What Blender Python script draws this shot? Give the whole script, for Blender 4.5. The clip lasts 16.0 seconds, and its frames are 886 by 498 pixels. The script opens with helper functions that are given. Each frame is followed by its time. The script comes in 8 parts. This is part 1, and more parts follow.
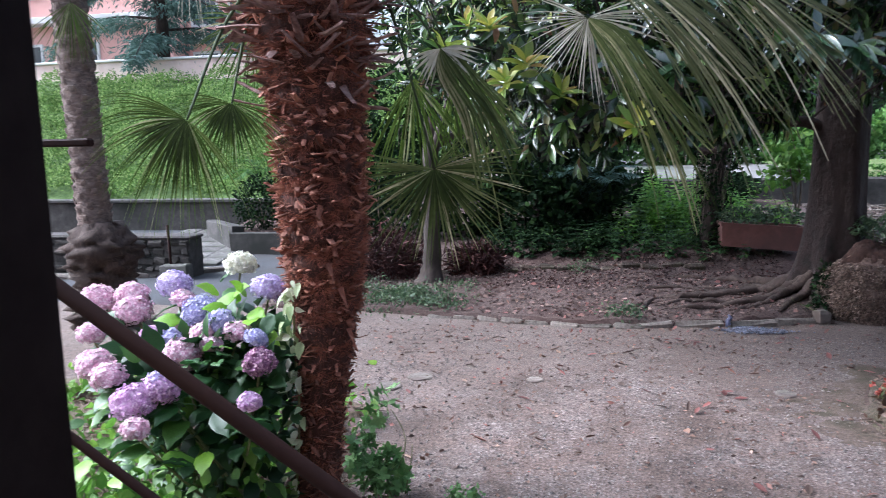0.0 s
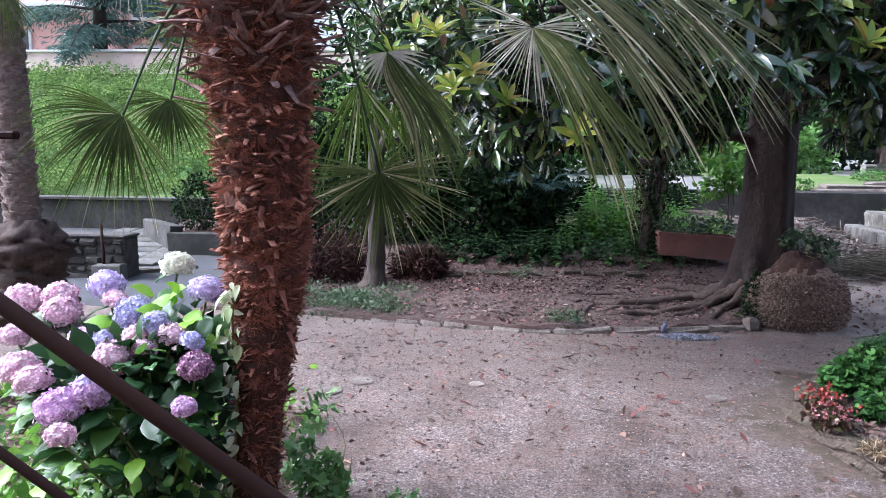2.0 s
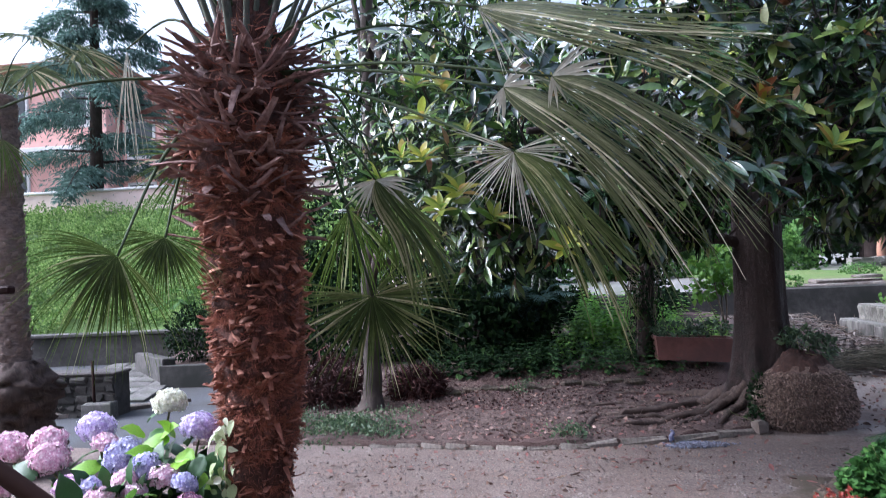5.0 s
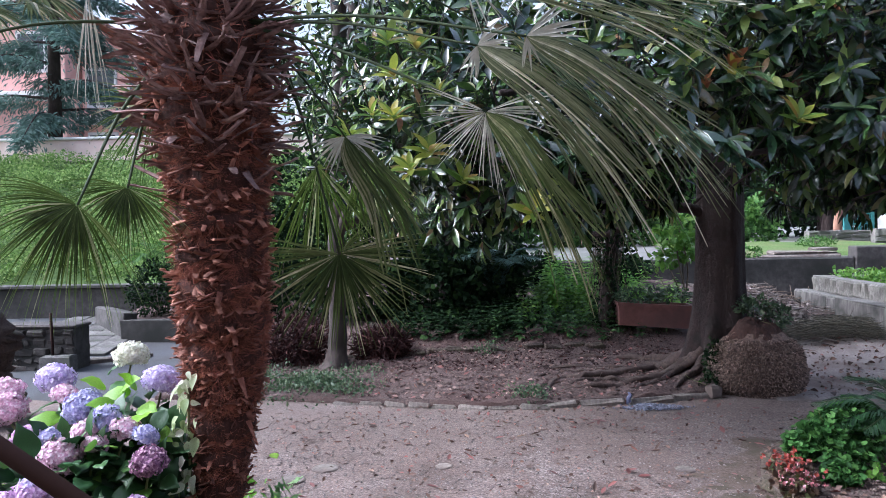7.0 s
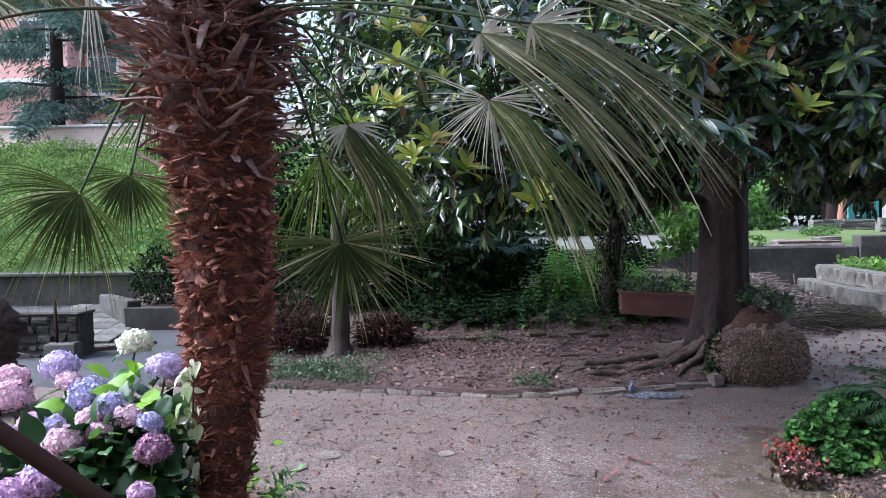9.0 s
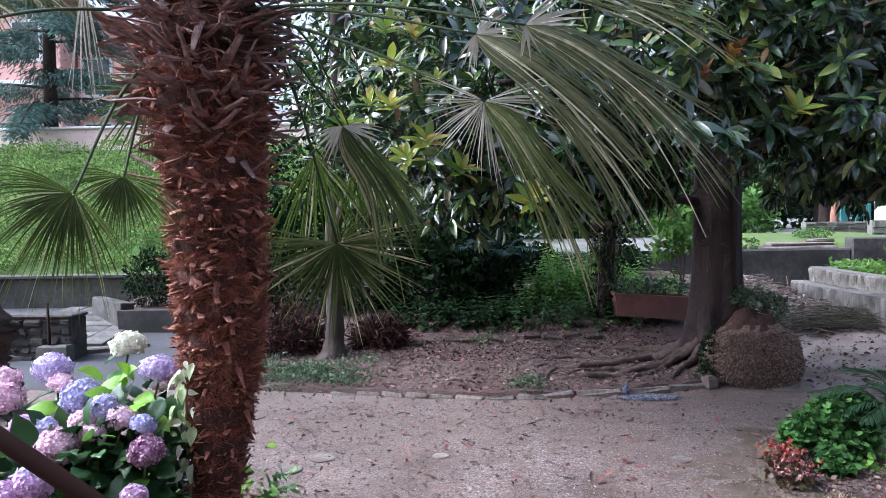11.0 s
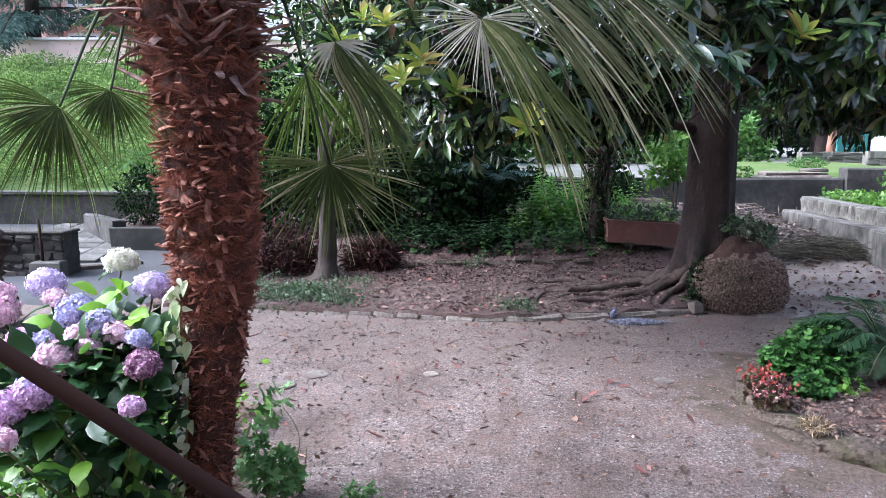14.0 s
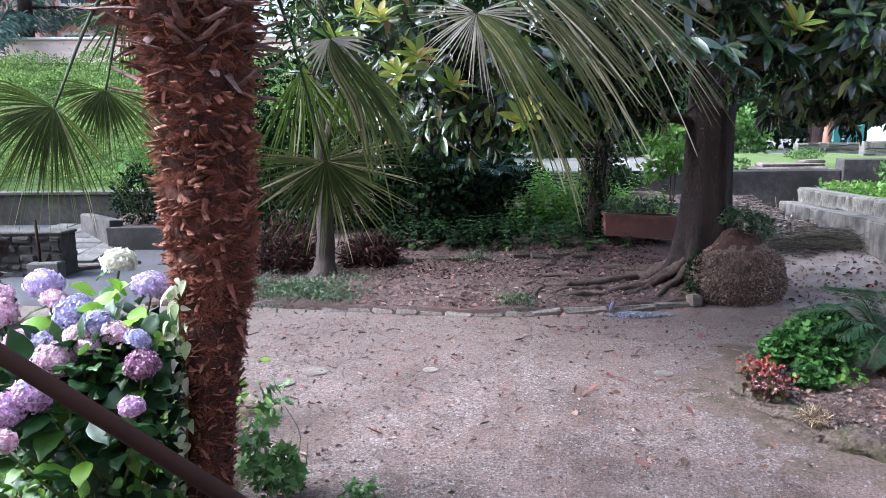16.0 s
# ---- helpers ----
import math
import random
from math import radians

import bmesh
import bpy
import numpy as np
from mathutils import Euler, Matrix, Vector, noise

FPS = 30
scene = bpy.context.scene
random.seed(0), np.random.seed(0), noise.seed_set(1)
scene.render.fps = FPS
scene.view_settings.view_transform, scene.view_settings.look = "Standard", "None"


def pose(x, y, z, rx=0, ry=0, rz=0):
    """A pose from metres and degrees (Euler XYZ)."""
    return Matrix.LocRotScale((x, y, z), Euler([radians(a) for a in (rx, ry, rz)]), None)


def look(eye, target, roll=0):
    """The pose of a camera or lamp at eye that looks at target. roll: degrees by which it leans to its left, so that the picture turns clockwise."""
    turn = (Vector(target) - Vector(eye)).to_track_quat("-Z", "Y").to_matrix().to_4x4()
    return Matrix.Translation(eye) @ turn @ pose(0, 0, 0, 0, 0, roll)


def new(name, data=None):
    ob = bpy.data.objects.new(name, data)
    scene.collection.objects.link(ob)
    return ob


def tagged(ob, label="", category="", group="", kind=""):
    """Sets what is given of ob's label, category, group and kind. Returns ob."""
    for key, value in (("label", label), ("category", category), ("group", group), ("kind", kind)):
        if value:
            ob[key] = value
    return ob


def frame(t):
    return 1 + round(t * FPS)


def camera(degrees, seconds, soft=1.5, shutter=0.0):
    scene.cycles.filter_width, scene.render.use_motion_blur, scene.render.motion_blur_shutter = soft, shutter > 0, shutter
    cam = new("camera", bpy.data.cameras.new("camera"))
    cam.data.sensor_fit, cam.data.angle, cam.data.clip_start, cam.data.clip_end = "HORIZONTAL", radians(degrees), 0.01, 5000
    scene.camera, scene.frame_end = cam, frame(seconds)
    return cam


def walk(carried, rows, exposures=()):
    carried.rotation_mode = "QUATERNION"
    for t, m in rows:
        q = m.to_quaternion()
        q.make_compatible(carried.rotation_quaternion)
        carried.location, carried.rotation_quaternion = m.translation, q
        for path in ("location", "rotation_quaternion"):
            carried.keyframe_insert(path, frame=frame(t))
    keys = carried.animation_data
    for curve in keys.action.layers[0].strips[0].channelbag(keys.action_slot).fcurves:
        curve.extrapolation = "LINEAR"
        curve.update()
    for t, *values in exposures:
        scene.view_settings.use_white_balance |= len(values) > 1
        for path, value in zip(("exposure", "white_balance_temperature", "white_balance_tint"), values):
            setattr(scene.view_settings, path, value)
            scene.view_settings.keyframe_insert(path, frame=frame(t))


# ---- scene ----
cam = camera(66.0, 16.0, 0.7, 0.7)
PATH = [
    (0, (0.096, -0.01, 1.777), (-0.242, 1.942, 1.5), -1.0),
    (0.5, (0.102, -0.01, 1.777), (-0.162, 1.954, 1.508), -0.1),
    (1, (0.102, -0.01, 1.777), (-0.092, 1.963, 1.514), 0.4),
    (1.5, (0.102, -0.01, 1.777), (-0.084, 1.964, 1.513), 0.6),
    (2, (0.102, -0.01, 1.777), (-0.076, 1.964, 1.512), 0.6),
    (2.5, (0.102, -0.01, 1.777), (0.025, 1.979, 1.585), -1.1),
    (3, (0.102, -0.01, 1.777), (-0.051, 1.983, 1.853), -3.1),
    (3.2, (0.102, -0.01, 1.777), (-0.051, 1.973, 1.983), -3.6),
    (5.3, (0.107, -0.017, 1.801), (-0.039, 1.978, 1.829), -2.3),
    (5.5, (0.111, -0.016, 1.798), (-0.014, 1.98, 1.797), -2.2),
    (6, (0.105, -0.02, 1.791), (0.031, 1.978, 1.747), -1.4),
    (6.5, (0.106, -0.013, 1.789), (0.054, 1.985, 1.707), -1.9),
    (7, (0.103, -0.017, 1.789), (0.038, 1.982, 1.747), -1.0),
    (7.5, (0.104, -0.015, 1.79), (0.033, 1.983, 1.729), -0.9),
    (8, (0.103, -0.015, 1.79), (0.033, 1.983, 1.724), -0.9),
    (8.5, (0.101, -0.014, 1.789), (0.027, 1.983, 1.717), -1.1),
    (9, (0.103, -0.014, 1.79), (0.029, 1.983, 1.714), -0.9),
    (11.3, (0.1, -0.012, 1.785), (0.047, 1.987, 1.72), -1.0),
    (11.5, (0.103, -0.018, 1.787), (0.072, 1.982, 1.765), -1.6),
    (12, (0.111, -0.024, 1.801), (0.112, 1.972, 1.928), -1.8),
    (12.5, (0.11, -0.009, 1.799), (0.101, 1.988, 1.895), -1.4),
    (12.7, (0.109, 0.004, 1.796), (0.068, 2.003, 1.775), -1.3),
    (13, (0.108, -0.002, 1.789), (0.059, 1.988, 1.596), -1.6),
    (13.5, (0.108, 0.004, 1.78), (0.059, 1.983, 1.494), -0.8),
    (14, (0.103, -0.013, 1.78), (0.065, 1.965, 1.488), 0.2),
    (14.5, (0.103, -0.015, 1.781), (0.069, 1.964, 1.492), -0.1),
    (15, (0.105, -0.011, 1.782), (0.071, 1.965, 1.48), -0.9),
    (15.5, (0.105, -0.01, 1.784), (0.074, 1.965, 1.475), -1.1),
    (16, (0.102, -0.01, 1.782), (0.07, 1.966, 1.477), -0.5),
]

EXPOSURE = 1.72
walk(cam, [(t, look(eye, target, roll)) for t, eye, target, roll in PATH], [(t, EXPOSURE + e, 5180, tint) for t, e, tint in ((0, 0.0, 11), (0.5, 0.14, 11), (1.8, 0.16, 14), (2.6, 0.1, 15), (5.4, -0.08, 15), (9, -0.15, 14), (12.4, 0.02, 15), (13.0, -0.13, 15), (13.5, 0.1, 14), (14.1, 0.25, 13), (16, 0.27, 13))])

# ---- world and light ----
world = bpy.data.worlds.new("sky")
scene.world = world
world.use_nodes = True
wn, wl = world.node_tree.nodes, world.node_tree.links
sky = wn.new("ShaderNodeTexSky")
sky.sky_type, sky.sun_disc = "NISHITA", False
sky.sun_elevation, sky.sun_rotation = radians(41), radians(-93)
sky.air_density, sky.dust_density, sky.ozone_density = 1.2, 10.0, 0.4
haze = wn.new("ShaderNodeHueSaturation")
haze.inputs["Saturation"].default_value, haze.inputs["Value"].default_value = 0.5, 0.98
wl.new(sky.outputs[0], haze.inputs["Color"])
wl.new(haze.outputs[0], wn["Background"].inputs["Color"])
wn["Background"].inputs["Strength"].default_value = 0.14
sun = new("sun", bpy.data.lights.new("sun", "SUN"))
sun.data.energy, sun.data.angle, sun.data.color = 1.1, radians(30), (1.0, 0.95, 0.88)
sun.matrix_world = look((-9.2, -0.5, 8.2), (0, 0, 0))

# ---- materials ----


def node_mat(name):
    m = bpy.data.materials.new(name)
    m.use_nodes = True
    nt = m.node_tree
    return m, nt, nt.nodes, nt.links, nt.nodes["Principled BSDF"]


def ramp(n, stops):
    r = n.new("ShaderNodeValToRGB")
    e = r.color_ramp.elements
    while len(e) < len(stops):
        e.new(0.5)
    for k, (p, c) in zip(e, stops):
        k.position, k.color = p, (*c, 1)
    return r


def mixer(n, l, kind, fac, a, b):
    x = n.new("ShaderNodeMix")
    x.data_type, x.blend_type = "RGBA", kind
    for sock, v in ((x.inputs[0], fac), (x.inputs[6], a), (x.inputs[7], b)):
        if isinstance(v, (int, float)):
            sock.default_value = v
        elif isinstance(v, tuple):
            sock.default_value = (*v, 1)
        else:
            l.new(v, sock)
    return x.outputs[2]


def texture(n, l, coords, scale, detail=4.0, rough=0.6, stretch=None):
    t = n.new("ShaderNodeTexNoise")
    t.inputs["Scale"].default_value, t.inputs["Detail"].default_value, t.inputs["Roughness"].default_value = scale, detail, rough
    if stretch:
        mp = n.new("ShaderNodeMapping")
        mp.inputs["Scale"].default_value = stretch
        l.new(coords, mp.inputs["Vector"])
        coords = mp.outputs[0]
    l.new(coords, t.inputs["Vector"])
    return t.outputs["Fac"]


def surface(name, c1, c2, c3=None, scale=12.0, coarse=1.3, rough=0.8, bump=0.4, dist=0.01, stretch=None, vary=0.0, island=0.0, hue=0.0, metal=0.0, spec=0.4):
    """Two-scale mottled surface: c1 to c2 by the fine grain, c3 as stains; vary by object, island by loose piece."""
    m, nt, n, l, b = node_mat(name)
    co = n.new("ShaderNodeTexCoord").outputs["Object"]
    fine = texture(n, l, co, scale, 6.0, 0.65, stretch)
    wide = texture(n, l, co, coarse, 3.0, 0.55)
    r1 = ramp(n, [(0.32, c1), (0.68, c2)])
    l.new(fine, r1.inputs[0])
    col = r1.outputs[0]
    if c3:
        r2 = ramp(n, [(0.45, (0, 0, 0)), (0.68, (1, 1, 1))])
        l.new(wide, r2.inputs[0])
        col = mixer(n, l, "MIX", r2.outputs[0], col, c3)
    for amount, out in ((vary, "obj"), (island, "isl")):
        if not amount:
            continue
        src = n.new("ShaderNodeObjectInfo").outputs["Random"] if out == "obj" else n.new("ShaderNodeNewGeometry").outputs["Random Per Island"]
        mr = n.new("ShaderNodeMapRange")
        mr.inputs["To Min"].default_value, mr.inputs["To Max"].default_value = 1 - amount, 1 + amount
        l.new(src, mr.inputs["Value"])
        hs = n.new("ShaderNodeHueSaturation")
        l.new(mr.outputs[0], hs.inputs["Value"])
        if hue:
            wv = n.new("ShaderNodeTexWhiteNoise")
            wv.noise_dimensions = "1D"
            l.new(src, wv.inputs["W"])
            mh = n.new("ShaderNodeMapRange")
            mh.inputs["To Min"].default_value, mh.inputs["To Max"].default_value = 0.5 - hue, 0.5 + hue
            l.new(wv.outputs["Value"], mh.inputs["Value"])
            l.new(mh.outputs[0], hs.inputs["Hue"])
        l.new(col, hs.inputs["Color"])
        col = hs.outputs[0]
    l.new(col, b.inputs["Base Color"])
    rr = n.new("ShaderNodeMapRange")
    rr.inputs["To Min"].default_value, rr.inputs["To Max"].default_value = max(0.05, rough - 0.12), min(1, rough + 0.12)
    l.new(wide, rr.inputs["Value"])
    l.new(rr.outputs[0], b.inputs["Roughness"])
    b.inputs["Metallic"].default_value, b.inputs["Specular IOR Level"].default_value = metal, spec
    if bump:
        bp = n.new("ShaderNodeBump")
        bp.inputs["Strength"].default_value, bp.inputs["Distance"].default_value = bump, dist
        l.new(fine, bp.inputs["Height"])
        l.new(bp.outputs[0], b.inputs["Normal"])
    return m


def leafy(name, stops, rough=0.4, through_light=0.25, spec=0.5, source="island", grain=30.0, coat=0.0):
    """Leaf material: each leaf takes its own colour from the stops; a little light passes through."""
    m, nt, n, l, b = node_mat(name)
    src = n.new("ShaderNodeNewGeometry").outputs["Random Per Island"] if source == "island" else n.new("ShaderNodeObjectInfo").outputs["Random"]
    r = ramp(n, stops)
    l.new(src, r.inputs[0])
    co = n.new("ShaderNodeTexCoord").outputs["Object"]
    g = texture(n, l, co, grain, 3.0)
    gr = ramp(n, [(0.3, (0.72, 0.72, 0.72)), (0.7, (1.12, 1.12, 1.12))])
    l.new(g, gr.inputs[0])
    col = mixer(n, l, "MULTIPLY", 1.0, r.outputs[0], gr.outputs[0])
    l.new(col, b.inputs["Base Color"])
    b.inputs["Roughness"].default_value, b.inputs["Specular IOR Level"].default_value = rough, spec
    b.inputs["Coat Weight"].default_value, b.inputs["Coat Roughness"].default_value = coat, 0.1
    if through_light:
        tr = n.new("ShaderNodeBsdfTranslucent")
        l.new(col, tr.inputs["Color"])
        mx = n.new("ShaderNodeMixShader")
        mx.inputs[0].default_value = through_light
        l.new(b.outputs[0], mx.inputs[1])
        l.new(tr.outputs[0], mx.inputs[2])
        l.new(mx.outputs[0], n["Material Output"].inputs["Surface"])
    return m


def gravel_mat():
    m, nt, n, l, b = node_mat("gravel_court")
    co = n.new("ShaderNodeTexCoord").outputs["Object"]
    wide = texture(n, l, co, 0.55, 4.0, 0.6)
    mid = texture(n, l, co, 3.2, 5.0, 0.7)
    fine = texture(n, l, co, 90.0, 4.0, 0.7)
    v = n.new("ShaderNodeTexVoronoi")
    v.inputs["Scale"].default_value = 75.0
    l.new(co, v.inputs["Vector"])
    peb = ramp(n, [(0.0, (0.068, 0.051, 0.046)), (0.5, (0.135, 0.11, 0.103)), (0.86, (0.2, 0.169, 0.161)), (1.0, (0.33, 0.29, 0.278))])
    wn1 = n.new("ShaderNodeTexWhiteNoise")
    l.new(v.outputs["Color"], wn1.inputs["Vector"])
    l.new(wn1.outputs["Value"], peb.inputs[0])
    dust = ramp(n, [(0.3, (0.066, 0.043, 0.034)), (0.7, (0.148, 0.104, 0.086))])
    l.new(fine, dust.inputs[0])
    add = n.new("ShaderNodeMath")
    add.operation = "ADD"
    l.new(wide, add.inputs[0])
    l.new(mid, add.inputs[1])
    mask = ramp(n, [(0.45, (0.1, 0.1, 0.1)), (0.6, (0.92, 0.92, 0.92))])
    half = n.new("ShaderNodeMath")
    half.operation = "MULTIPLY"
    half.inputs[1].default_value = 0.5
    l.new(add.outputs[0], half.inputs[0])
    l.new(half.outputs[0], mask.inputs[0])
    col = mixer(n, l, "MIX", mask.outputs[0], dust.outputs[0], peb.outputs[0])
    blot = texture(n, l, co, 1.7, 6.0, 0.7)
    bl = ramp(n, [(0.33, (0.54, 0.49, 0.46)), (0.5, (1.0, 1.0, 1.0)), (0.68, (1.38, 1.37, 1.4))])
    l.new(blot, bl.inputs[0])
    col = mixer(n, l, "MULTIPLY", 1.0, col, bl.outputs[0])
    speck = texture(n, l, co, 22.0, 5.0, 0.75)
    sp = ramp(n, [(0.34, (0.5, 0.46, 0.44)), (0.47, (1.0, 1.0, 1.0)), (0.66, (1.0, 1.0, 1.0)), (0.72, (1.3, 1.28, 1.28))])
    l.new(speck, sp.inputs[0])
    col = mixer(n, l, "MULTIPLY", 1.0, col, sp.outputs[0])
    crumb = texture(n, l, co, 55.0, 3.0, 0.8)
    cr = ramp(n, [(0.32, (0.42, 0.39, 0.37)), (0.5, (1.0, 1.0, 1.0)), (0.68, (1.55, 1.54, 1.54))])
    l.new(crumb, cr.inputs[0])
    col = mixer(n, l, "MULTIPLY", 1.0, col, cr.outputs[0])
    # brown dust lies thick towards the tree bed and in patches
    xyz = n.new("ShaderNodeSeparateXYZ")
    l.new(co, xyz.inputs[0])
    drift = n.new("ShaderNodeMath")
    drift.operation, drift.inputs[1].default_value = "MULTIPLY_ADD", 4.2
    l.new(texture(n, l, co, 0.8, 5.0, 0.62), drift.inputs[0])
    l.new(xyz.outputs["Y"], drift.inputs[2])
    near = n.new("ShaderNodeMapRange")
    near.inputs["From Min"].default_value, near.inputs["From Max"].default_value = 6.3, 8.3
    near.inputs["To Max"].default_value = 0.6
    l.new(drift.outputs[0], near.inputs["Value"])
    brown = ramp(n, [(0.3, (0.06, 0.041, 0.034)), (0.7, (0.19, 0.144, 0.122))])
    l.new(crumb, brown.inputs[0])
    earth = mixer(n, l, "MULTIPLY", 1.0, brown.outputs[0], sp.outputs[0])
    col = mixer(n, l, "MIX", near.outputs[0], col, earth)
    l.new(col, b.inputs["Base Color"])
    b.inputs["Roughness"].default_value = 0.9
    bp = n.new("ShaderNodeBump")
    bp.inputs["Strength"].default_value, bp.inputs["Distance"].default_value = 0.6, 0.008
    l.new(v.outputs["Distance"], bp.inputs["Height"])
    bp2 = n.new("ShaderNodeBump")
    bp2.inputs["Strength"].default_value, bp2.inputs["Distance"].default_value = 0.5, 0.03
    l.new(mid, bp2.inputs["Height"])
    l.new(bp.outputs[0], bp2.inputs["Normal"])
    l.new(bp2.outputs[0], b.inputs["Normal"])
    return m


M = {}
M["gravel"] = gravel_mat()
M["soil"] = surface("bed_soil", (0.03, 0.019, 0.016), (0.115, 0.076, 0.067), (0.066, 0.038, 0.033), scale=38, coarse=1.1, rough=0.95, bump=0.9, dist=0.02)
M["litter"] = surface("leaf_litter", (0.05, 0.035, 0.025), (0.2, 0.14, 0.1), (0.07, 0.08, 0.03), scale=26, rough=0.95, bump=1.0, dist=0.03)
M["asphalt"] = surface("worn_asphalt", (0.028, 0.03, 0.036), (0.06, 0.062, 0.07), (0.038, 0.037, 0.039), scale=60, rough=0.9, bump=0.4, dist=0.004)
M["path_asphalt"] = surface("dusty_asphalt", (0.145, 0.12, 0.107), (0.28, 0.243, 0.222), (0.12, 0.086, 0.07), scale=46, coarse=1.6, rough=0.9, bump=0.5, dist=0.006)
# stained concrete, darkened further to put the left walls' shade into the colour
M["dark_concrete"] = surface("damp_dark_concrete", (0.03, 0.027, 0.025), (0.078, 0.07, 0.066), (0.02, 0.02, 0.017), scale=9, rough=0.9, bump=0.6)
M["stone"] = surface("grey_stone", (0.045, 0.042, 0.042), (0.14, 0.128, 0.122), (0.07, 0.072, 0.058), scale=16, coarse=2.5, rough=0.9, bump=0.7, vary=0.3)
M["dark_stone"] = surface("dark_wall_stone", (0.019, 0.016, 0.016), (0.062, 0.053, 0.05), (0.028, 0.026, 0.022), scale=22, coarse=3, rough=0.95, bump=0.8, vary=0.4)
M["mossy"] = surface("mossy_stone", (0.022, 0.016, 0.012), (0.12, 0.09, 0.07), (0.04, 0.038, 0.014), scale=36, coarse=4, rough=0.95, bump=0.9, dist=0.02, vary=0.3)
M["pale_stone"] = surface("pale_kerb_stone", (0.085, 0.07, 0.06), (0.24, 0.21, 0.185), (0.1, 0.075, 0.065), scale=20, coarse=3, rough=0.9, bump=0.6, vary=0.25)
M["white_stone"] = surface("pale_rough_stone", (0.085, 0.076, 0.066), (0.25, 0.232, 0.205), (0.07, 0.066, 0.052), scale=18, coarse=5, rough=0.9, bump=0.9, dist=0.02, vary=0.2)
M["streaked"] = surface("streaked_concrete", (0.07, 0.064, 0.058), (0.2, 0.185, 0.168), (0.035, 0.033, 0.029), scale=11, coarse=2.2, rough=0.9, bump=0.5, stretch=(1, 1, 0.25))
M["mortar"] = surface("old_mortar", (0.1, 0.095, 0.085), (0.17, 0.16, 0.145), scale=20, rough=0.95, bump=0.5)
M["steel"] = surface("brown_painted_steel", (0.011, 0.0055, 0.0055), (0.02, 0.0095, 0.009), (0.026, 0.011, 0.008), scale=40, rough=0.7, bump=0.2, dist=0.002, spec=0.1)
# jamb paint in two tones: unlit room's shade, then the edge the sky lights
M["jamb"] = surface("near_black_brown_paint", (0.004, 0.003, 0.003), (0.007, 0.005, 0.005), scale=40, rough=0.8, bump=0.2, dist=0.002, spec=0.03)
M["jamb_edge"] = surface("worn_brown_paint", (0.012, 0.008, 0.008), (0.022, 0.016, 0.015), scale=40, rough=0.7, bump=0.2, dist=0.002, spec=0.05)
M["palm_core"] = surface("palm_fibre_mat", (0.02, 0.007, 0.005), (0.085, 0.03, 0.02), scale=45, coarse=5, rough=0.95, bump=1.0, dist=0.03, stretch=(1, 1, 0.35))
M["fibre"] = surface("palm_fibre", (0.13, 0.04, 0.023), (0.3, 0.108, 0.064), scale=20, rough=0.9, bump=0, island=0.5, hue=0.012)
M["flake"] = surface("palm_sheath_flake", (0.08, 0.027, 0.017), (0.22, 0.088, 0.055), scale=60, coarse=9, rough=0.85, bump=0.3, dist=0.003, island=0.5)
M["boot"] = surface("dry_petiole_base", (0.1, 0.034, 0.022), (0.24, 0.092, 0.06), (0.32, 0.15, 0.1), scale=70, coarse=18, rough=0.85, bump=0.6, dist=0.004, stretch=(1, 0.2, 1), vary=0.4)
M["boot_dark"] = surface("old_dark_petiole_base", (0.09, 0.05, 0.044), (0.24, 0.15, 0.135), (0.32, 0.225, 0.205), scale=70, coarse=18, rough=0.9, bump=0.6, dist=0.004, stretch=(1, 0.2, 1), vary=0.35, spec=0.2)
M["boot_green"] = surface("leaf_base", (0.035, 0.034, 0.028), (0.085, 0.085, 0.07), (0.055, 0.075, 0.045), scale=30, coarse=4, rough=0.8, bump=0.3, dist=0.004)
M["palm2"] = surface("grey_palm_bark", (0.07, 0.05, 0.043), (0.23, 0.175, 0.155), (0.13, 0.088, 0.07), scale=18, coarse=6, rough=0.95, bump=0.9, dist=0.02, stretch=(1, 1, 2.5))
M["bark"] = surface("dark_bark", (0.008, 0.005, 0.0045), (0.034, 0.02, 0.018), (0.03, 0.019, 0.016), scale=13, coarse=1.8, rough=0.95, bump=1.0, dist=0.05, stretch=(1, 1, 0.5))
M["pale_bark"] = surface("pale_grey_bark", (0.024, 0.015, 0.012), (0.09, 0.062, 0.052), (0.042, 0.028, 0.023), scale=30, coarse=4, rough=0.95, bump=1.0, stretch=(1, 1, 0.3))
M["slim_bark"] = surface("light_grey_bark", (0.024, 0.018, 0.015), (0.078, 0.058, 0.05), (0.028, 0.021, 0.017), scale=14, coarse=2, rough=0.9, bump=0.7, stretch=(1, 1, 0.3))
M["stump"] = surface("old_stump_crust", (0.07, 0.045, 0.036), (0.27, 0.185, 0.15), (0.12, 0.078, 0.062), scale=34, coarse=3, rough=0.95, bump=1.0, dist=0.03)
M["stub"] = surface("stump_root_stub", (0.08, 0.055, 0.045), (0.36, 0.265, 0.22), scale=30, rough=0.95, bump=0.3, island=0.65)
M["cut"] = surface("brown_torn_wood", (0.025, 0.012, 0.01), (0.1, 0.05, 0.037), (0.05, 0.026, 0.02), coarse=6, scale=34, rough=0.95, bump=1.0, dist=0.02, stretch=(1, 1, 0.3))
M["terracotta"] = surface("terracotta_plastic", (0.125, 0.054, 0.045), (0.18, 0.082, 0.07), (0.095, 0.05, 0.045), scale=9, coarse=2.5, rough=0.6, bump=0.15)
M["pink"] = surface("pink_render", (0.68, 0.38, 0.33), (0.78, 0.48, 0.42), (0.6, 0.34, 0.3), scale=3, coarse=0.3, rough=0.9, bump=0.2)
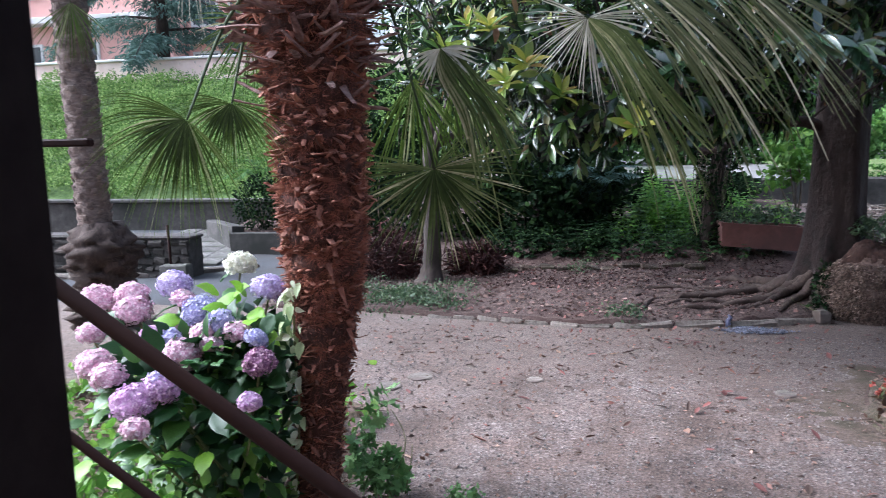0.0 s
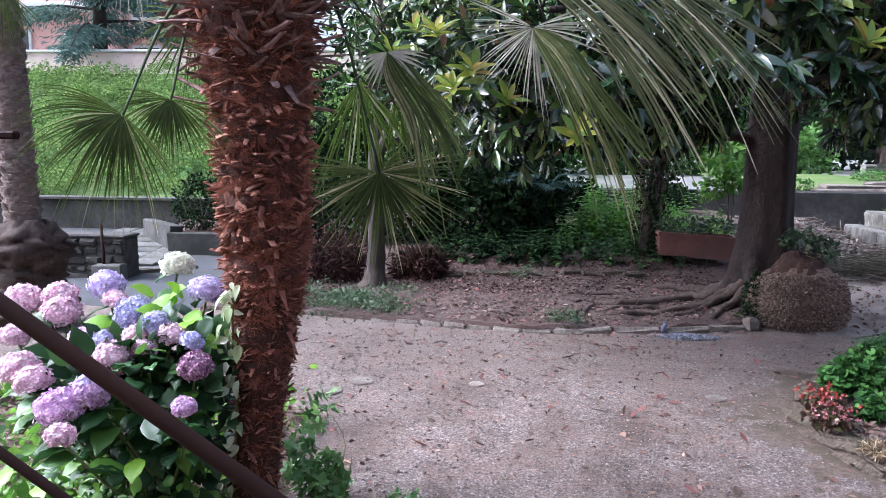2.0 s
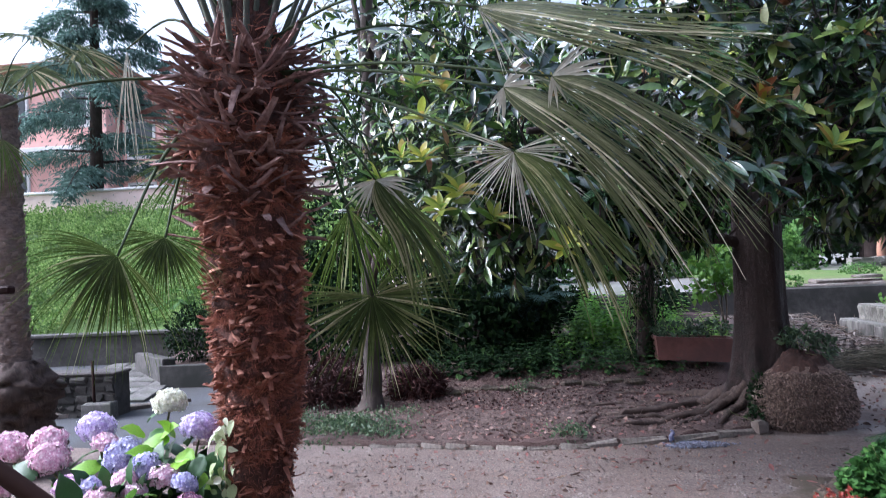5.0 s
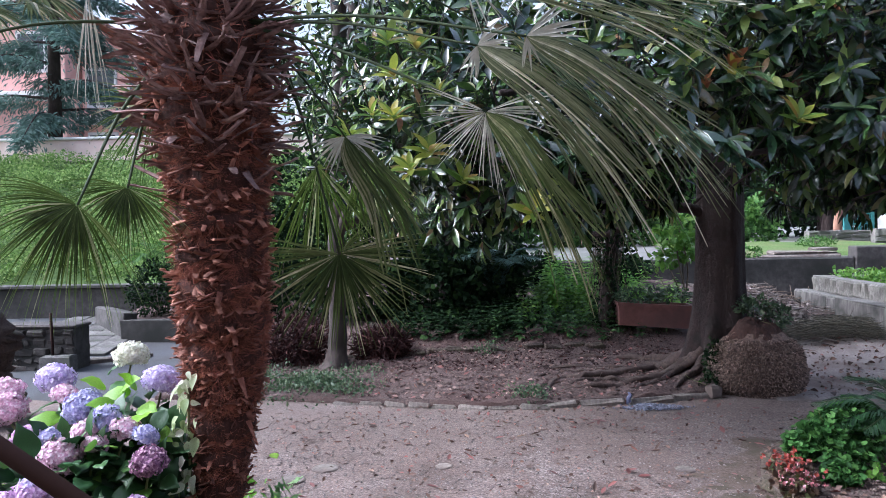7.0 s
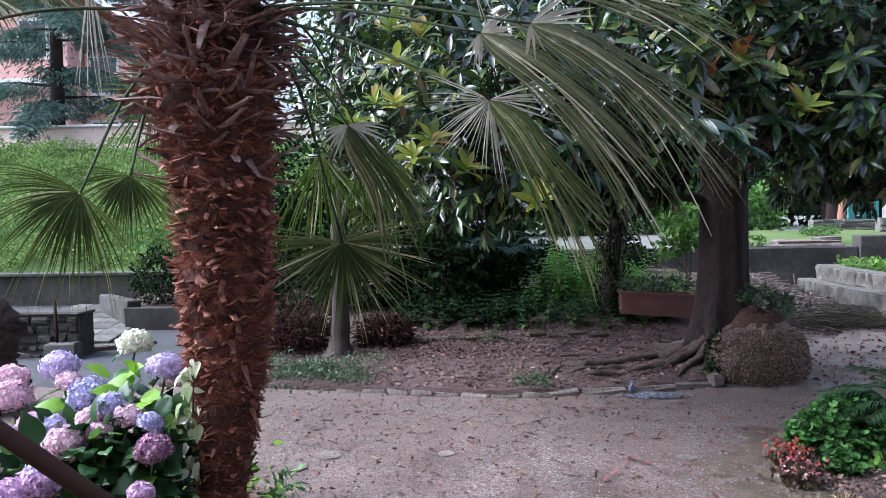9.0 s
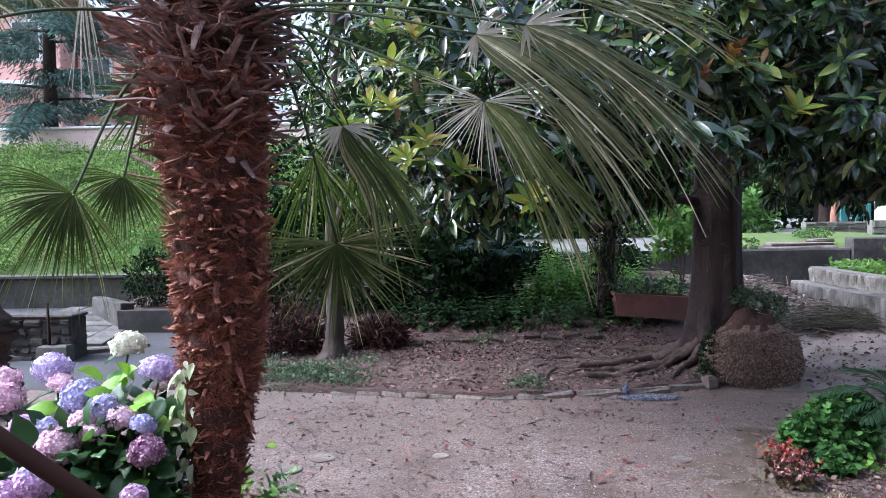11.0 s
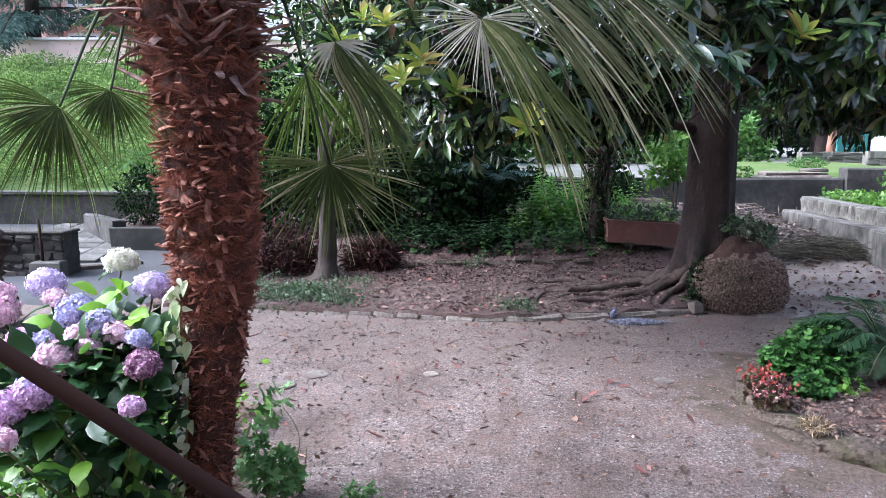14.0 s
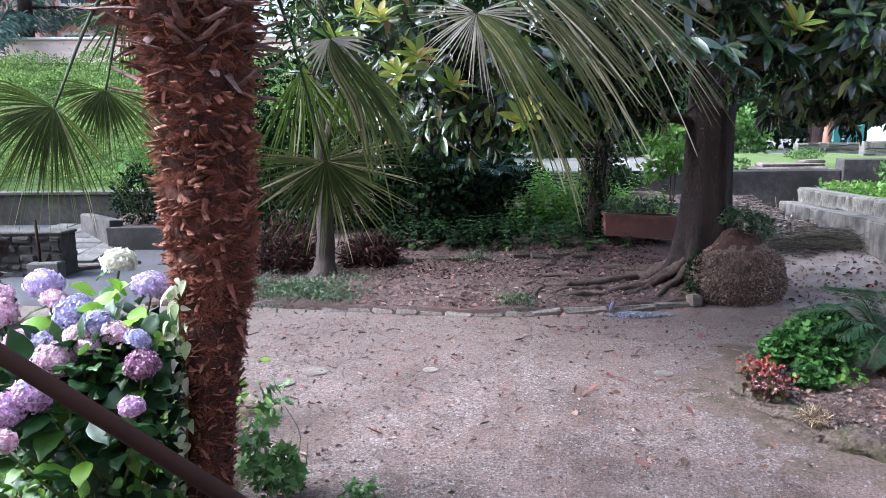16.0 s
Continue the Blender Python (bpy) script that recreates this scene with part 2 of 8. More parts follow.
M["pale_pink"] = surface("faded_pink_render", (0.66, 0.5, 0.45), (0.78, 0.63, 0.58), (0.55, 0.4, 0.36), scale=4, coarse=0.5, rough=0.9, bump=0.2)
M["white"] = surface("white_render", (0.62, 0.61, 0.6), (0.76, 0.75, 0.74), (0.5, 0.49, 0.47), scale=3, coarse=0.6, rough=0.9, bump=0.15)
M["plaster"] = surface("ochre_plaster", (0.4, 0.3, 0.22), (0.5, 0.39, 0.3), (0.34, 0.26, 0.2), scale=6, coarse=0.5, rough=0.9, bump=0.3)
M["dim_plaster"] = surface("grey_room_plaster", (0.1, 0.09, 0.08), (0.15, 0.135, 0.12), (0.08, 0.07, 0.062), scale=6, coarse=0.5, rough=0.9, bump=0.2)
M["teal"] = surface("teal_paint", (0.025, 0.12, 0.115), (0.045, 0.18, 0.17), scale=12, rough=0.6, bump=0.1)
M["rust"] = surface("orange_rendered_post", (0.2, 0.1, 0.065), (0.28, 0.15, 0.1), scale=8, rough=0.9, bump=0.2)
M["dark_glass"] = surface("dark_window_glass", (0.03, 0.035, 0.04), (0.05, 0.055, 0.06), scale=1, rough=0.15, bump=0, spec=0.6)
M["blue_chips"] = surface("blue_grey_chips", (0.045, 0.047, 0.066), (0.19, 0.193, 0.245), scale=30, rough=0.85, bump=0.3, island=0.5)
M["blue_plastic"] = surface("faded_blue_plastic", (0.06, 0.065, 0.12), (0.12, 0.125, 0.2), scale=30, rough=0.4, bump=0.2)
M["trodden"] = surface("trodden_brown_earth", (0.05, 0.035, 0.027), (0.15, 0.11, 0.088), (0.055, 0.043, 0.026), scale=45, coarse=3, rough=0.95, bump=0.8, dist=0.015)
M["pebble"] = surface("loose_pebble", (0.09, 0.075, 0.07), (0.22, 0.195, 0.185), scale=30, rough=0.9, bump=0.2, island=0.5)
M["pebble_brown"] = surface("brown_rubble", (0.05, 0.036, 0.03), (0.16, 0.125, 0.105), scale=30, rough=0.95, bump=0.3, island=0.5)
M["brushwood"] = surface("greenish_brushwood", (0.025, 0.023, 0.016), (0.095, 0.085, 0.06), scale=20, rough=0.9, bump=0.3, island=0.5)
M["pale_twig"] = surface("pale_weathered_twig", (0.055, 0.046, 0.04), (0.21, 0.18, 0.16), scale=20, rough=0.9, bump=0.3, island=0.6)
M["grey_mix"] = leafy("grey_woody_debris", [(0.0, (0.035, 0.03, 0.027)), (0.5, (0.085, 0.07, 0.062)), (0.88, (0.15, 0.125, 0.112)), (1.0, (0.33, 0.29, 0.26))], rough=0.85, through_light=0.05, spec=0.2)
M["twig"] = surface("dry_twig", (0.07, 0.05, 0.038), (0.17, 0.13, 0.1), scale=20, rough=0.9, bump=0.3, island=0.4)
M["stem"] = surface("green_stem", (0.09, 0.11, 0.04), (0.16, 0.16, 0.07), scale=20, rough=0.7, bump=0.2, island=0.2)
M["petiole"] = surface("palm_petiole", (0.022, 0.034, 0.013), (0.05, 0.065, 0.028), scale=20, rough=0.75, bump=0.2, spec=0.2)
M["magnolia"] = leafy("magnolia_leaf", [(0.0, (0.005, 0.014, 0.005)), (0.4, (0.016, 0.038, 0.013)), (0.66, (0.046, 0.096, 0.022)), (0.83, (0.1, 0.17, 0.035)), (0.93, (0.21, 0.26, 0.06)), (0.98, (0.22, 0.17, 0.09)), (1.0, (0.2, 0.1, 0.045))], rough=0.26, through_light=0.15, spec=0.6, coat=0.2)
M["magnolia_one"] = leafy("magnolia_single_leaf", [(0.0, (0.007, 0.019, 0.009)), (0.45, (0.014, 0.036, 0.016)), (0.8, (0.034, 0.07, 0.026)), (0.94, (0.08, 0.12, 0.036)), (1.0, (0.14, 0.07, 0.035))], rough=0.26, through_light=0.1, spec=0.7, source="object", coat=0.6)
M["new_leaf"] = leafy("young_yellow_green_leaf", [(0.0, (0.06, 0.13, 0.022)), (0.5, (0.16, 0.23, 0.03)), (0.8, (0.3, 0.32, 0.045)), (1.0, (0.34, 0.22, 0.05))], rough=0.35, through_light=0.42, source="object")
M["rusty_leaf"] = leafy("rusty_leaf_underside", [(0.0, (0.2, 0.07, 0.03)), (1.0, (0.34, 0.14, 0.04))], rough=0.5, through_light=0.25, source="object")
M["fan"] = leafy("palm_fan_leaf", [(0.0, (0.05, 0.07, 0.03)), (0.45, (0.085, 0.11, 0.05)), (0.75, (0.13, 0.155, 0.08)), (0.88, (0.27, 0.26, 0.16)), (1.0, (0.42, 0.38, 0.26))], rough=0.5, through_light=0.3, spec=0.25)
# yellower copy of fan; the glow of backlit leaves is in its colour
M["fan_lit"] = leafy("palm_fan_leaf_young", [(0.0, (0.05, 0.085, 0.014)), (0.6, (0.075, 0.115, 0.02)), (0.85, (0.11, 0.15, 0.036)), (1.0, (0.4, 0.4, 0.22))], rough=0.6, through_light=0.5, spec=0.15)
M["fan_band"] = leafy("palm_fan_leaf_folded", [(0.0, (0.036, 0.046, 0.017)), (0.5, (0.082, 0.094, 0.038)), (0.78, (0.165, 0.165, 0.088)), (0.9, (0.34, 0.315, 0.2)), (1.0, (0.55, 0.5, 0.37))], rough=0.5, through_light=0.35, spec=0.3)
M["fan_mid"] = leafy("palm_fan_leaf_stiff", [(0.0, (0.034, 0.048, 0.013)), (0.5, (0.075, 0.097, 0.028)), (0.76, (0.13, 0.145, 0.056)), (0.88, (0.3, 0.28, 0.15)), (1.0, (0.46, 0.42, 0.26))], rough=0.65, through_light=0.35, spec=0.12)
# dark green that stands in for shade between a fan's folds
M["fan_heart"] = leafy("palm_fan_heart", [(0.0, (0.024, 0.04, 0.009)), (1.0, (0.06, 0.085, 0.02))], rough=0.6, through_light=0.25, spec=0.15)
M["fan_pale"] = leafy("palm_fan_torn_tip", [(0.0, (0.2, 0.19, 0.13)), (0.5, (0.42, 0.39, 0.3)), (1.0, (0.66, 0.62, 0.52))], rough=0.5, through_light=0.3)
M["hedge"] = leafy("hedge_leaf", [(0.0, (0.06, 0.12, 0.025)), (0.5, (0.16, 0.26, 0.065)), (1.0, (0.29, 0.39, 0.13))], rough=0.8, through_light=0.35, spec=0.2)
# near-black leaf tone; puts the bank's deep shade into the colour
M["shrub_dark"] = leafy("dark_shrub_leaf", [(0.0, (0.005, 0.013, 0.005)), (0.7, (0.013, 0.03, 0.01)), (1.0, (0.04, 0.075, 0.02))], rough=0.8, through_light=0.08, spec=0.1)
# darker herb copy with the bank's shade in its colour
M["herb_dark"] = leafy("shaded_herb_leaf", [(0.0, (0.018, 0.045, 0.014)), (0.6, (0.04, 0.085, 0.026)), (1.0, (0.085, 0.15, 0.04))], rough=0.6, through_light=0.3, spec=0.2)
M["shrub"] = leafy("green_shrub_leaf", [(0.0, (0.03, 0.08, 0.015)), (0.6, (0.07, 0.16, 0.03)), (1.0, (0.13, 0.25, 0.05))], rough=0.55, through_light=0.35, spec=0.3)
M["shrub_bright"] = leafy("bright_shrub_leaf", [(0.0, (0.07, 0.17, 0.02)), (0.6, (0.13, 0.27, 0.035)), (1.0, (0.22, 0.36, 0.06))], rough=0.5, through_light=0.4)
# brighter herb copy with the sun patch in its colour
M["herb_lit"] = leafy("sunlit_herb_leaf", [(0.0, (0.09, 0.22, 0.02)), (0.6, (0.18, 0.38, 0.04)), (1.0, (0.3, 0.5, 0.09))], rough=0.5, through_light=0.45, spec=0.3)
M["sago"] = leafy("sago_leaflets", [(0.0, (0.01, 0.034, 0.012)), (1.0, (0.032, 0.075, 0.026))], rough=0.45, through_light=0.2)
# needle greens paled to put distance haze into the colour
M["cedar"] = leafy("cedar_needles", [(0.0, (0.08, 0.14, 0.12)), (0.6, (0.13, 0.21, 0.18)), (1.0, (0.2, 0.29, 0.25))], rough=0.8, through_light=0.35, spec=0.2)
M["geranium"] = leafy("geranium_leaf", [(0.0, (0.016, 0.05, 0.011)), (0.6, (0.042, 0.115, 0.024)), (1.0, (0.1, 0.21, 0.045))], rough=0.6, through_light=0.3, spec=0.25)
M["geranium_one"] = leafy("geranium_single_leaf", [(0.0, (0.025, 0.075, 0.016)), (0.6, (0.055, 0.145, 0.03)), (1.0, (0.11, 0.23, 0.055))], rough=0.6, through_light=0.3, spec=0.25, source="object")
M["dry_grass"] = leafy("dry_straw", [(0.0, (0.14, 0.09, 0.05)), (0.6, (0.3, 0.22, 0.13)), (1.0, (0.45, 0.36, 0.24))], rough=0.8, through_light=0.2)
M["mallow"] = leafy("soft_green_leaf", [(0.0, (0.08, 0.18, 0.055)), (0.6, (0.14, 0.28, 0.085)), (1.0, (0.23, 0.38, 0.14))], rough=0.6, through_light=0.3)
M["bronze"] = leafy("bronze_begonia_leaf", [(0.0, (0.05, 0.03, 0.02)), (0.6, (0.1, 0.05, 0.03)), (1.0, (0.1, 0.13, 0.04))], rough=0.45, through_light=0.2)
M["weed"] = leafy("weed_leaf", [(0.0, (0.03, 0.055, 0.025)), (0.6, (0.06, 0.105, 0.045)), (1.0, (0.12, 0.16, 0.08))], rough=0.6, through_light=0.3)
M["ivy"] = leafy("ivy_leaf", [(0.0, (0.26, 0.36, 0.13)), (0.4, (0.5, 0.56, 0.34)), (1.0, (0.78, 0.79, 0.64))], rough=0.5, through_light=0.3, source="object")
M["hyd_leaf"] = leafy("hydrangea_leaf", [(0.0, (0.016, 0.05, 0.014)), (0.5, (0.035, 0.1, 0.026)), (0.8, (0.06, 0.145, 0.03)), (1.0, (0.14, 0.28, 0.035))], rough=0.42, through_light=0.25, spec=0.5, source="object")
# darker copy of hyd_leaf; the bush's inner shade is in the colour
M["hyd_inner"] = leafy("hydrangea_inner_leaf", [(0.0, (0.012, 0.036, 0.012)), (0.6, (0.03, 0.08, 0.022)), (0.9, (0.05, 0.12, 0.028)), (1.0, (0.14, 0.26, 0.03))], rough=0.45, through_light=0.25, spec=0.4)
M["hyd_lime"] = leafy("hydrangea_lime_leaf", [(0.0, (0.2, 0.42, 0.02)), (1.0, (0.27, 0.5, 0.04))], rough=0.4, through_light=0.4, source="object")
M["pink_fl"] = leafy("pink_florets", [(0.0, (0.62, 0.35, 0.48)), (0.6, (0.78, 0.56, 0.66)), (1.0, (0.87, 0.77, 0.82))], rough=0.7, through_light=0.3, spec=0.2)
M["lilac_fl"] = leafy("lilac_florets", [(0.0, (0.48, 0.38, 0.66)), (0.6, (0.64, 0.55, 0.8)), (1.0, (0.8, 0.75, 0.88))], rough=0.7, through_light=0.3, spec=0.2)
M["blue_fl"] = leafy("blue_violet_florets", [(0.0, (0.36, 0.34, 0.6)), (0.6, (0.52, 0.51, 0.75)), (1.0, (0.74, 0.73, 0.87))], rough=0.7, through_light=0.3, spec=0.2)
M["mauve_fl"] = leafy("mauve_florets", [(0.0, (0.48, 0.27, 0.5)), (0.6, (0.64, 0.42, 0.64)), (1.0, (0.8, 0.64, 0.77))], rough=0.7, through_light=0.3, spec=0.2)
M["dusk_fl"] = leafy("faded_mauve_florets", [(0.0, (0.18, 0.08, 0.16)), (0.6, (0.34, 0.17, 0.28)), (1.0, (0.62, 0.42, 0.5))], rough=0.7, through_light=0.2, spec=0.2)
M["cream_fl"] = leafy("cream_florets", [(0.0, (0.6, 0.6, 0.45)), (0.6, (0.78, 0.77, 0.66)), (1.0, (0.85, 0.85, 0.78))], rough=0.7, through_light=0.3, spec=0.2)
M["red_fl"] = leafy("red_petals", [(0.0, (0.13, 0.022, 0.016)), (0.7, (0.3, 0.058, 0.04)), (1.0, (0.45, 0.2, 0.2))], rough=0.6, through_light=0.2, spec=0.2)
M["rose_fl"] = leafy("rose_petals", [(0.0, (0.22, 0.06, 0.07)), (0.6, (0.38, 0.14, 0.16)), (1.0, (0.6, 0.4, 0.42))], rough=0.6, through_light=0.2, spec=0.2)
M["dead_leaf"] = leafy("fallen_leaf", [(0.0, (0.05, 0.03, 0.022)), (0.45, (0.1, 0.055, 0.04)), (0.75, (0.13, 0.06, 0.044)), (0.9, (0.17, 0.065, 0.048)), (1.0, (0.3, 0.2, 0.14))], rough=0.75, through_light=0.05, source="object")
M["crumb_mix"] = leafy("dark_leaf_crumbs", [(0.0, (0.045, 0.028, 0.022)), (0.5, (0.11, 0.062, 0.046)), (0.85, (0.2, 0.12, 0.085)), (0.93, (0.24, 0.075, 0.06)), (1.0, (0.36, 0.26, 0.2))], rough=0.7, through_light=0.05)
M["dead_mix"] = leafy("leaf_litter_bits", [(0.0, (0.09, 0.055, 0.045)), (0.4, (0.15, 0.092, 0.074)), (0.75, (0.2, 0.13, 0.105)), (0.87, (0.18, 0.06, 0.05)), (0.94, (0.2, 0.085, 0.07)), (1.0, (0.34, 0.25, 0.21))], rough=0.7, through_light=0.05)
M["red_leaf"] = leafy("red_fallen_leaf", [(0.0, (0.09, 0.03, 0.026)), (1.0, (0.22, 0.075, 0.064))], rough=0.6, through_light=0.05, source="object")
# dark red dry brush, darkened more for the shadow the heaps lie in
M["brush"] = leafy("dark_red_dry_brush", [(0.0, (0.014, 0.005, 0.005)), (0.6, (0.036, 0.013, 0.012)), (1.0, (0.08, 0.032, 0.027))], rough=0.9, through_light=0.05, spec=0.2)
M["bud"] = surface("pale_green_bud", (0.4, 0.5, 0.2), (0.52, 0.6, 0.3), scale=12, rough=0.5, bump=0.1)
M["hedge_floor"] = surface("shaded_hedge_floor", (0.05, 0.09, 0.02), (0.12, 0.19, 0.05), scale=12, coarse=1, rough=0.95, bump=0.8, dist=0.05)
M["lawn"] = surface("lawn_turf", (0.045, 0.08, 0.015), (0.1, 0.165, 0.03), (0.11, 0.125, 0.045), scale=25, coarse=0.8, rough=0.95, bump=0.8, dist=0.02)
M["pale_ground"] = surface("grey_concrete_yard", (0.11, 0.105, 0.098), (0.2, 0.19, 0.18), (0.07, 0.085, 0.05), scale=10, coarse=0.5, rough=0.9, bump=0.2)

# ---- mesh helpers ----
RNG = np.random.default_rng(7)


class Builder:
    """Gathers vertices and faces of one mesh."""

    def __init__(self):
        self.v, self.f, self.n = [], [], 0

    def add(self, v, f):
        v = np.asarray(v, float).reshape(-1, 3)
        self.v.append(v)
        self.f.extend([[i + self.n for i in q] for q in f])
        self.n += len(v)
        return self

    def scatter(self, template, frames, origins, sizes):
        """Copies of a leaf template (verts, quads) by frames (n,3,3: columns side, along, normal)."""
        tv, tf = template
        frames, origins, sizes = np.asarray(frames), np.asarray(origins), np.asarray(sizes)
        if len(origins) == 0:
            return self
        sizes = sizes[:, None, None] if sizes.ndim == 1 else sizes[:, None, :]
        pts = np.einsum("nij,nkj->nki", frames, tv[None] * sizes) + origins[:, None]
        k = len(tv)
        quads = (np.arange(len(origins))[:, None, None] * k + np.asarray(tf)[None] + self.n).reshape(-1, len(tf[0]))
        self.v.append(pts.reshape(-1, 3))
        self.f.extend(quads.tolist())
        self.n += k * len(origins)
        return self

    def tube(self, pts, radii, n=8, rough=0.0, caps=True):
        pts = np.asarray(pts, float)
        radii = np.broadcast_to(np.asarray(radii, float), len(pts))
        tang = np.gradient(pts, axis=0)
        tang /= np.linalg.norm(tang, axis=1)[:, None] + 1e-9
        ref = np.array([1.0, 0, 0]) if abs(tang[0][0]) < 0.8 else np.array([0, 1.0, 0])
        rings = []
        a = np.linspace(0, 2 * np.pi, n, endpoint=False)
        for p, t, r in zip(pts, tang, radii):
            u = np.cross(t, ref)
            u /= np.linalg.norm(u) + 1e-9
            w = np.cross(t, u)
            rr = r * (1 + rough * RNG.normal(size=n))
            rings.append(p + rr[:, None] * (np.cos(a)[:, None] * u + np.sin(a)[:, None] * w))
        f = [[i * n + j, i * n + (j + 1) % n, (i + 1) * n + (j + 1) % n, (i + 1) * n + j] for i in range(len(pts) - 1) for j in range(n)]
        if caps:
            f += [list(range(n))[::-1], [(len(pts) - 1) * n + j for j in range(n)]]
        return self.add(np.concatenate(rings), f)

    def block(self, centre, size, turn=0.0, bevel=0.0, jitter=0.0):
        """A box with chamfered edges (24 corners), turned about z by degrees."""
        hx, hy, hz = np.asarray(size) / 2
        b = min(bevel, hx * 0.9, hy * 0.9, hz * 0.9)
        bm = bmesh.new()
        bmesh.ops.create_cube(bm, size=1.0)
        for q in bm.verts:
            q.co = Vector((q.co.x * 2 * hx, q.co.y * 2 * hy, q.co.z * 2 * hz))
        if b > 0:
            bmesh.ops.bevel(bm, geom=bm.edges[:], offset=b, segments=1, affect="EDGES")
        bm.verts.ensure_lookup_table()
        v = np.array([q.co[:] for q in bm.verts])
        f = [[q.index for q in p.verts] for p in bm.faces]
        bm.free()
        if jitter:
            v = v + RNG.normal(size=v.shape) * jitter
        c, s = np.cos(np.radians(turn)), np.sin(np.radians(turn))
        return self.add(v @ np.array([[c, s, 0], [-s, c, 0], [0, 0, 1]]) + np.asarray(centre), f)

    def mesh(self, name, material, smooth=True):
        me = bpy.data.meshes.new(name)
        me.from_pydata(np.concatenate(self.v).tolist() if self.v else [], [], self.f)
        me.materials.append(material)
        if smooth:
            me.polygons.foreach_set("use_smooth", [True] * len(me.polygons))
        me.update()
        return me

    def put(self, name, material, parent=None, label="", smooth=True):
        ob = new(name, self.mesh(name, material, smooth))
        if parent:
            ob.parent = parent
        if label:
            ob["label"] = label
        return ob


def thing(name, at, label, category, group="", kind=""):
    e = new(name)
    e.location = at
    e.empty_display_size = 0.1
    return tagged(e, label, category, group, kind)


def under(ob, parent):
    """Parents ob, whose mesh is in world places, to a thing that stands elsewhere."""
    ob.parent = parent
    ob.matrix_parent_inverse = Matrix.Translation(parent.location).inverted()
    return ob


def unit(v):
    v = np.asarray(v, float)
    return v / (np.linalg.norm(v, axis=-1, keepdims=True) + 1e-9)


def frames_of(along, normal):
    """Columns side, along, normal for leaves that point along and face about normal."""
    a = unit(along)
    s = unit(np.cross(a, normal))
    return np.stack([s, a, np.cross(s, a)], -1)


def leaf_shape(rows=5, width=0.22, fold=0.25, curl=0.15, power=0.8, tip=1.0):
    """A leaf of length 1 along y: midrib sunk, tip bent down."""
    v, f = [], []
    for i in range(rows):
        s = i / (rows - 1)
        w = width * (np.sin(np.pi * min(0.985, max(0.015, s ** tip))) ** power)
        z = -curl * s * s
        v += [(-w, s, z + fold * w), (0, s, z), (w, s, z + fold * w)]
        if i:
            k = 3 * i
            f += [(k - 3, k - 2, k + 1, k), (k - 2, k - 1, k + 2, k + 1)]
    return np.array(v), f


LEAF = leaf_shape(5, 0.16, 0.3, 0.25)
OVATE = leaf_shape(5, 0.33, 0.25, 0.2, 0.75, 0.75)
ROUND = leaf_shape(6, 0.5, 0.18, 0.12, 0.6, 0.9)


def lobed_leaf(lobes=7, teeth=0.16):
    """A round leaf with scalloped lobes and a notch at its stalk, cupped a little."""
    v, f, n = [(0, 0.42, -0.05)], [], 28
    for i in range(n + 1):
        a = math.radians(-155 + 310 * i / n)
        r = 0.5 * (1 - teeth * (0.5 + 0.5 * math.cos(lobes * (a + math.pi))))
        v.append((r * math.sin(a), 0.42 + r * math.cos(a), 0.06 + 0.03 * math.cos(2 * lobes * a)))
        if i:
            f.append((0, i, i + 1))
    return np.array(v), f


SMALL = leaf_shape(3, 0.3, 0.3, 0.1)
NARROW = leaf_shape(4, 0.07, 0.3, 0.3)


def random_dirs(n, rng, up=0.0):
    d = rng.normal(size=(n, 3))
    d[:, 2] += up
    return unit(d)


def piece(me, name, parent, m):
    """One piece of a thing: an object of its own on a shared mesh, placed in the world by m."""
    ob = new(name, me)
    ob.parent = parent
    ob.matrix_basis = Matrix.Translation(-parent.location) @ m
    return ob


def matrix_of(fr, at, size):
    m = Matrix([[*(fr[i] * size), at[i]] for i in range(3)] + [[0, 0, 0, 1]])
    return m


def grid(x0, x1, y0, y1, nx, ny, height):
    b = Builder()
    xs, ys = np.linspace(x0, x1, nx), np.linspace(y0, y1, ny)
    v = [(x, y, height(x, y)) for y in ys for x in xs]
    f = [[j * nx + i, j * nx + i + 1, (j + 1) * nx + i + 1, (j + 1) * nx + i] for j in range(ny - 1) for i in range(nx - 1)]
    return b.add(v, f)


def bumpy(x, y, scale, amount):
    return amount * noise.noise(Vector((x * scale, y * scale, 3.7)))


def foliage(name, blobs, size, mat, rng, template=SMALL, up=0.3, shell=0.55):
    """Many leaves in and on uneven ellipsoids (centre, radii, count)."""
    b = Builder()
    for c, r, n in blobs:
        d = random_dirs(n, rng)
        rad = shell + (1 - shell) * rng.random(n) ** 0.6
        lump = np.array([1 + 0.35 * noise.noise(Vector((q * 2.2).tolist()) + Vector(c)) for q in d])
        p = np.asarray(c) + d * np.asarray(r) * (rad * lump)[:, None]
        along = unit(d + 0.9 * rng.normal(size=(n, 3)) + (0, 0, up * 0.3))
        normal = unit(d * 0.6 + (0, 0, up) + 0.5 * rng.normal(size=(n, 3)))
        b.scatter(template, frames_of(along, normal), p, size * (0.6 + 0.8 * rng.random(n)))
    return b


def interp(points, x):
    xs, ys = zip(*points)
    return float(np.interp(x, xs, ys))


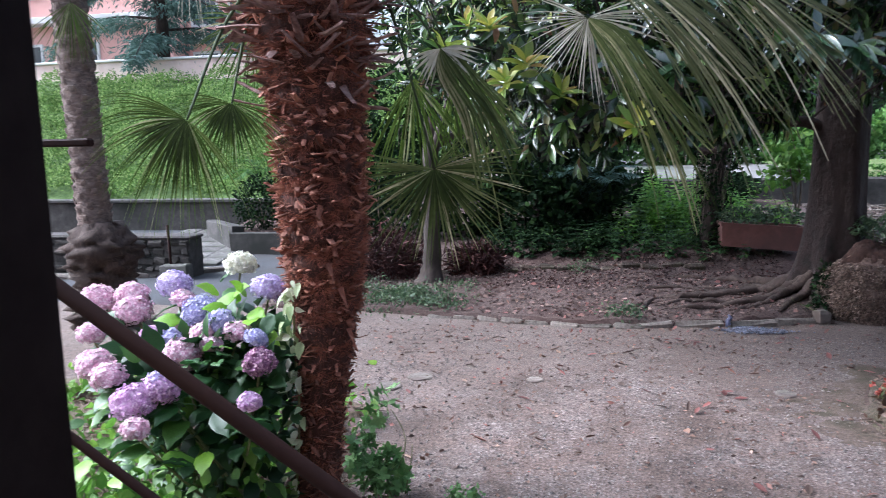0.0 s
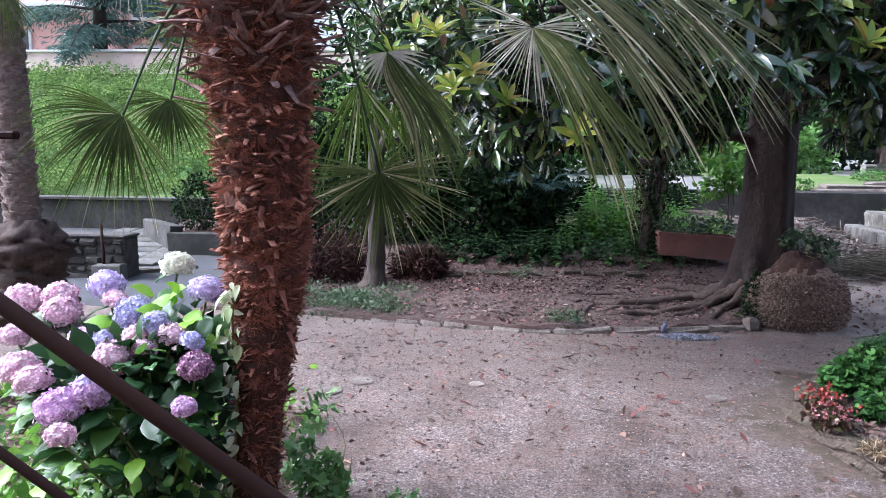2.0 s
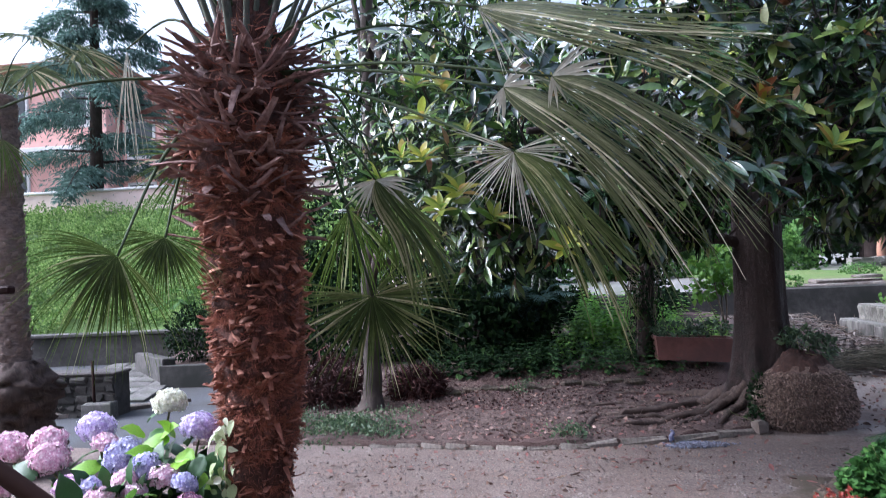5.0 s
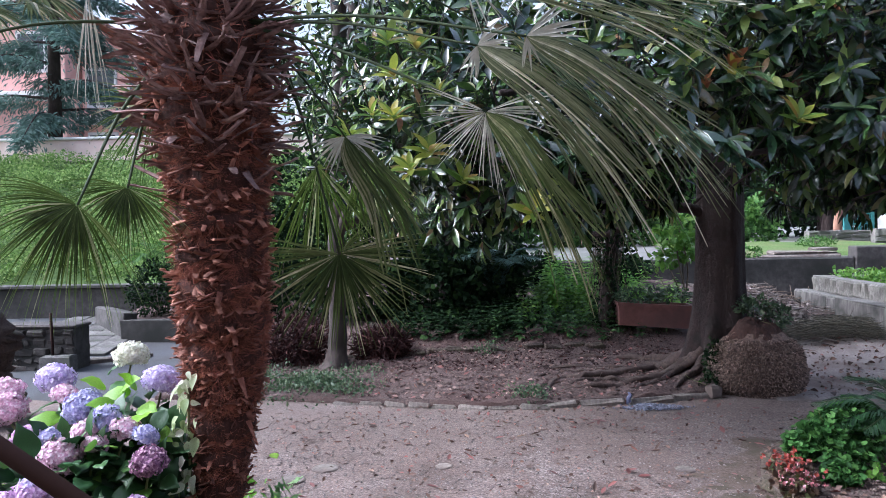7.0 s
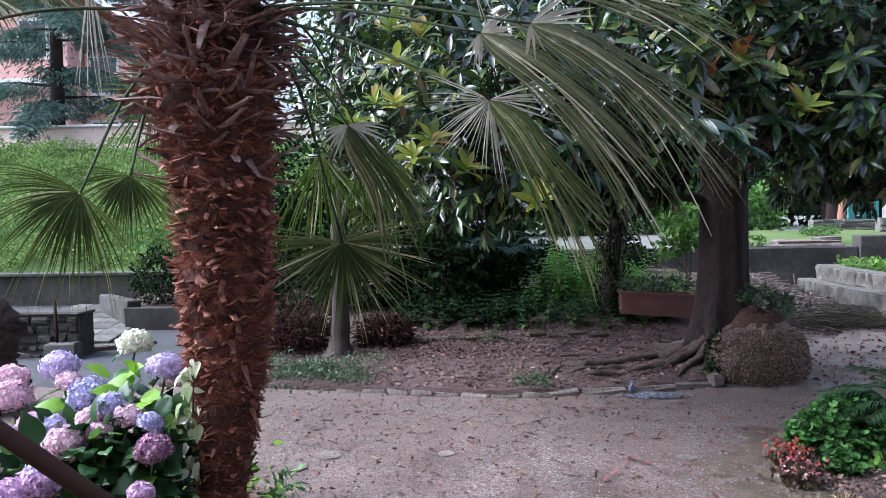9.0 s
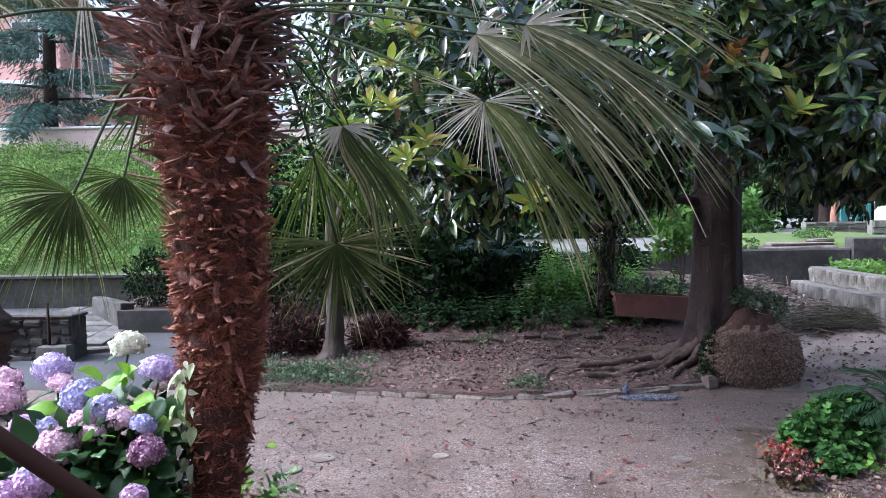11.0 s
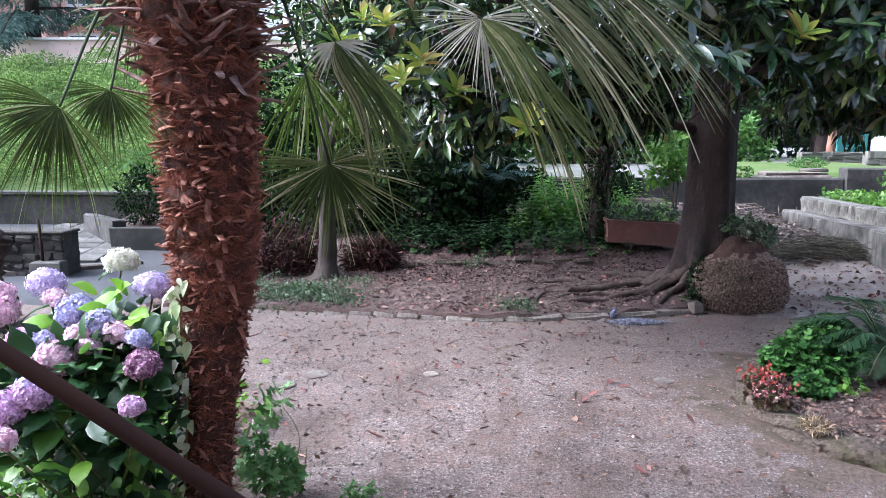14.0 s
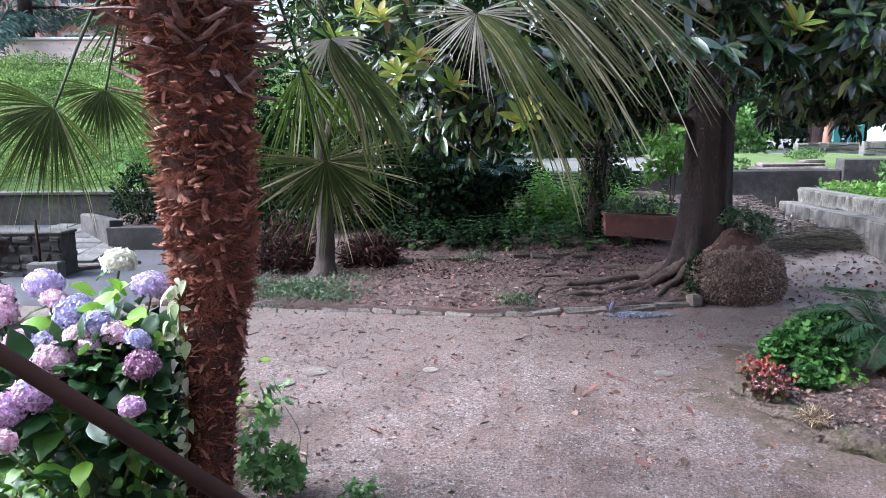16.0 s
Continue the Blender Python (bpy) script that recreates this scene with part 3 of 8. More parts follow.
def curve_through(points, n):
    """n points on a smooth line through the given ones."""
    p = np.asarray(points, float)
    t = np.linspace(0, len(p) - 1, n)
    i = np.clip(t.astype(int), 0, len(p) - 2)
    q = np.concatenate([2 * p[:1] - p[1:2], p, 2 * p[-1:] - p[-2:-1]])
    u = (t - i)[:, None]
    a, b, c, d = q[i], q[i + 1], q[i + 2], q[i + 3]
    return 0.5 * (2 * b + (c - a) * u + (2 * a - 5 * b + 4 * c - d) * u**2 + (3 * b - a - 3 * c + d) * u**3)

# ---- ground and beds ----
KERB = [(-2.6, 7.45), (-1.34, 7.17), (-0.67, 7.08), (-0.07, 6.95), (0.21, 6.9), (0.78, 6.9), (1.38, 7.05), (1.98, 7.15), (2.75, 7.34)]
BED_EDGE = [(4.2, 5.7), (3.2, 5.75), (2.6, 5.5), (2.3, 5.2), (2.14, 4.8), (2.09, 4.49), (2.12, 4.2), (2.19, 3.94), (2.29, 3.77), (2.5, 3.55), (2.85, 3.25), (3.3, 2.95)]


def court(x, y):
    far = max(0.0, math.hypot(x, y - 6) - 14)
    return bumpy(x, y, 0.7, 0.018) + bumpy(x, y, 2.3, 0.006) - 0.004 * far


ground = grid(-14, 14, -6, 16, 113, 89, court)
edge = 900.0
ground.add([(-edge, -edge, -0.3), (edge, -edge, -0.3), (edge, edge, -0.3), (-edge, edge, -0.3)], [[0, 1, 2, 3]])
tagged(ground.put("ground", M["gravel"]), "mauve-grey gravel courtyard with brown dust and fallen leaves", "ground", kind="structure")


def bed_height(x, y):
    k = interp(KERB, x) if x < 2.75 else 7.34 + 1.6 * (x - 2.75)
    d = y - k
    h = 0.06 + 0.1 * min(1, max(0, d / 2.4))
    h += 0.2 * min(1, max(0, (y - 9.45) / 0.5)) + 0.35 * min(1, max(0, (y - 10) / 4))
    h += 0.1 * math.exp(-((x - 3.0) ** 2 + (y - 8.05) ** 2) / 0.6)
    return h + bumpy(x, y, 2.1, 0.04) + bumpy(x, y, 7, 0.03) + bumpy(x, y, 15, 0.012)


bed = Builder()
NX, NY = 110, 120
verts, quads = [], []
for j in range(NY):
    for i in range(NX):
        x = -3.4 + 7.9 * i / (NX - 1)
        k = interp(KERB, x) + 0.02 if x < 2.75 else 7.36 + 1.6 * (x - 2.75)
        y = k + (14.95 - k) * (j / (NY - 1)) ** 1.5
        verts.append((x, y, bed_height(x, y) if j else -0.02))
        if i and j:
            q = j * NX + i
            quads.append([q - NX - 1, q - NX, q, q - 1])
bed.add(verts, quads)
tagged(bed.put("bed_soil", M["soil"]), "brown trodden soil of the raised tree bed", "soil", kind="structure")


def stone_mesh(size, rng, mat, bevel=0.025, jitter=0.013):
    return Builder().block((0, 0, 0), size, 0, bevel, jitter).mesh("stone", mat, smooth=False)


def kerb_row(name, label, line, mat, length, size, sink, rng, lean=4.0, z=None):
    """Stones laid end to end along a line; each its own piece."""
    row = thing(name, (line[0][0], line[0][1], 0), label, "kerb", kind="structure")
    shapes = [stone_mesh((length * k, size[0], size[1]), rng, mat) for k in (0.9, 1.0, 0.8, 0.95)]
    pts = np.asarray(line, float)
    seg = np.r_[0, np.cumsum(np.linalg.norm(np.diff(pts, axis=0), axis=1))]
    s = 0.0
    while s < seg[-1] - length * 0.4:
        k = rng.integers(len(shapes))
        step = length * (0.9, 1.0, 0.8, 0.95)[k]
        m = s + step / 2
        p = np.array([np.interp(m, seg, pts[:, c]) for c in (0, 1)])
        q = np.array([np.interp(min(seg[-1], m + 0.05), seg, pts[:, c]) for c in (0, 1)])
        a = np.degrees(np.arctan2(*(q - p)[::-1]))
        h = (z(p[0], p[1]) if z else 0) + size[1] / 2 - sink + rng.normal() * 0.006
        piece(shapes[k], "stone", row, pose(p[0] + rng.normal() * 0.008, p[1] + rng.normal() * 0.008, h, rng.normal() * lean, rng.normal() * lean * 0.6, a + rng.normal() * lean * 0.7))
        s += step + 0.012
    return row


krng = np.random.default_rng(3)
kerb_row("kerb", "low pale broken kerb stones along the tree bed", KERB[1:6], M["pale_stone"], 0.3, (0.08, 0.15), 0.11, krng, 4)
kerb_row("kerb", "long worn kerb stones beside the magnolia roots", KERB[5:], M["pale_stone"], 0.5, (0.08, 0.16), 0.115, krng, 2)
kerb_row("kerb", "dark stone edging at the back of the tree bed", [(-1.6, 9.25), (-0.24, 9.4), (0.87, 9.5), (2.1, 9.6)], M["mossy"], 0.3, (0.14, 0.2), 0.165, krng, 7, z=bed_height)
# worn edging of the flower bed: one lumpy bank of earth and mossy rubble, with a few stones half sunk in it
line = curve_through(BED_EDGE[1:], 400)
side = unit(np.stack([-np.gradient(line[:, 1]), np.gradient(line[:, 0])], -1))
if side[240, 0] > 0:
    side = -side
line_edge, side_edge = line, side
vv, ff = [], []
PROFILE = [(0.03, -0.03), (0.0, 0.02), (-0.015, 0.06), (-0.035, 0.09), (-0.075, 0.11), (-0.13, 0.112), (-0.2, 0.1), (-0.28, 0.06)]
PROFILE = [tuple(np.array([np.interp(k / 2, range(8), [q[c] for q in PROFILE]) for c in (0, 1)]) * (1, 1.15)) for k in range(15)]
for i, (p, o) in enumerate(zip(line, side)):
    for k, (d, z) in enumerate(PROFILE):
        q = p[:2] + o[:2] * (d + bumpy(p[0] * 3, p[1] * 3 + k * 0.3, 2.5, 0.045) + bumpy(p[0] * 9, p[1] * 9 + k, 1.0, 0.008))
        vv.append((q[0], q[1], z * (0.85 + 3.0 * bumpy(p[0] * 2, p[1] * 2, 1.7, 0.16)) + bumpy(q[0], q[1] + z, 11, 0.02) + bumpy(q[0], q[1] + z, 28, 0.012) + bumpy(q[0], q[1], 60, 0.006)))
        if i and k:
            m = len(PROFILE) * i + k
            ff.append([m - len(PROFILE) - 1, m - len(PROFILE), m, m - 1])
tagged(Builder().add(vv, ff).put("bed_edging", M["mossy"]), "crumbling mossy edging of earth and rubble round the flower bed", "edging", kind="structure")

# flower bed by the path
fb = Builder()
ctr = np.array([3.6, 4.5])
ring = curve_through(BED_EDGE, 60)
vv, ff = [], []
for j in range(9):
    for i, p in enumerate(ring):
        q = p + (ctr + (1.6, -0.4) - p) * j / 8 if j else p
        vv.append((q[0], q[1], 0.02 if j == 0 else 0.1 + bumpy(q[0], q[1], 4, 0.03)))
        if i and j:
            k = j * 60 + i
            ff.append([k - 61, k - 60, k, k - 1])
fb.add(vv, ff)
tagged(fb.put("flower_bed_soil", M["soil"]), "crumbly brown soil of the flower bed", "soil", kind="structure")

# shady planting strip with litter under the hydrangea
hb = grid(-4.4, -0.85, 1.6, 5.2, 70, 70, lambda x, y: 0.05 + bumpy(x, y, 3, 0.03) - 0.12 * max(0, (x + 1.3 + 0.15 * math.sin(y * 5)) / 0.35) - 0.12 * max(0, (y - 4.5 + 0.15 * math.sin(x * 4)) / 0.5) - 0.12 * max(0, (2.0 - y) / 0.3))
tagged(hb.put("leaf_litter_ground", M["litter"]), "soil under the shrubs strewn with leaf litter", "soil", kind="structure")

# asphalt lanes
lane = grid(-9.5, -2.9, 7.3, 13.2, 30, 30, lambda x, y: 0.035 + bumpy(x, y, 1.2, 0.008) + 0.3 * max(0, (y - 10.3) / 3) - 0.09 * max(0, (7.7 - y) / 0.4) - 0.2 * max(0, (x + 3.4) / 0.5))
tagged(lane.put("asphalt_lane", M["asphalt"]), "grey asphalt lane rising to the steps", "path", kind="structure")
lane2 = grid(3.35, 9.5, 6.9, 11.2, 30, 24, lambda x, y: 0.022 + bumpy(x, y, 1.2, 0.01) + 0.33 * min(1, max(0, (y - 7.7) / 2.2)) * min(1, max(0, (x - 3.7) / 1.6)) - 0.08 * max(0, (7.3 - y) / 0.4))
tagged(lane2.put("asphalt_path", M["path_asphalt"]), "grey asphalt path strewn with debris", "path", kind="structure")

# unseen house wall, doorway and dark room, added to block sky light from behind
for label, at, size in (("added plastered house wall beside the doorway, never in view", (-6.1, -0.12, 1.6), (11.84, 0.26, 3.4)), ("added plastered house wall past the doorway, never in view", (6.6, -0.12, 1.6), (10.8, 0.26, 3.4)), ("added plastered house wall over the doorway, never in view", (0.51, -0.12, 2.95), (1.38, 0.26, 0.7))):
    tagged(Builder().block(at, size, 0, 0.01).put("wall_house", M["plaster"], smooth=False), label, "wall", kind="structure")
for name, label, at, size in (("wall_room_back", "added dark plastered back wall of an unseen room", (0.5, -3.3, 1.3), (3.6, 0.2, 2.9)), ("wall_room_side", "added dark plastered side wall of an unseen room", (-1.4, -1.7, 1.3), (0.2, 2.88, 2.9)), ("wall_room_side", "added dark plastered side wall of an unseen room", (2.4, -1.7, 1.3), (0.2, 2.88, 2.9)), ("ceiling", "added plain ceiling of an unseen dark room", (0.5, -1.7, 2.8), (3.56, 2.84, 0.16))):
    tagged(Builder().block(at, size, 0, 0.005).put(name, M["dim_plaster"], smooth=False), label, "ceiling" if name == "ceiling" else "wall", kind="structure")

# upper terrace: yard, lawn, retaining walls
terr = Builder().add([(0.5, 15.0, 1.12), (40, 15.0, 1.12), (60, 60, 1.95), (-6, 60, 1.95), (-3.4, 22, 1.24), (0.5, 15.2, 1.12)], [[0, 1, 2, 3, 4, 5]])
tagged(terr.put("upper_yard", M["pale_ground"], smooth=False), "pale concrete yard on the upper terrace", "ground", kind="structure")
lawn = grid(5.6, 16, 15.9, 20.5, 30, 20, lambda x, y: 1.15 + 0.045 * (y - 15) + bumpy(x, y, 1, 0.04) - 0.2 * max(0, (16.3 - y) / 0.3))
tagged(lawn.put("lawn", M["lawn"]), "mown green lawn on the upper terrace", "lawn", kind="structure")
rw = Builder().block((4.53, 15.05, 0.5), (7.86, 0.3, 1.32), 0, 0.03, 0.008).block((10.7, 15.02, 0.6), (4.48, 0.34, 1.58), 0, 0.03, 0.01)
tagged(rw.put("wall_terrace", M["dark_concrete"], smooth=False), "dark stained concrete retaining wall", "wall", kind="structure")


def stone_wall(name, label, a, b, base, top, thick, courses, length, rng, mat=None, core=M["mortar"]):
    """A straight wall: a mortar core and its stones, each a piece, on the faces towards the yard and on top."""
    a, b = np.asarray(a, float), np.asarray(b, float)
    along = unit(b - a)
    total = np.linalg.norm(b - a)
    ang = np.degrees(np.arctan2(along[1], along[0]))
    mid = (a + b) / 2
    w = Builder().block((0, 0, 0), (total, thick, top - base), 0, 0.01).put(name, core, smooth=False)
    w.location = (mid[0], mid[1], (base + top) / 2)
    w.rotation_euler = (0, 0, radians(ang))
    tagged(w, label, "wall", kind="structure")
    cuts = np.linspace(0, top - base, courses + 1)
    cuts[1:-1] += rng.normal(size=courses - 1) * (top - base) / courses * 0.16
    for c in range(courses):
        s = -rng.random() * length * 0.5
        z0, h = cuts[c], cuts[c + 1] - cuts[c]
        while s < total:
            step = length * (0.45 + 1.1 * rng.random())
            x0, x1 = max(0, s), min(total, s + step)
            if x1 - x0 > 0.05:
                hh = h * rng.uniform(0.9, 1.03)
                st = Builder().block((0, 0, 0), (x1 - x0 - 0.016, thick + 0.05, hh - 0.014), 0, 0.026, 0.011).mesh("stone", mat or M["stone"], smooth=False)
                ob = new("stone", st)
                ob.parent = w
                ob.location = ((x0 + x1) / 2 - total / 2, rng.normal() * 0.012, -(top - base) / 2 + z0 + h / 2 + 0.004 * (c == courses - 1))
                ob.rotation_euler = (rng.normal() * 0.02, rng.normal() * 0.025, rng.normal() * 0.02)
            s += step
    return w


wrng = np.random.default_rng(5)
stone_wall("wall_stone_low", "low rough stone wall beside the lane", (-9.0, 9.25), (-5.22, 9.25), 0.0, 0.6, 0.36, 5, 0.22, wrng, M["dark_stone"], M["dark_concrete"])
cap = Builder().block((-7.1, 9.25, 0.63), (3.8, 0.42, 0.06), 0, 0.02, 0.006)
tagged(cap.put("wall_coping", M["dark_stone"], smooth=False), "worn concrete coping on the stone wall", "coping", kind="structure")
rod = Builder().tube([(-5.49, 9.0, 0.0), (-5.495, 9.0, 0.4), (-5.51, 9.0, 0.82)], 0.02, 8)
tagged(rod.put("iron_rod", M["steel"]), "short dark iron rod leaning by the stone wall", "rod")
tagged(Builder().block((-5.4, 8.98, 0.14), (0.42, 0.2, 0.22), 2, 0.015, 0.006).put("kerb_block", M["stone"], smooth=False), "grey kerb stone at the end of the low wall", "kerb")
w = Builder().block((-7.6, 13.1, 0.45), (9, 0.3, 0.86), 0, 0.02)
tagged(w.put("wall_back_left", M["dark_concrete"], smooth=False), "grey concrete wall behind the lane", "wall", kind="structure")
w = Builder().block((-7.6, 13.08, 0.905), (9, 0.4, 0.06), 0, 0.01)
tagged(w.put("wall_cap", M["stone"], smooth=False), "pale capping on the concrete wall", "coping", kind="structure")
w = Builder().block((-6.06, 11.75, 0.3), (1.66, 0.22, 0.56), -46.6, 0.02, 0.006).block((-4.95, 11.1, 0.22), (1.3, 0.22, 0.5), -2, 0.02, 0.006)
tagged(w.put("wall_planting", M["dark_concrete"], smooth=False), "low concrete wall of a planted bank", "wall", kind="structure")
# paving slabs of the ramp
ramp_ob = thing("paved_ramp", (-6.3, 10.3, 0), "ramp paved with pale square stone slabs", "path", kind="structure")
slab = Builder().block((0, 0, 0), (0.37, 0.37, 0.05), 0, 0.008).mesh("slab", M["stone"], smooth=False)
for i in range(5):
    for j in range(7):
        x, y = -7.15 + 0.385 * i - 0.02 * j, 10.35 + 0.385 * j
        piece(slab, "slab", ramp_ob, pose(x, y, 0.06 + 0.1 * max(0, y - 10.3) + 0.0, 5.5 + wrng.normal(), wrng.normal(), wrng.normal() * 2))
# kerb of the lane
kerb_row("kerb", "grey stone kerb along the asphalt lane", [(-8.5, 8.75), (-6.2, 8.95), (-5.1, 9.7), (-4.6, 10.2)], M["pale_stone"], 0.5, (0.14, 0.16), 0.06, krng, 2)
# bank soil behind the planting wall
bank = grid(-6.1, -2.2, 9.0, 15, 60, 60, lambda x, y: 0.42 + 0.05 * (y - 11.2) + bumpy(x, y, 2, 0.05) - 0.75 * min(1, max(0, (0.1 - min(0.727 * (x + 5.5) + 0.687 * (y - 11.15), y - 11.15)) / 0.15)))
tagged(bank.put("bank_soil", M["soil"]), "planted soil bank behind the low wall", "soil", kind="structure")
hill = grid(-34, -2.5, 13.2, 21, 40, 16, lambda x, y: 0.8 + 3.35 * min(1, max(0, (y - 13.2) / 6.3)) + bumpy(x, y, 0.6, 0.2))
tagged(hill.put("green_slope", M["hedge_floor"]), "overgrown slope behind the lane", "slope", kind="structure")
road = Builder().add([(-60, 19.6, 4.12), (-2, 19.6, 4.12), (-2, 60, 4.4), (-60, 60, 4.4)], [[0, 1, 2, 3]])
tagged(road.put("upper_road", M["pale_ground"], smooth=False), "pale ground of the upper street", "road", kind="structure")
w = Builder().block((-14, 20.4, 4.48), (26, 0.25, 0.75), 0, 0.02)
tagged(w.put("wall_street", M["pale_pink"], smooth=False), "low pale pink street wall above the slope", "wall", kind="structure")
w = Builder().block((-14, 20.38, 4.88), (26, 0.36, 0.08), 0, 0.02)
tagged(w.put("wall_street_cap", M["white"], smooth=False), "white capping of the street wall", "coping", kind="structure")

# stone walls at the right: parapet with plants and the ledge before it
stone_wall("wall_parapet", "pale upright stone slabs edging a raised planting bed", (6.42, 12.4), (6.06, 7.6), 0.66, 0.95, 0.2, 1, 0.44, wrng, M["white_stone"])
stone_wall("wall_parapet_foot", "streaked rough foot of the raised planting bed", (6.3, 12.75), (6.1, 9.9), 0.15, 0.68, 0.26, 1, 0.8, wrng, M["streaked"])
w = Builder().block((5.9, 8.95, 0.4), (0.34, 3.4, 0.62), -1, 0.02, 0.008)
tagged(w.put("wall_ledge", M["streaked"], smooth=False), "weathered concrete ledge with dark streaks before the parapet", "ledge", kind="structure")
stone_wall("wall_parapet_end", "pale rough stone end of the raised planting bed", (6.5, 12.5), (9.5, 12.9), 0.2, 0.93, 0.2, 2, 0.4, wrng, M["streaked"])
rb = Builder().add([(6.42, 12.4, 0.86), (12, 12.8, 0.86), (12, 7.2, 0.86), (6.06, 7.6, 0.86)], [[0, 3, 2, 1]])
tagged(rb.put("raised_bed_soil", M["litter"], smooth=False), "soil of the raised planting bed", "soil", kind="structure")
db = grid(3.6, 6.1, 10.4, 14.9, 26, 36, lambda x, y: 0.1 + 0.28 * min(1, max(0, (y - 10.2) / 0.8)) + 0.065 * max(0, y - 11) + bumpy(x, y, 2.2, 0.05))
tagged(db.put("debris_slope", M["soil"]), "slope covered with pruned branches and debris", "debris", kind="structure")
# flat stone steps on the terrace edge
steps = thing("stone_steps", (7.6, 15.6, 1.12), "low flat stone steps at the lawn's edge", "steps", kind="structure")
for j, (x, y, z, sx) in enumerate(((7.45, 15.35, 1.17, 1.75), (7.75, 15.75, 1.24, 1.4), (8.5, 16.3, 1.3, 0.5))):
    piece(stone_mesh((sx, 0.42, 0.09), wrng, M["pale_stone"]), "step", steps, pose(x, y, z, 0, 0, 2 * j))
stone_wall("wall_upper", "low rough stone wall beside the white house", (11.6, 19.6), (13.0, 19.35), 1.0, 1.75, 0.35, 4, 0.4, wrng)
stone_wall("wall_upper_far", "brown stone edging beyond the lawn", (10.3, 20.7), (12.3, 20.7), 1.2, 1.71, 0.3, 4, 0.4, wrng, M["stone"])

# ---- palms ----


def fan_blade(centre, along, facing, radius, n=40, spread=320.0, droop=0.5, seed=0, back=0.45, wide=1.0, curl=0.0, join=0.42, join_back=None, power=1.0, loose=1.0, taper=1.3):
    """The pleated blade of a fan palm leaf: n folded segments round the petiole's end, tips hanging by their weight."""
    rng = np.random.default_rng(seed)
    c, d, nrm = np.asarray(centre, float), unit(along), np.asarray(facing, float)
    nrm = unit(nrm - d * (nrm @ d))
    side = np.cross(nrm, d)
    rows = np.array([0.02, 0.12, 0.25, 0.38, 0.52, 0.66, 0.8, 0.92, 1.0])
    b = Builder()
    half = np.radians(spread) / 2
    dang = 2 * half / n
    for i in range(n):
        u = 2 * (i + 0.5) / n - 1
        a = half * np.sign(u) * abs(u) ** power + rng.normal() * 0.02
        u0 = np.cos(a) * d + np.sin(a) * side - nrm * curl * (1 - np.cos(a))
        u0 = unit(u0)
        length = radius * (back + (1 - back) * ((1 + np.cos(a)) / 2) ** 0.8) * rng.uniform(0.9, 1.06)
        across = unit(np.cross(nrm, u0))
        part_at = join if join_back is None else join_back + (join - join_back) * max(0.0, np.cos(0.9 * a)) ** 1.5
        pos, out, prev, hang = c.copy(), [], 0.0, droop * (1 + loose * rng.uniform(-0.25, 0.3))
        bend = rng.normal() * 0.12 * loose
        for s in rows:
            u = unit(u0 + np.array([0, 0, -1.0]) * hang * s**1.6 * 1.6 + across * bend * s)
            pos = pos + u * (s - prev) * length
            prev = s
            w = min(s, part_at) * length * np.tan(dang / 2) * 1.12 * wide
            if s > part_at:
                w *= max(0.1, 1 - ((s - part_at) / (1 - part_at)) ** taper * 0.92)
            wv = across * w
            fold = 0.2 if s < 0.3 else 0.35
            out += [pos - wv + nrm * w * fold, pos - nrm * w * fold * 0.8, pos + wv + nrm * w * fold]
        f = []
        for k in range(1, len(rows)):
            q = 3 * k
            f += [[q - 3, q - 2, q + 1, q], [q - 2, q - 1, q + 2, q + 1]]
        b.add(out, f)
    return b


def frond(parent, root, centre, along, facing, radius, mat, seed, sag=0.12, hub=0.0, **kw):
    """A palm leaf: petiole from the crown to the hastula, with its blade under it."""
    root, centre = np.asarray(root, float), np.asarray(centre, float)
    mid = (root + centre) / 2 + np.array([0, 0, sag])
    line = curve_through([root, mid, centre], 14)
    pet = Builder().tube(line, np.linspace(0.009, 0.0045, 14), 6).put("frond", M["petiole"])
    under(pet, parent)
    blade = fan_blade(centre, along, facing, radius, seed=seed, **kw).put("blade", mat)
    blade.parent = pet
    # added dark blade over the centre, in place of shade among the pleats
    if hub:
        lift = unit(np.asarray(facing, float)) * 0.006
        heart = fan_blade(centre + lift, along, facing, hub, seed=seed + 70, n=36, spread=120, droop=kw["droop"], back=0.4, join=0.45, wide=1.0, taper=0.6, loose=1.5).put("blade_heart", M["fan_heart"], label="extra dark pleats at the centre, for shade between the folds")
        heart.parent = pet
    return pet


palm = thing("fan_palm", (-1.1, 3.05, 0.0), "tall fan palm with shaggy red-brown fibrous trunk", "palm")
AXIS = [(0.0, -1.11), (0.1, -1.1), (0.62, -1.04), (1.0, -1.01), (1.42, -1.0), (1.8, -1.005), (2.17, -1.02), (2.4, -1.035), (2.65, -1.035), (2.95, -1.01), (3.2, -1.01)]
GIRTH = [(0.0, 0.125), (0.1, 0.105), (0.62, 0.105), (1.0, 0.145), (1.42, 0.185), (1.8, 0.195), (2.17, 0.215), (2.4, 0.25), (2.65, 0.265), (2.8, 0.2), (2.92, 0.15), (3.2, 0.1)]
core = Builder()
zs = np.linspace(-0.05, 3.15, 110)
core.tube([(interp(AXIS, z), 3.05, z) for z in zs], [interp(GIRTH, z) * (1 + 0.05 * math.sin(z * 41)) for z in zs], 28, rough=0.035)
under(core.put("trunk", M["palm_core"]), palm)
prng = np.random.default_rng(11)


def around(z, a, extra=0.0):
    r = interp(GIRTH, z) + extra
    return np.array([interp(AXIS, z) + r * np.cos(a), 3.05 + r * np.sin(a), z])


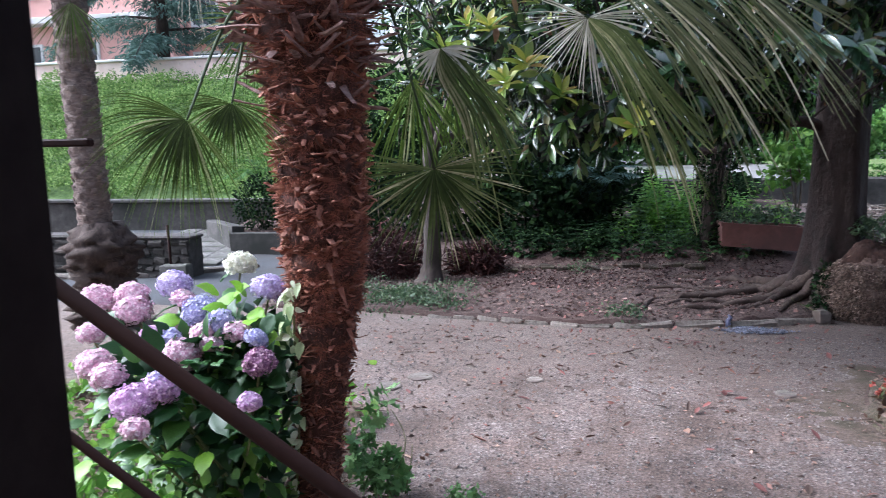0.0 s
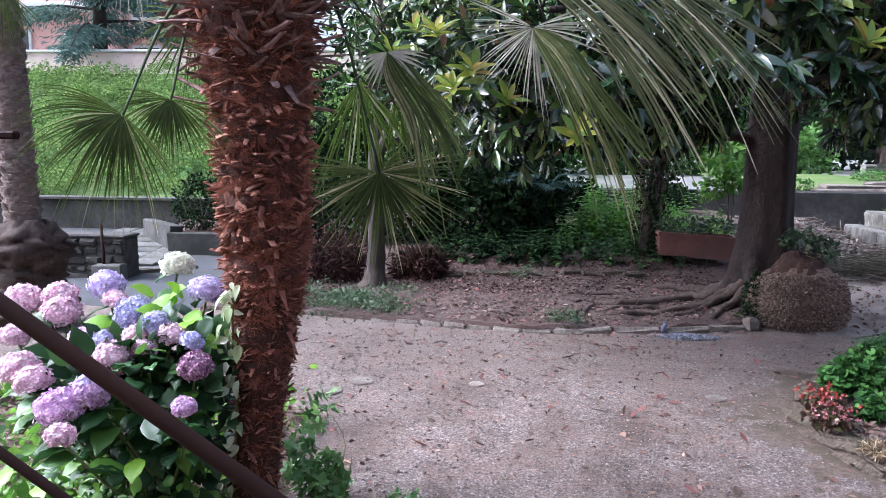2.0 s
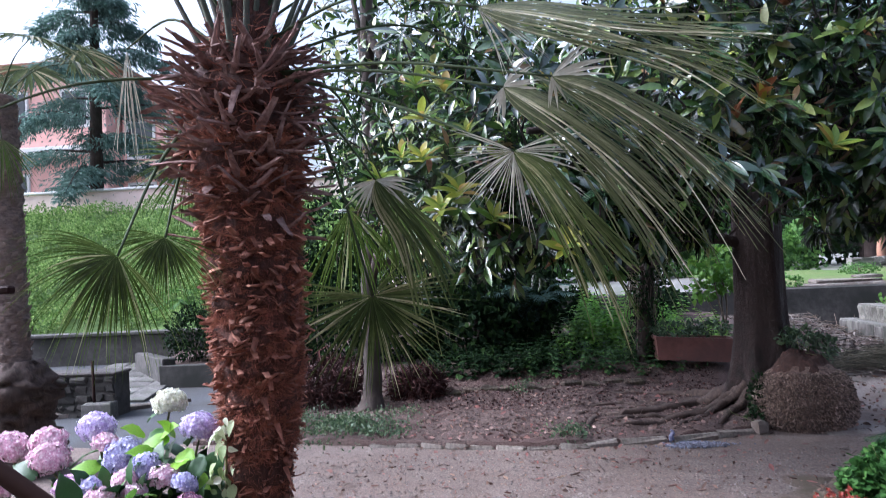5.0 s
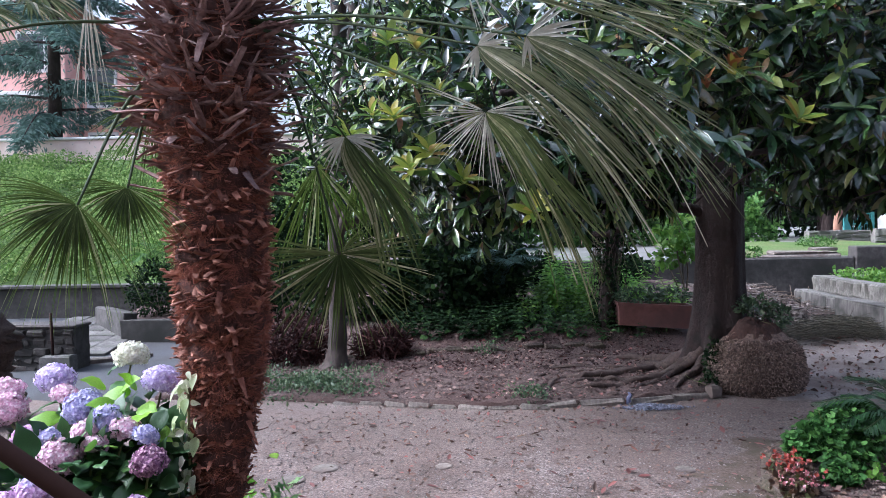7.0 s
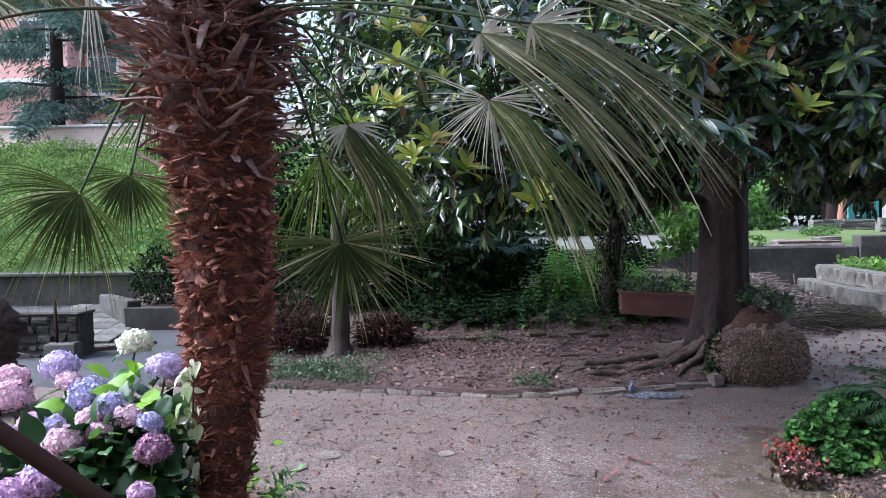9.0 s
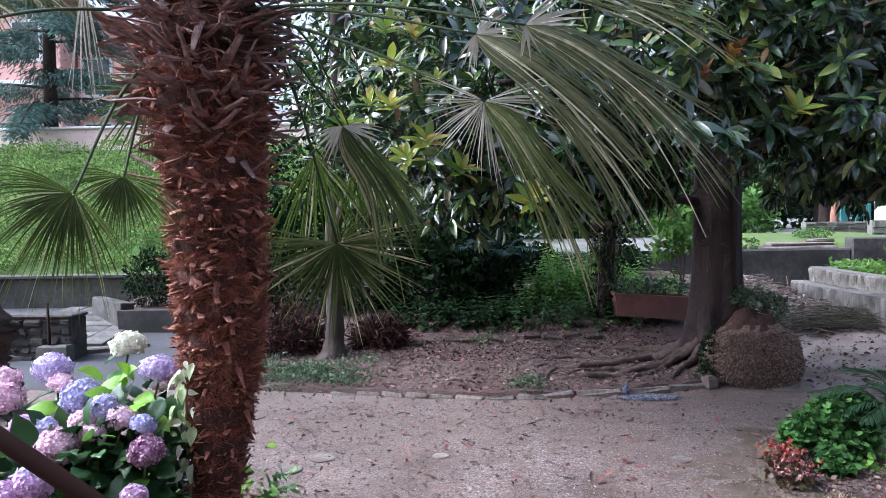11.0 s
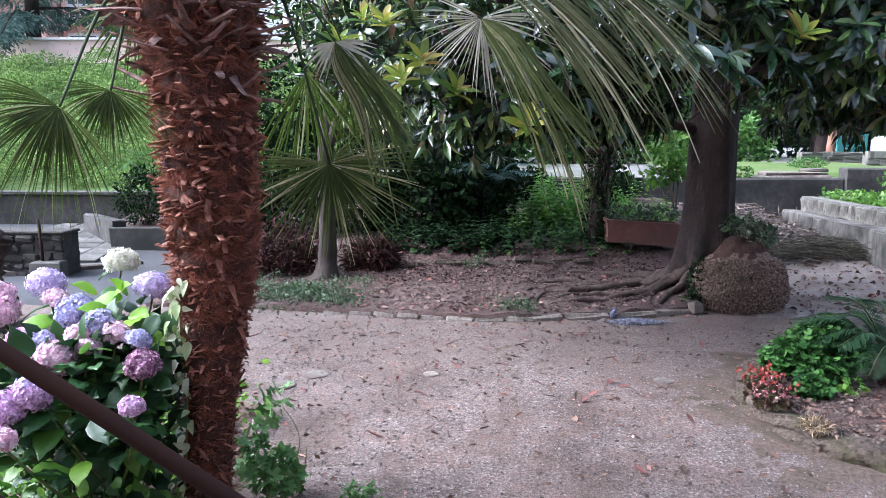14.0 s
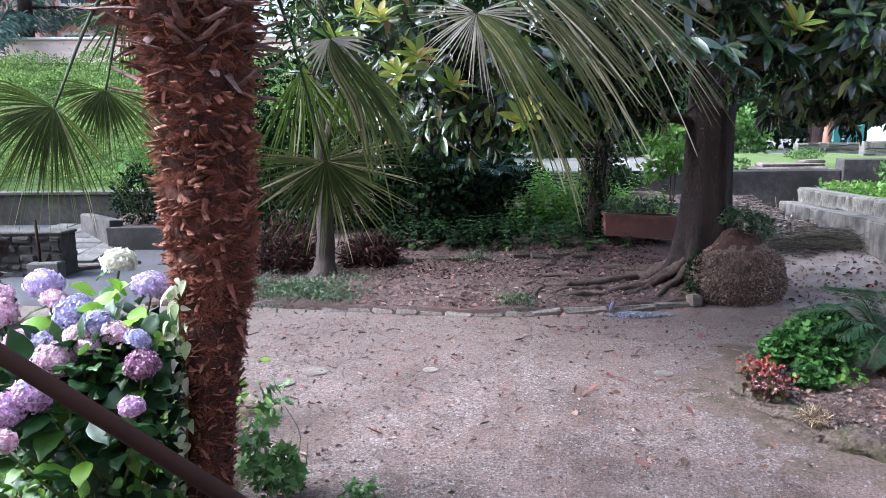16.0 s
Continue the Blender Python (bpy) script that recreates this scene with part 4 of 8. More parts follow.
# fibres, in two lengths
def hair(n, z0, z1, length, width, down, rng, tuft=1, wild=0.75, stand=0.65, wrap=1.0):
    """Fibres that stand off the trunk, in tufts that lie one way."""
    b = Builder()
    m = n // tuft
    n = m * tuft
    z = np.repeat(rng.uniform(z0, z1, m), tuft) + (rng.normal(size=n) * 0.008 if tuft > 1 else 0)
    a = np.repeat(rng.uniform(0, 2 * np.pi, m), tuft) + (rng.normal(size=n) * 0.09 if tuft > 1 else 0)
    lean = np.repeat(rng.normal(size=(m, 3)), tuft, axis=0) * wild + (rng.normal(size=(n, 3)) * wild * 0.4 if tuft > 1 else 0)
    tv = np.array([(-0.5, 0, 0), (0.5, 0, 0), (-0.3, 0.55, 0.0), (0.3, 0.55, 0.0), (0, 1, -0.15)])
    o = np.array([around(zz, aa, -0.01) for zz, aa in zip(z, a)])
    out = np.stack([np.cos(a), np.sin(a), np.zeros(n)], -1)
    tan = np.stack([-np.sin(a), np.cos(a), np.zeros(n)], -1)
    along = unit(out * (stand + 0.3 * lean[:, :1]) + tan * lean[:, 1:2] * wrap + np.array([0, 0, 1.0]) * (lean[:, 2:] * 0.65 - down))
    fr = frames_of(along, unit(out + 0.5 * rng.normal(size=(n, 3))))
    ln = length * rng.uniform(0.5, 1.4, n)
    size = np.stack([np.full(n, width) * rng.uniform(0.6, 1.5, n), ln, ln], -1)
    tv2 = (tv, [(0, 1, 3), (0, 3, 2), (2, 3, 4)])
    return b.scatter(tv2, fr, o, size)


fib = hair(38000, 0.02, 1.3, 0.04, 0.0017, 0.2, prng, 16, 0.5, 0.25, 2.4)
under(fib.put("lower_fibre", M["fibre"], label="matted red-brown fibre, no stubs"), palm)["kind"] = "stuff"
fib = hair(56000, 1.05, 2.5, 0.055, 0.0016, 0.25, prng, 22, 0.45, 0.45, 1.4)
under(fib.put("upper_fibre", M["fibre"]), palm)["kind"] = "stuff"
fib = hair(1400, 2.2, 3.0, 0.11, 0.005, 0.05, prng)
under(fib.put("crown_fibre", M["fibre"]), palm)["kind"] = "stuff"


def stub_mesh(length, w0, w1, thick, bend, mat="boot", seed=0):
    """The cut base of an old leaf: a flat strap, hollowed above, with a ragged blunt end."""
    rng = np.random.default_rng(seed + 77)
    v, f = [], []
    for k, s in enumerate((0.0, 0.4, 0.75, 1.0)):
        w, t = w0 + (w1 - w0) * s, thick * (1 - 0.3 * s)
        for x, z in ((-1.0, 0.1), (-0.5, -0.8), (0.5, -0.8), (1.0, 0.1), (0.5, 0.35), (-0.5, 0.35)):
            y = s * length + (rng.uniform(-0.16, 0.08) * length if k == 3 else 0)
            v.append((x * w * rng.uniform(0.9, 1.1), y, z * t + bend * s * s * length + rng.normal() * thick * 0.12))
        if k:
            q = 6 * k
            f += [[q - 6 + i, q - 6 + (i + 1) % 6, q + (i + 1) % 6, q + i] for i in range(6)]
    f.append([18, 19, 20, 21, 22, 23])
    return Builder().add(v, f).mesh("petiole_stub", M[mat], smooth=False)


SHORT = [stub_mesh(l, w, w * 0.8, 0.009, c, "boot", k) for k, (l, w, c) in enumerate(((0.085, 0.018, 0.15), (0.105, 0.016, 0.3), (0.07, 0.02, -0.2), (0.095, 0.014, -0.1), (0.06, 0.018, 0.1)))]
LONG = [stub_mesh(l, w, w * 0.55, 0.009, c, "boot_dark", k) for k, (l, w, c) in enumerate(((0.19, 0.022, 0.1), (0.23, 0.02, -0.12), (0.16, 0.025, -0.2), (0.2, 0.018, 0.22)))]
FLAKE = [stub_mesh(l, w, w * 0.5, 0.004, c, "boot", k) for k, (l, w, c) in enumerate(((0.05, 0.012, -0.2), (0.04, 0.016, 0.2), (0.06, 0.009, 0.3)))]


def stub_at(z, a, out, side, rise, wild):
    o, t = np.array([np.cos(a), np.sin(a), 0]), np.array([-np.sin(a), np.cos(a), 0])
    along = unit(o * out + t * prng.normal() * side + np.array([0, 0, rise]) + prng.normal(size=3) * wild)
    return frames_of(along[None], np.array([[0, 0, 1.0]]) + 0.25 * prng.normal(size=(1, 3)))[0]


back_stubs, back_long, flakes = Builder(), Builder(), Builder()
COUNT = 1250
for i in range(COUNT):
    high = (i + 0.5) / COUNT
    z = 1.02 + 1.84 * high + prng.normal() * 0.02
    a = i * 2.39996 + prng.normal() * 0.15
    long_one = prng.random() < (high - 0.5) * 2.2
    me = LONG[prng.integers(4)] if long_one else SHORT[prng.integers(5)]
    fr = stub_at(z, a, 0.9, 0.45 if long_one else 0.8, (0.1 if long_one else -0.05) + (0.3 if long_one else 0.5) * prng.normal(), 0.2)
    grow = prng.uniform(0.7, 1.15) * min(1.0, 0.6 + 1.4 * high)
    if math.sin(a) < -0.15 and i % 9 < 5:
        piece(me, "petiole_stub", palm, matrix_of(fr, around(z, a, -0.02), grow))
    else:
        (back_long if long_one else back_stubs).add(np.array([q.co[:] for q in me.vertices]) * grow @ fr.T + around(z, a, -0.02), [list(q.vertices) for q in me.polygons])
for i in range(620):
    z, a = 0.08 + 1.1 * (i + 0.5) / 620, i * 2.39996 + prng.normal() * 0.2
    fr = stub_at(z, a, 0.55, 0.9, -0.15 + 0.3 * prng.normal(), 0.15)
    me = FLAKE[i % 3]
    flakes.add(np.array([q.co[:] for q in me.vertices]) * prng.uniform(0.6, 1.2) @ fr.T + around(z, a, -0.006), [list(q.vertices) for q in me.polygons])
under(back_long.put("long_stub_mass", M["boot_dark"], smooth=False), palm)["kind"] = "stuff"
under(back_stubs.put("stub_mass", M["boot"], smooth=False), palm)["kind"] = "stuff"
under(flakes.put("sheath_mass", M["flake"], smooth=False), palm)["kind"] = "stuff"
# loose torn sheath chips on the trunk
chip = stub_mesh(0.09, 0.014, 0.005, 0.005, -0.1)
for z, a, tilt in ((1.3, -1.15, -2.4), (1.18, -0.85, -2.0), (0.98, -0.55, -2.6)):
    out = np.array([np.cos(a), np.sin(a), 0])
    fr = frames_of(unit(out * 0.25 + np.array([0.25, 0, -1]))[None], out[None])[0]
    piece(chip, "sheath_chip", palm, matrix_of(fr, around(z, a, 0.02), 1.0))

CR = lambda a, z=2.75, r=0.12: (-1.02 + r * math.cos(a), 3.05 + r * math.sin(a), z)


def swept_blade(points, facing, width, n, seed, join=0.68, flare=1.0, short=0.25, loose=1.0):
    """A folded fan leaf whose pleats lie side by side in one band along a curve and part towards their tips."""
    rng = np.random.default_rng(seed)
    line = curve_through(points, 40)
    tang = unit(np.gradient(line, axis=0))
    nrm = unit(np.asarray(facing, float))
    b = Builder()
    rows = np.array([0.0, 0.05, 0.12, 0.22, 0.34, 0.47, 0.6, 0.72, 0.84, 0.93, 1.0])
    for i in range(n):
        u = 2 * (i + 0.5) / n - 1 + rng.normal() * 0.4 / n
        reach = (1 - short * abs(u) ** 1.4) * rng.uniform(0.82, 1.04)
        bend, hang, split = rng.normal() * 0.05 * loose, 0.36 * rng.random() ** 1.8 * loose, join * rng.uniform(0.75, 1.2)
        out = []
        for r in rows:
            s = min(1.0, r * reach)
            p = np.array([np.interp(s * 39, np.arange(40), line[:, c]) for c in range(3)])
            t = np.array([np.interp(s * 39, np.arange(40), tang[:, c]) for c in range(3)])
            side = unit(np.cross(t, nrm))
            up = np.cross(side, t)
            w = width * (1 - math.exp(-s / 0.13)) + flare * width * max(0.0, s - 0.45) ** 1.3 * 1.6
            p = p + side * (u * w + bend * 2 * max(0.0, s - 0.5) ** 1.5) - up * 0.3 * w * u * u - np.array([0, 0, hang * s**3])
            h = 1.55 * w / n * (1.0 if s < split else max(0.12, 1 - ((s - split) / (1.02 - split)) ** 0.8 * 0.9))
            out += [p - side * h + up * h * 0.2, p - up * h * 0.2, p + side * h + up * h * 0.2]
        f = []
        for k in range(1, len(rows)):
            q = 3 * k
            f += [[q - 3, q - 2, q + 1, q], [q - 2, q - 1, q + 2, q + 1]]
        b.add(out, f)
    return b


def swept_frond(root, points, mat, seed, sag, spikes, **kw):
    """A leaf with a folded blade; spikes: stray short segments round the petiole's end (way, spread, length, count)."""
    c = np.asarray(points[0], float)
    root = np.asarray(root, float)
    line = curve_through([root, (root + c) / 2 + np.array([0, 0, sag]), c], 14)
    pet = under(Builder().tube(line, np.linspace(0.009, 0.0045, 14), 6).put("frond", M["petiole"]), palm)
    facing = (0.2, -0.95, 0.25)
    blade = swept_blade(points, facing, seed=seed, **kw).put("blade", mat)
    blade.parent = pet
    for k, (way, spread, length, count) in enumerate(spikes):
        ob = fan_blade(c, way, facing, length, seed=seed + 200 + k, n=count, spread=spread, droop=0.15, back=0.75, join=0.35, wide=0.6 * 46 / count * spread / 300).put("torn_segment", M["fan_pale"], label="pale dry torn segments")
        ob.parent = pet
    return pet


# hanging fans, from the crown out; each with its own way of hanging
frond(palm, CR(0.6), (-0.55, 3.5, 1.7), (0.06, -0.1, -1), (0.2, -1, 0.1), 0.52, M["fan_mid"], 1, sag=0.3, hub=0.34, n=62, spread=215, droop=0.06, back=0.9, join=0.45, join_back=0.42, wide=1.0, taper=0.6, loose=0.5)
frond(palm, CR(0.6), (-0.55, 3.52, 1.71), (0.75, 0.1, 0.5), (0.2, -1, 0.1), 0.26, M["fan_mid"], 15, sag=0.28, n=7, spread=50, droop=0.05, back=0.7, join=0.3, wide=0.7, loose=0.6)
swept_frond(CR(0.5), [(-0.49, 3.4, 2.29), (-0.4, 3.36, 2.15), (-0.27, 3.32, 1.98), (-0.14, 3.28, 1.74)], M["fan_mid"], 2, 0.08, [((-0.5, 0, -0.85), 110, 0.2, 10), ((0.7, 0, -0.3), 80, 0.22, 7)], width=0.095, n=30, flare=1.6)
swept_frond(CR(-0.2), [(0.19, 2.6, 2.255), (0.29, 2.56, 2.17), (0.385, 2.5, 2.02), (0.51, 2.47, 1.84), (0.6, 2.45, 1.72)], M["fan_mid"], 3, 0.04, [((-0.72, 0, -0.6), 150, 0.27, 26), ((0.9, 0, -0.1), 70, 0.34, 12), ((0.3, 0, -1), 50, 0.34, 9)], width=0.075, n=40, flare=1.7)
swept_frond(CR(-0.25), [(0.16, 2.5, 2.48), (0.27, 2.45, 2.405), (0.42, 2.4, 2.285), (0.61, 2.35, 2.1), (0.82, 2.32, 1.85)], M["fan_band"], 4, 0.04, [((0.8, 0, 0.35), 75, 0.14, 6), ((-0.3, 0, -1), 60, 0.13, 5)], width=0.075, n=44, flare=1.5)
swept_frond(CR(-0.35), [(0.33, 2.4, 2.48), (0.48, 2.35, 2.41), (0.64, 2.3, 2.29), (0.8, 2.25, 2.15), (0.98, 2.22, 1.98)], M["fan_band"], 5, 0.05, [((0.9, 0, 0.3), 70, 0.22, 7), ((0.1, 0, -1), 50, 0.12, 4)], width=0.075, n=44, flare=1.4)
swept_frond(CR(-0.3, 2.9), [(0.08, 2.3, 2.71), (0.28, 2.2, 2.635), (0.5, 2.1, 2.55), (0.75, 2.05, 2.5), (0.98, 2.0, 2.46)], M["fan_band"], 6, 0.12, [((0.6, 0, -0.7), 50, 0.3, 8)], width=0.085, n=46, flare=0.5)
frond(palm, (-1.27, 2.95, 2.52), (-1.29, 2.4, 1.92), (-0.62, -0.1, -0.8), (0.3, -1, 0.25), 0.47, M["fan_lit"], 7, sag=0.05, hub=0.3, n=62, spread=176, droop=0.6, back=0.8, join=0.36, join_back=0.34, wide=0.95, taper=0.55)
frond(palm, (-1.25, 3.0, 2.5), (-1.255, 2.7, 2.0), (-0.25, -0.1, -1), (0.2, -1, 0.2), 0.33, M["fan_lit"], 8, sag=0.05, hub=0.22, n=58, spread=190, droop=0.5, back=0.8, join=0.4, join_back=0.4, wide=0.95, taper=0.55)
frond(palm, CR(2.6), (-1.5, 3.5, 2.48), (-0.8, 0.1, -0.55), (0.2, -1, 0.3), 0.42, M["fan_lit"], 9, sag=0.06, n=34, spread=220, droop=0.3, back=0.6, wide=0.6)
frond(palm, CR(1.2), (-0.74, 3.9, 2.2), (0.05, 0.1, -1), (0.3, -1, 0.2), 0.72, M["fan_lit"], 10, sag=0.3, n=30, spread=90, droop=0.3, back=0.5, join=0.3)
frond(palm, CR(0.9), (-0.5, 4.0, 2.25), (0.35, 0.2, -0.9), (0.3, -1, 0.3), 0.62, M["fan_lit"], 21, sag=0.3, n=28, spread=90, droop=0.4, back=0.5, join=0.3)
frond(palm, CR(-2.8), (-2.3, 2.5, 2.36), (-0.9, -0.2, -0.5), (-0.1, -0.6, 0.8), 0.45, M["fan"], 11, sag=0.12, n=36, spread=260, droop=0.4)
frond(palm, CR(2.9, 2.9), (-1.73, 3.3, 3.02), (0.0, 0.05, -1), (0.2, -1, 0.1), 0.6, M["fan_pale"], 12, sag=0.15, n=9, spread=24, droop=0.1, back=0.5, wide=0.55)
# leaf bases that stand round the growing tip
for i in range(30):
    a, z = i * 2.39996, 2.72 + 0.3 * i / 30
    lean = 0.5 - 0.35 * i / 30
    o = np.array([math.cos(a), math.sin(a), 0])
    p0 = around(z, a, -0.06)
    line = curve_through([p0, p0 + o * 0.1 * lean + (0, 0, 0.16), p0 + o * 0.45 * lean + (0, 0, 0.5)], 10)
    under(Builder().tube(line, np.linspace(0.02, 0.009, 10), 7).put("leaf_base", M["boot_green"]), palm)
# petioles of leaves that spread to the right, over the path
frond(palm, CR(0.35, 2.85), (0.25, 3.7, 2.9), (0.9, 0.4, -0.2), (0, -0.5, 0.9), 0.7, M["fan"], 14, sag=0.2, n=34, spread=100, droop=0.4)
# upright leaves of the crown
for i in range(9):
    a = i * 2.4 + 0.4
    lean = 0.25 + 0.09 * i
    c = np.array([-1.01 + 0.75 * lean * math.cos(a), 3.05 + 0.75 * lean * math.sin(a), 3.75 - 0.25 * lean])
    d = unit(np.array([math.cos(a) * lean, math.sin(a) * lean, 0.8 - 0.3 * lean]))
    frond(palm, CR(a, 3.0, 0.07), c, d, (math.cos(a), math.sin(a), -0.4), 0.65, M["fan"], 30 + i, sag=0.02, n=38, spread=250, droop=0.25)

# ivy climbing the palm
ivy = thing("ivy_vine", (-1.22, 2.9, 0.0), "pale variegated ivy climbing the palm trunk", "vine")
line = np.array([around(z, -2.3 + 0.16 * math.sin(z * 6), 0.02) for z in np.linspace(0.0, 1.2, 24)])
under(Builder().tube(line, 0.006, 6).put("stem", M["stem"]), ivy)
ivy_leaf = Builder().scatter(leaf_shape(7, 0.27, 0.4, 0.3, 0.9, 0.7), np.eye(3)[None], np.zeros((1, 3)), np.ones(1)).mesh("leaf", M["ivy"])
for i in range(60):
    p = line[prng.integers(3, 24)] + prng.normal(size=3) * (0.022, 0.02, 0.025) + (0.0, -0.025, 0)
    fr = frames_of(unit(np.array([-0.5, -0.35, -0.8]) + prng.normal(size=3) * 0.5)[None], unit(np.array([-0.3, -1, 0.5]) + prng.normal(size=3) * 0.4)[None])[0]
    piece(ivy_leaf, "leaf", ivy, matrix_of(fr, p, 0.04 + 0.045 * prng.random()))

# the second palm, by the lane
palm2 = thing("fan_palm", (-4.78, 6.5, 0.0), "grey fan palm with a swollen dark base", "palm")
b = Builder()
zs = np.linspace(0.95, 3.8, 90)
b.tube([(-4.78 - 0.035 * (z - 1), 6.5, z) for z in zs], [0.155 * (1 + 0.1 * ((z * 9) % 1)) for z in zs], 20, rough=0.06)
under(b.put("trunk", M["palm2"]), palm2)
b = Builder()
zs = np.linspace(-0.05, 1.12, 30)
b.tube([(-4.72, 6.5, z) for z in zs], [0.33 + 0.04 * math.sin(z * 9) - 0.12 * max(0, z - 0.85) / 0.27 for z in zs], 30, rough=0.14)
# darker bark tone puts the shadow on the palm's base into its colour
under(b.put("root_mass", M["pale_bark"], label="dark mass of old roots"), palm2)
ring_stub = stub_mesh(0.075, 0.036, 0.03, 0.012, 0.3, "palm2")
for i in range(150):
    z, a = 1.1 + 2.6 * i / 150, i * 2.39996
    p = np.array([-4.78 - 0.035 * (z - 1) + 0.15 * math.cos(a), 6.5 + 0.15 * math.sin(a), z])
    fr = frames_of(unit(np.array([math.cos(a), math.sin(a), 1.1]))[None], np.array([[0, 0, 1.0]]))[0]
    piece(ring_stub, "petiole_stub", palm2, matrix_of(fr, p, 1.0))
frond(palm2, (-4.85, 6.4, 3.7), (-4.62, 6.2, 3.3), (0.0, -0.1, -1), (0.2, -1, 0.2), 0.62, M["fan_lit"], 50, sag=0.1, n=36, spread=120, droop=0.2, wide=0.6)
for i in range(8):
    a = i * 2.4
    c = np.array([-4.88 + 0.8 * math.cos(a), 6.5 + 0.8 * math.sin(a), 4.1 + 0.12 * (i % 4)])
    frond(palm2, (-4.88, 6.5, 3.75), c, (math.cos(a), math.sin(a), -0.2), (0, 0, 1), 0.6, M["fan"], 60 + i, sag=0.12, n=32, spread=270, droop=0.45)

# ---- magnolia ----
mag = thing("magnolia_tree", (3.07, 8.05, 0.0), "old magnolia with dark buttressed trunk and glossy leaves", "tree")
b = Builder()
n_a = 40
rings, zz = [], np.concatenate([np.linspace(-0.05, 1.1, 26), np.linspace(1.2, 5.2, 26)])
for z in zz:
    flare = math.exp(-max(z, 0) / 0.36)
    r0 = 0.258 + 0.02 * max(0, 1.2 - z) - 0.028 * max(0, z - 2.2) - 0.0
    cx, cy = 3.075 + 0.02 * max(0, z - 2), 8.05 + 0.02 * max(0, z - 2)
    row = []
    for j in range(n_a):
        a = 2 * np.pi * j / n_a
        lobe = 0.5 + 0.5 * math.cos(6 * a + 0.7 + 0.4 * math.sin(2 * a))
        r = r0 * (1 + 0.06 * math.sin(4 * a + 1.1) + 0.03 * math.sin(9 * a + z)) + flare * (0.02 + 0.34 * lobe**2) + 0.07 * math.exp(-max(z, 0) / 0.9) * (lobe - 0.5)
        row.append((cx + r * math.cos(a), cy + r * math.sin(a), z))
    rings += row
f = [[i * n_a + j, i * n_a + (j + 1) % n_a, (i + 1) * n_a + (j + 1) % n_a, (i + 1) * n_a + j] for i in range(len(zz) - 1) for j in range(n_a)]
b.add(rings, f)
under(b.put("trunk", M["bark"]), mag)
ROOTS = [
    [(2.95, 8.1), (2.6, 8.2), (2.28, 8.24), (1.62, 7.98), (1.23, 7.95), (1.0, 7.6), (0.8, 7.3)],
    [(2.95, 8.0), (2.67, 8.02), (2.38, 7.85), (2.0, 7.7), (1.53, 7.52), (1.14, 7.42)],
    [(3.0, 7.95), (2.79, 7.85), (2.52, 7.66), (2.35, 7.45)],
    [(2.9, 8.15), (2.5, 8.6), (2.1, 8.9), (1.69, 9.0), (1.1, 9.2)],
    [(3.0, 7.9), (2.85, 7.7), (2.68, 7.5)],
    [(2.9, 8.0), (2.55, 7.9), (2.2, 7.6), (1.85, 7.3)],
    [(2.9, 8.1), (2.4, 8.4), (1.9, 8.35), (1.4, 8.5), (0.9, 8.4)],
    [(3.3, 8.2), (3.6, 8.6), (3.9, 9.0)],
    [(2.0, 8.1), (1.7, 8.2), (1.3, 8.25), (0.95, 8.05)],
    [(2.1, 7.72), (1.8, 7.85), (1.45, 7.75), (1.25, 7.6)],
]
for i, r in enumerate(ROOTS):
    flat = curve_through([(*p, 0) for p in r], 30)
    thick = np.linspace(0.085 - 0.006 * i, 0.018, 30) if i < 8 else np.linspace(0.035, 0.014, 30)
    away = np.linalg.norm(flat[:, :2] - flat[0, :2], axis=1)
    wave = np.array([bumpy(p[0] * 2, p[1] * 5 + i, 2.0, 0.06) for p in flat])
    flat[:, 1] += wave * np.clip(away / 0.5, 0, 1)
    flat[:, 2] = [bed_height(p[0], p[1]) + 0.02 * t + bumpy(p[0] * 3, p[1] * 3, 2.0, 0.03) + (0.3 * math.exp(-d / 0.22) if i < 8 else 0) for p, t, d in zip(flat, thick, away)]
    under(Builder().tube(flat, thick, 13, rough=0.14).put("root", M["pale_bark"]), mag)
BOUGHS = [
    ([(2.7, 7.15, 1.9), (2.45, 7.35, 2.05), (2.1, 7.75, 1.97), (1.78, 8.5, 1.75), (1.3, 9.2, 2.0)], 0.075),
    ([(2.75, 7.1, 2.3), (2.2, 6.6, 2.8), (1.4, 5.9, 3.0), (0.4, 5.4, 2.9)], 0.09),
    ([(2.78, 7.1, 2.6), (2.0, 7.2, 3.3), (0.9, 7.3, 3.6), (-0.6, 7.2, 3.5)], 0.1),
    ([(2.8, 7.1, 2.4), (3.3, 6.5, 2.8), (3.9, 5.8, 3.0), (4.6, 5.2, 2.9)], 0.085),
]
BOUGHS += [
    ([(2.85, 7.2, 2.7), (3.8, 7.4, 3.2), (4.9, 7.6, 3.3), (6.0, 7.8, 3.1)], 0.09),
    ([(2.85, 7.2, 3.4), (2.6, 6.6, 4.2), (2.3, 5.9, 4.9)], 0.08),
    ([(2.85, 7.2, 3.8), (3.6, 7.0, 4.8), (4.2, 6.8, 5.5)], 0.08),
    ([(2.85, 7.2, 3.9), (2.0, 7.8, 5.0), (1.2, 8.2, 5.6)], 0.08),
    ([(2.8, 7.1, 2.2), (2.9, 6.3, 2.5), (2.6, 5.6, 2.45), (2.2, 5.2, 2.35)], 0.06),
]
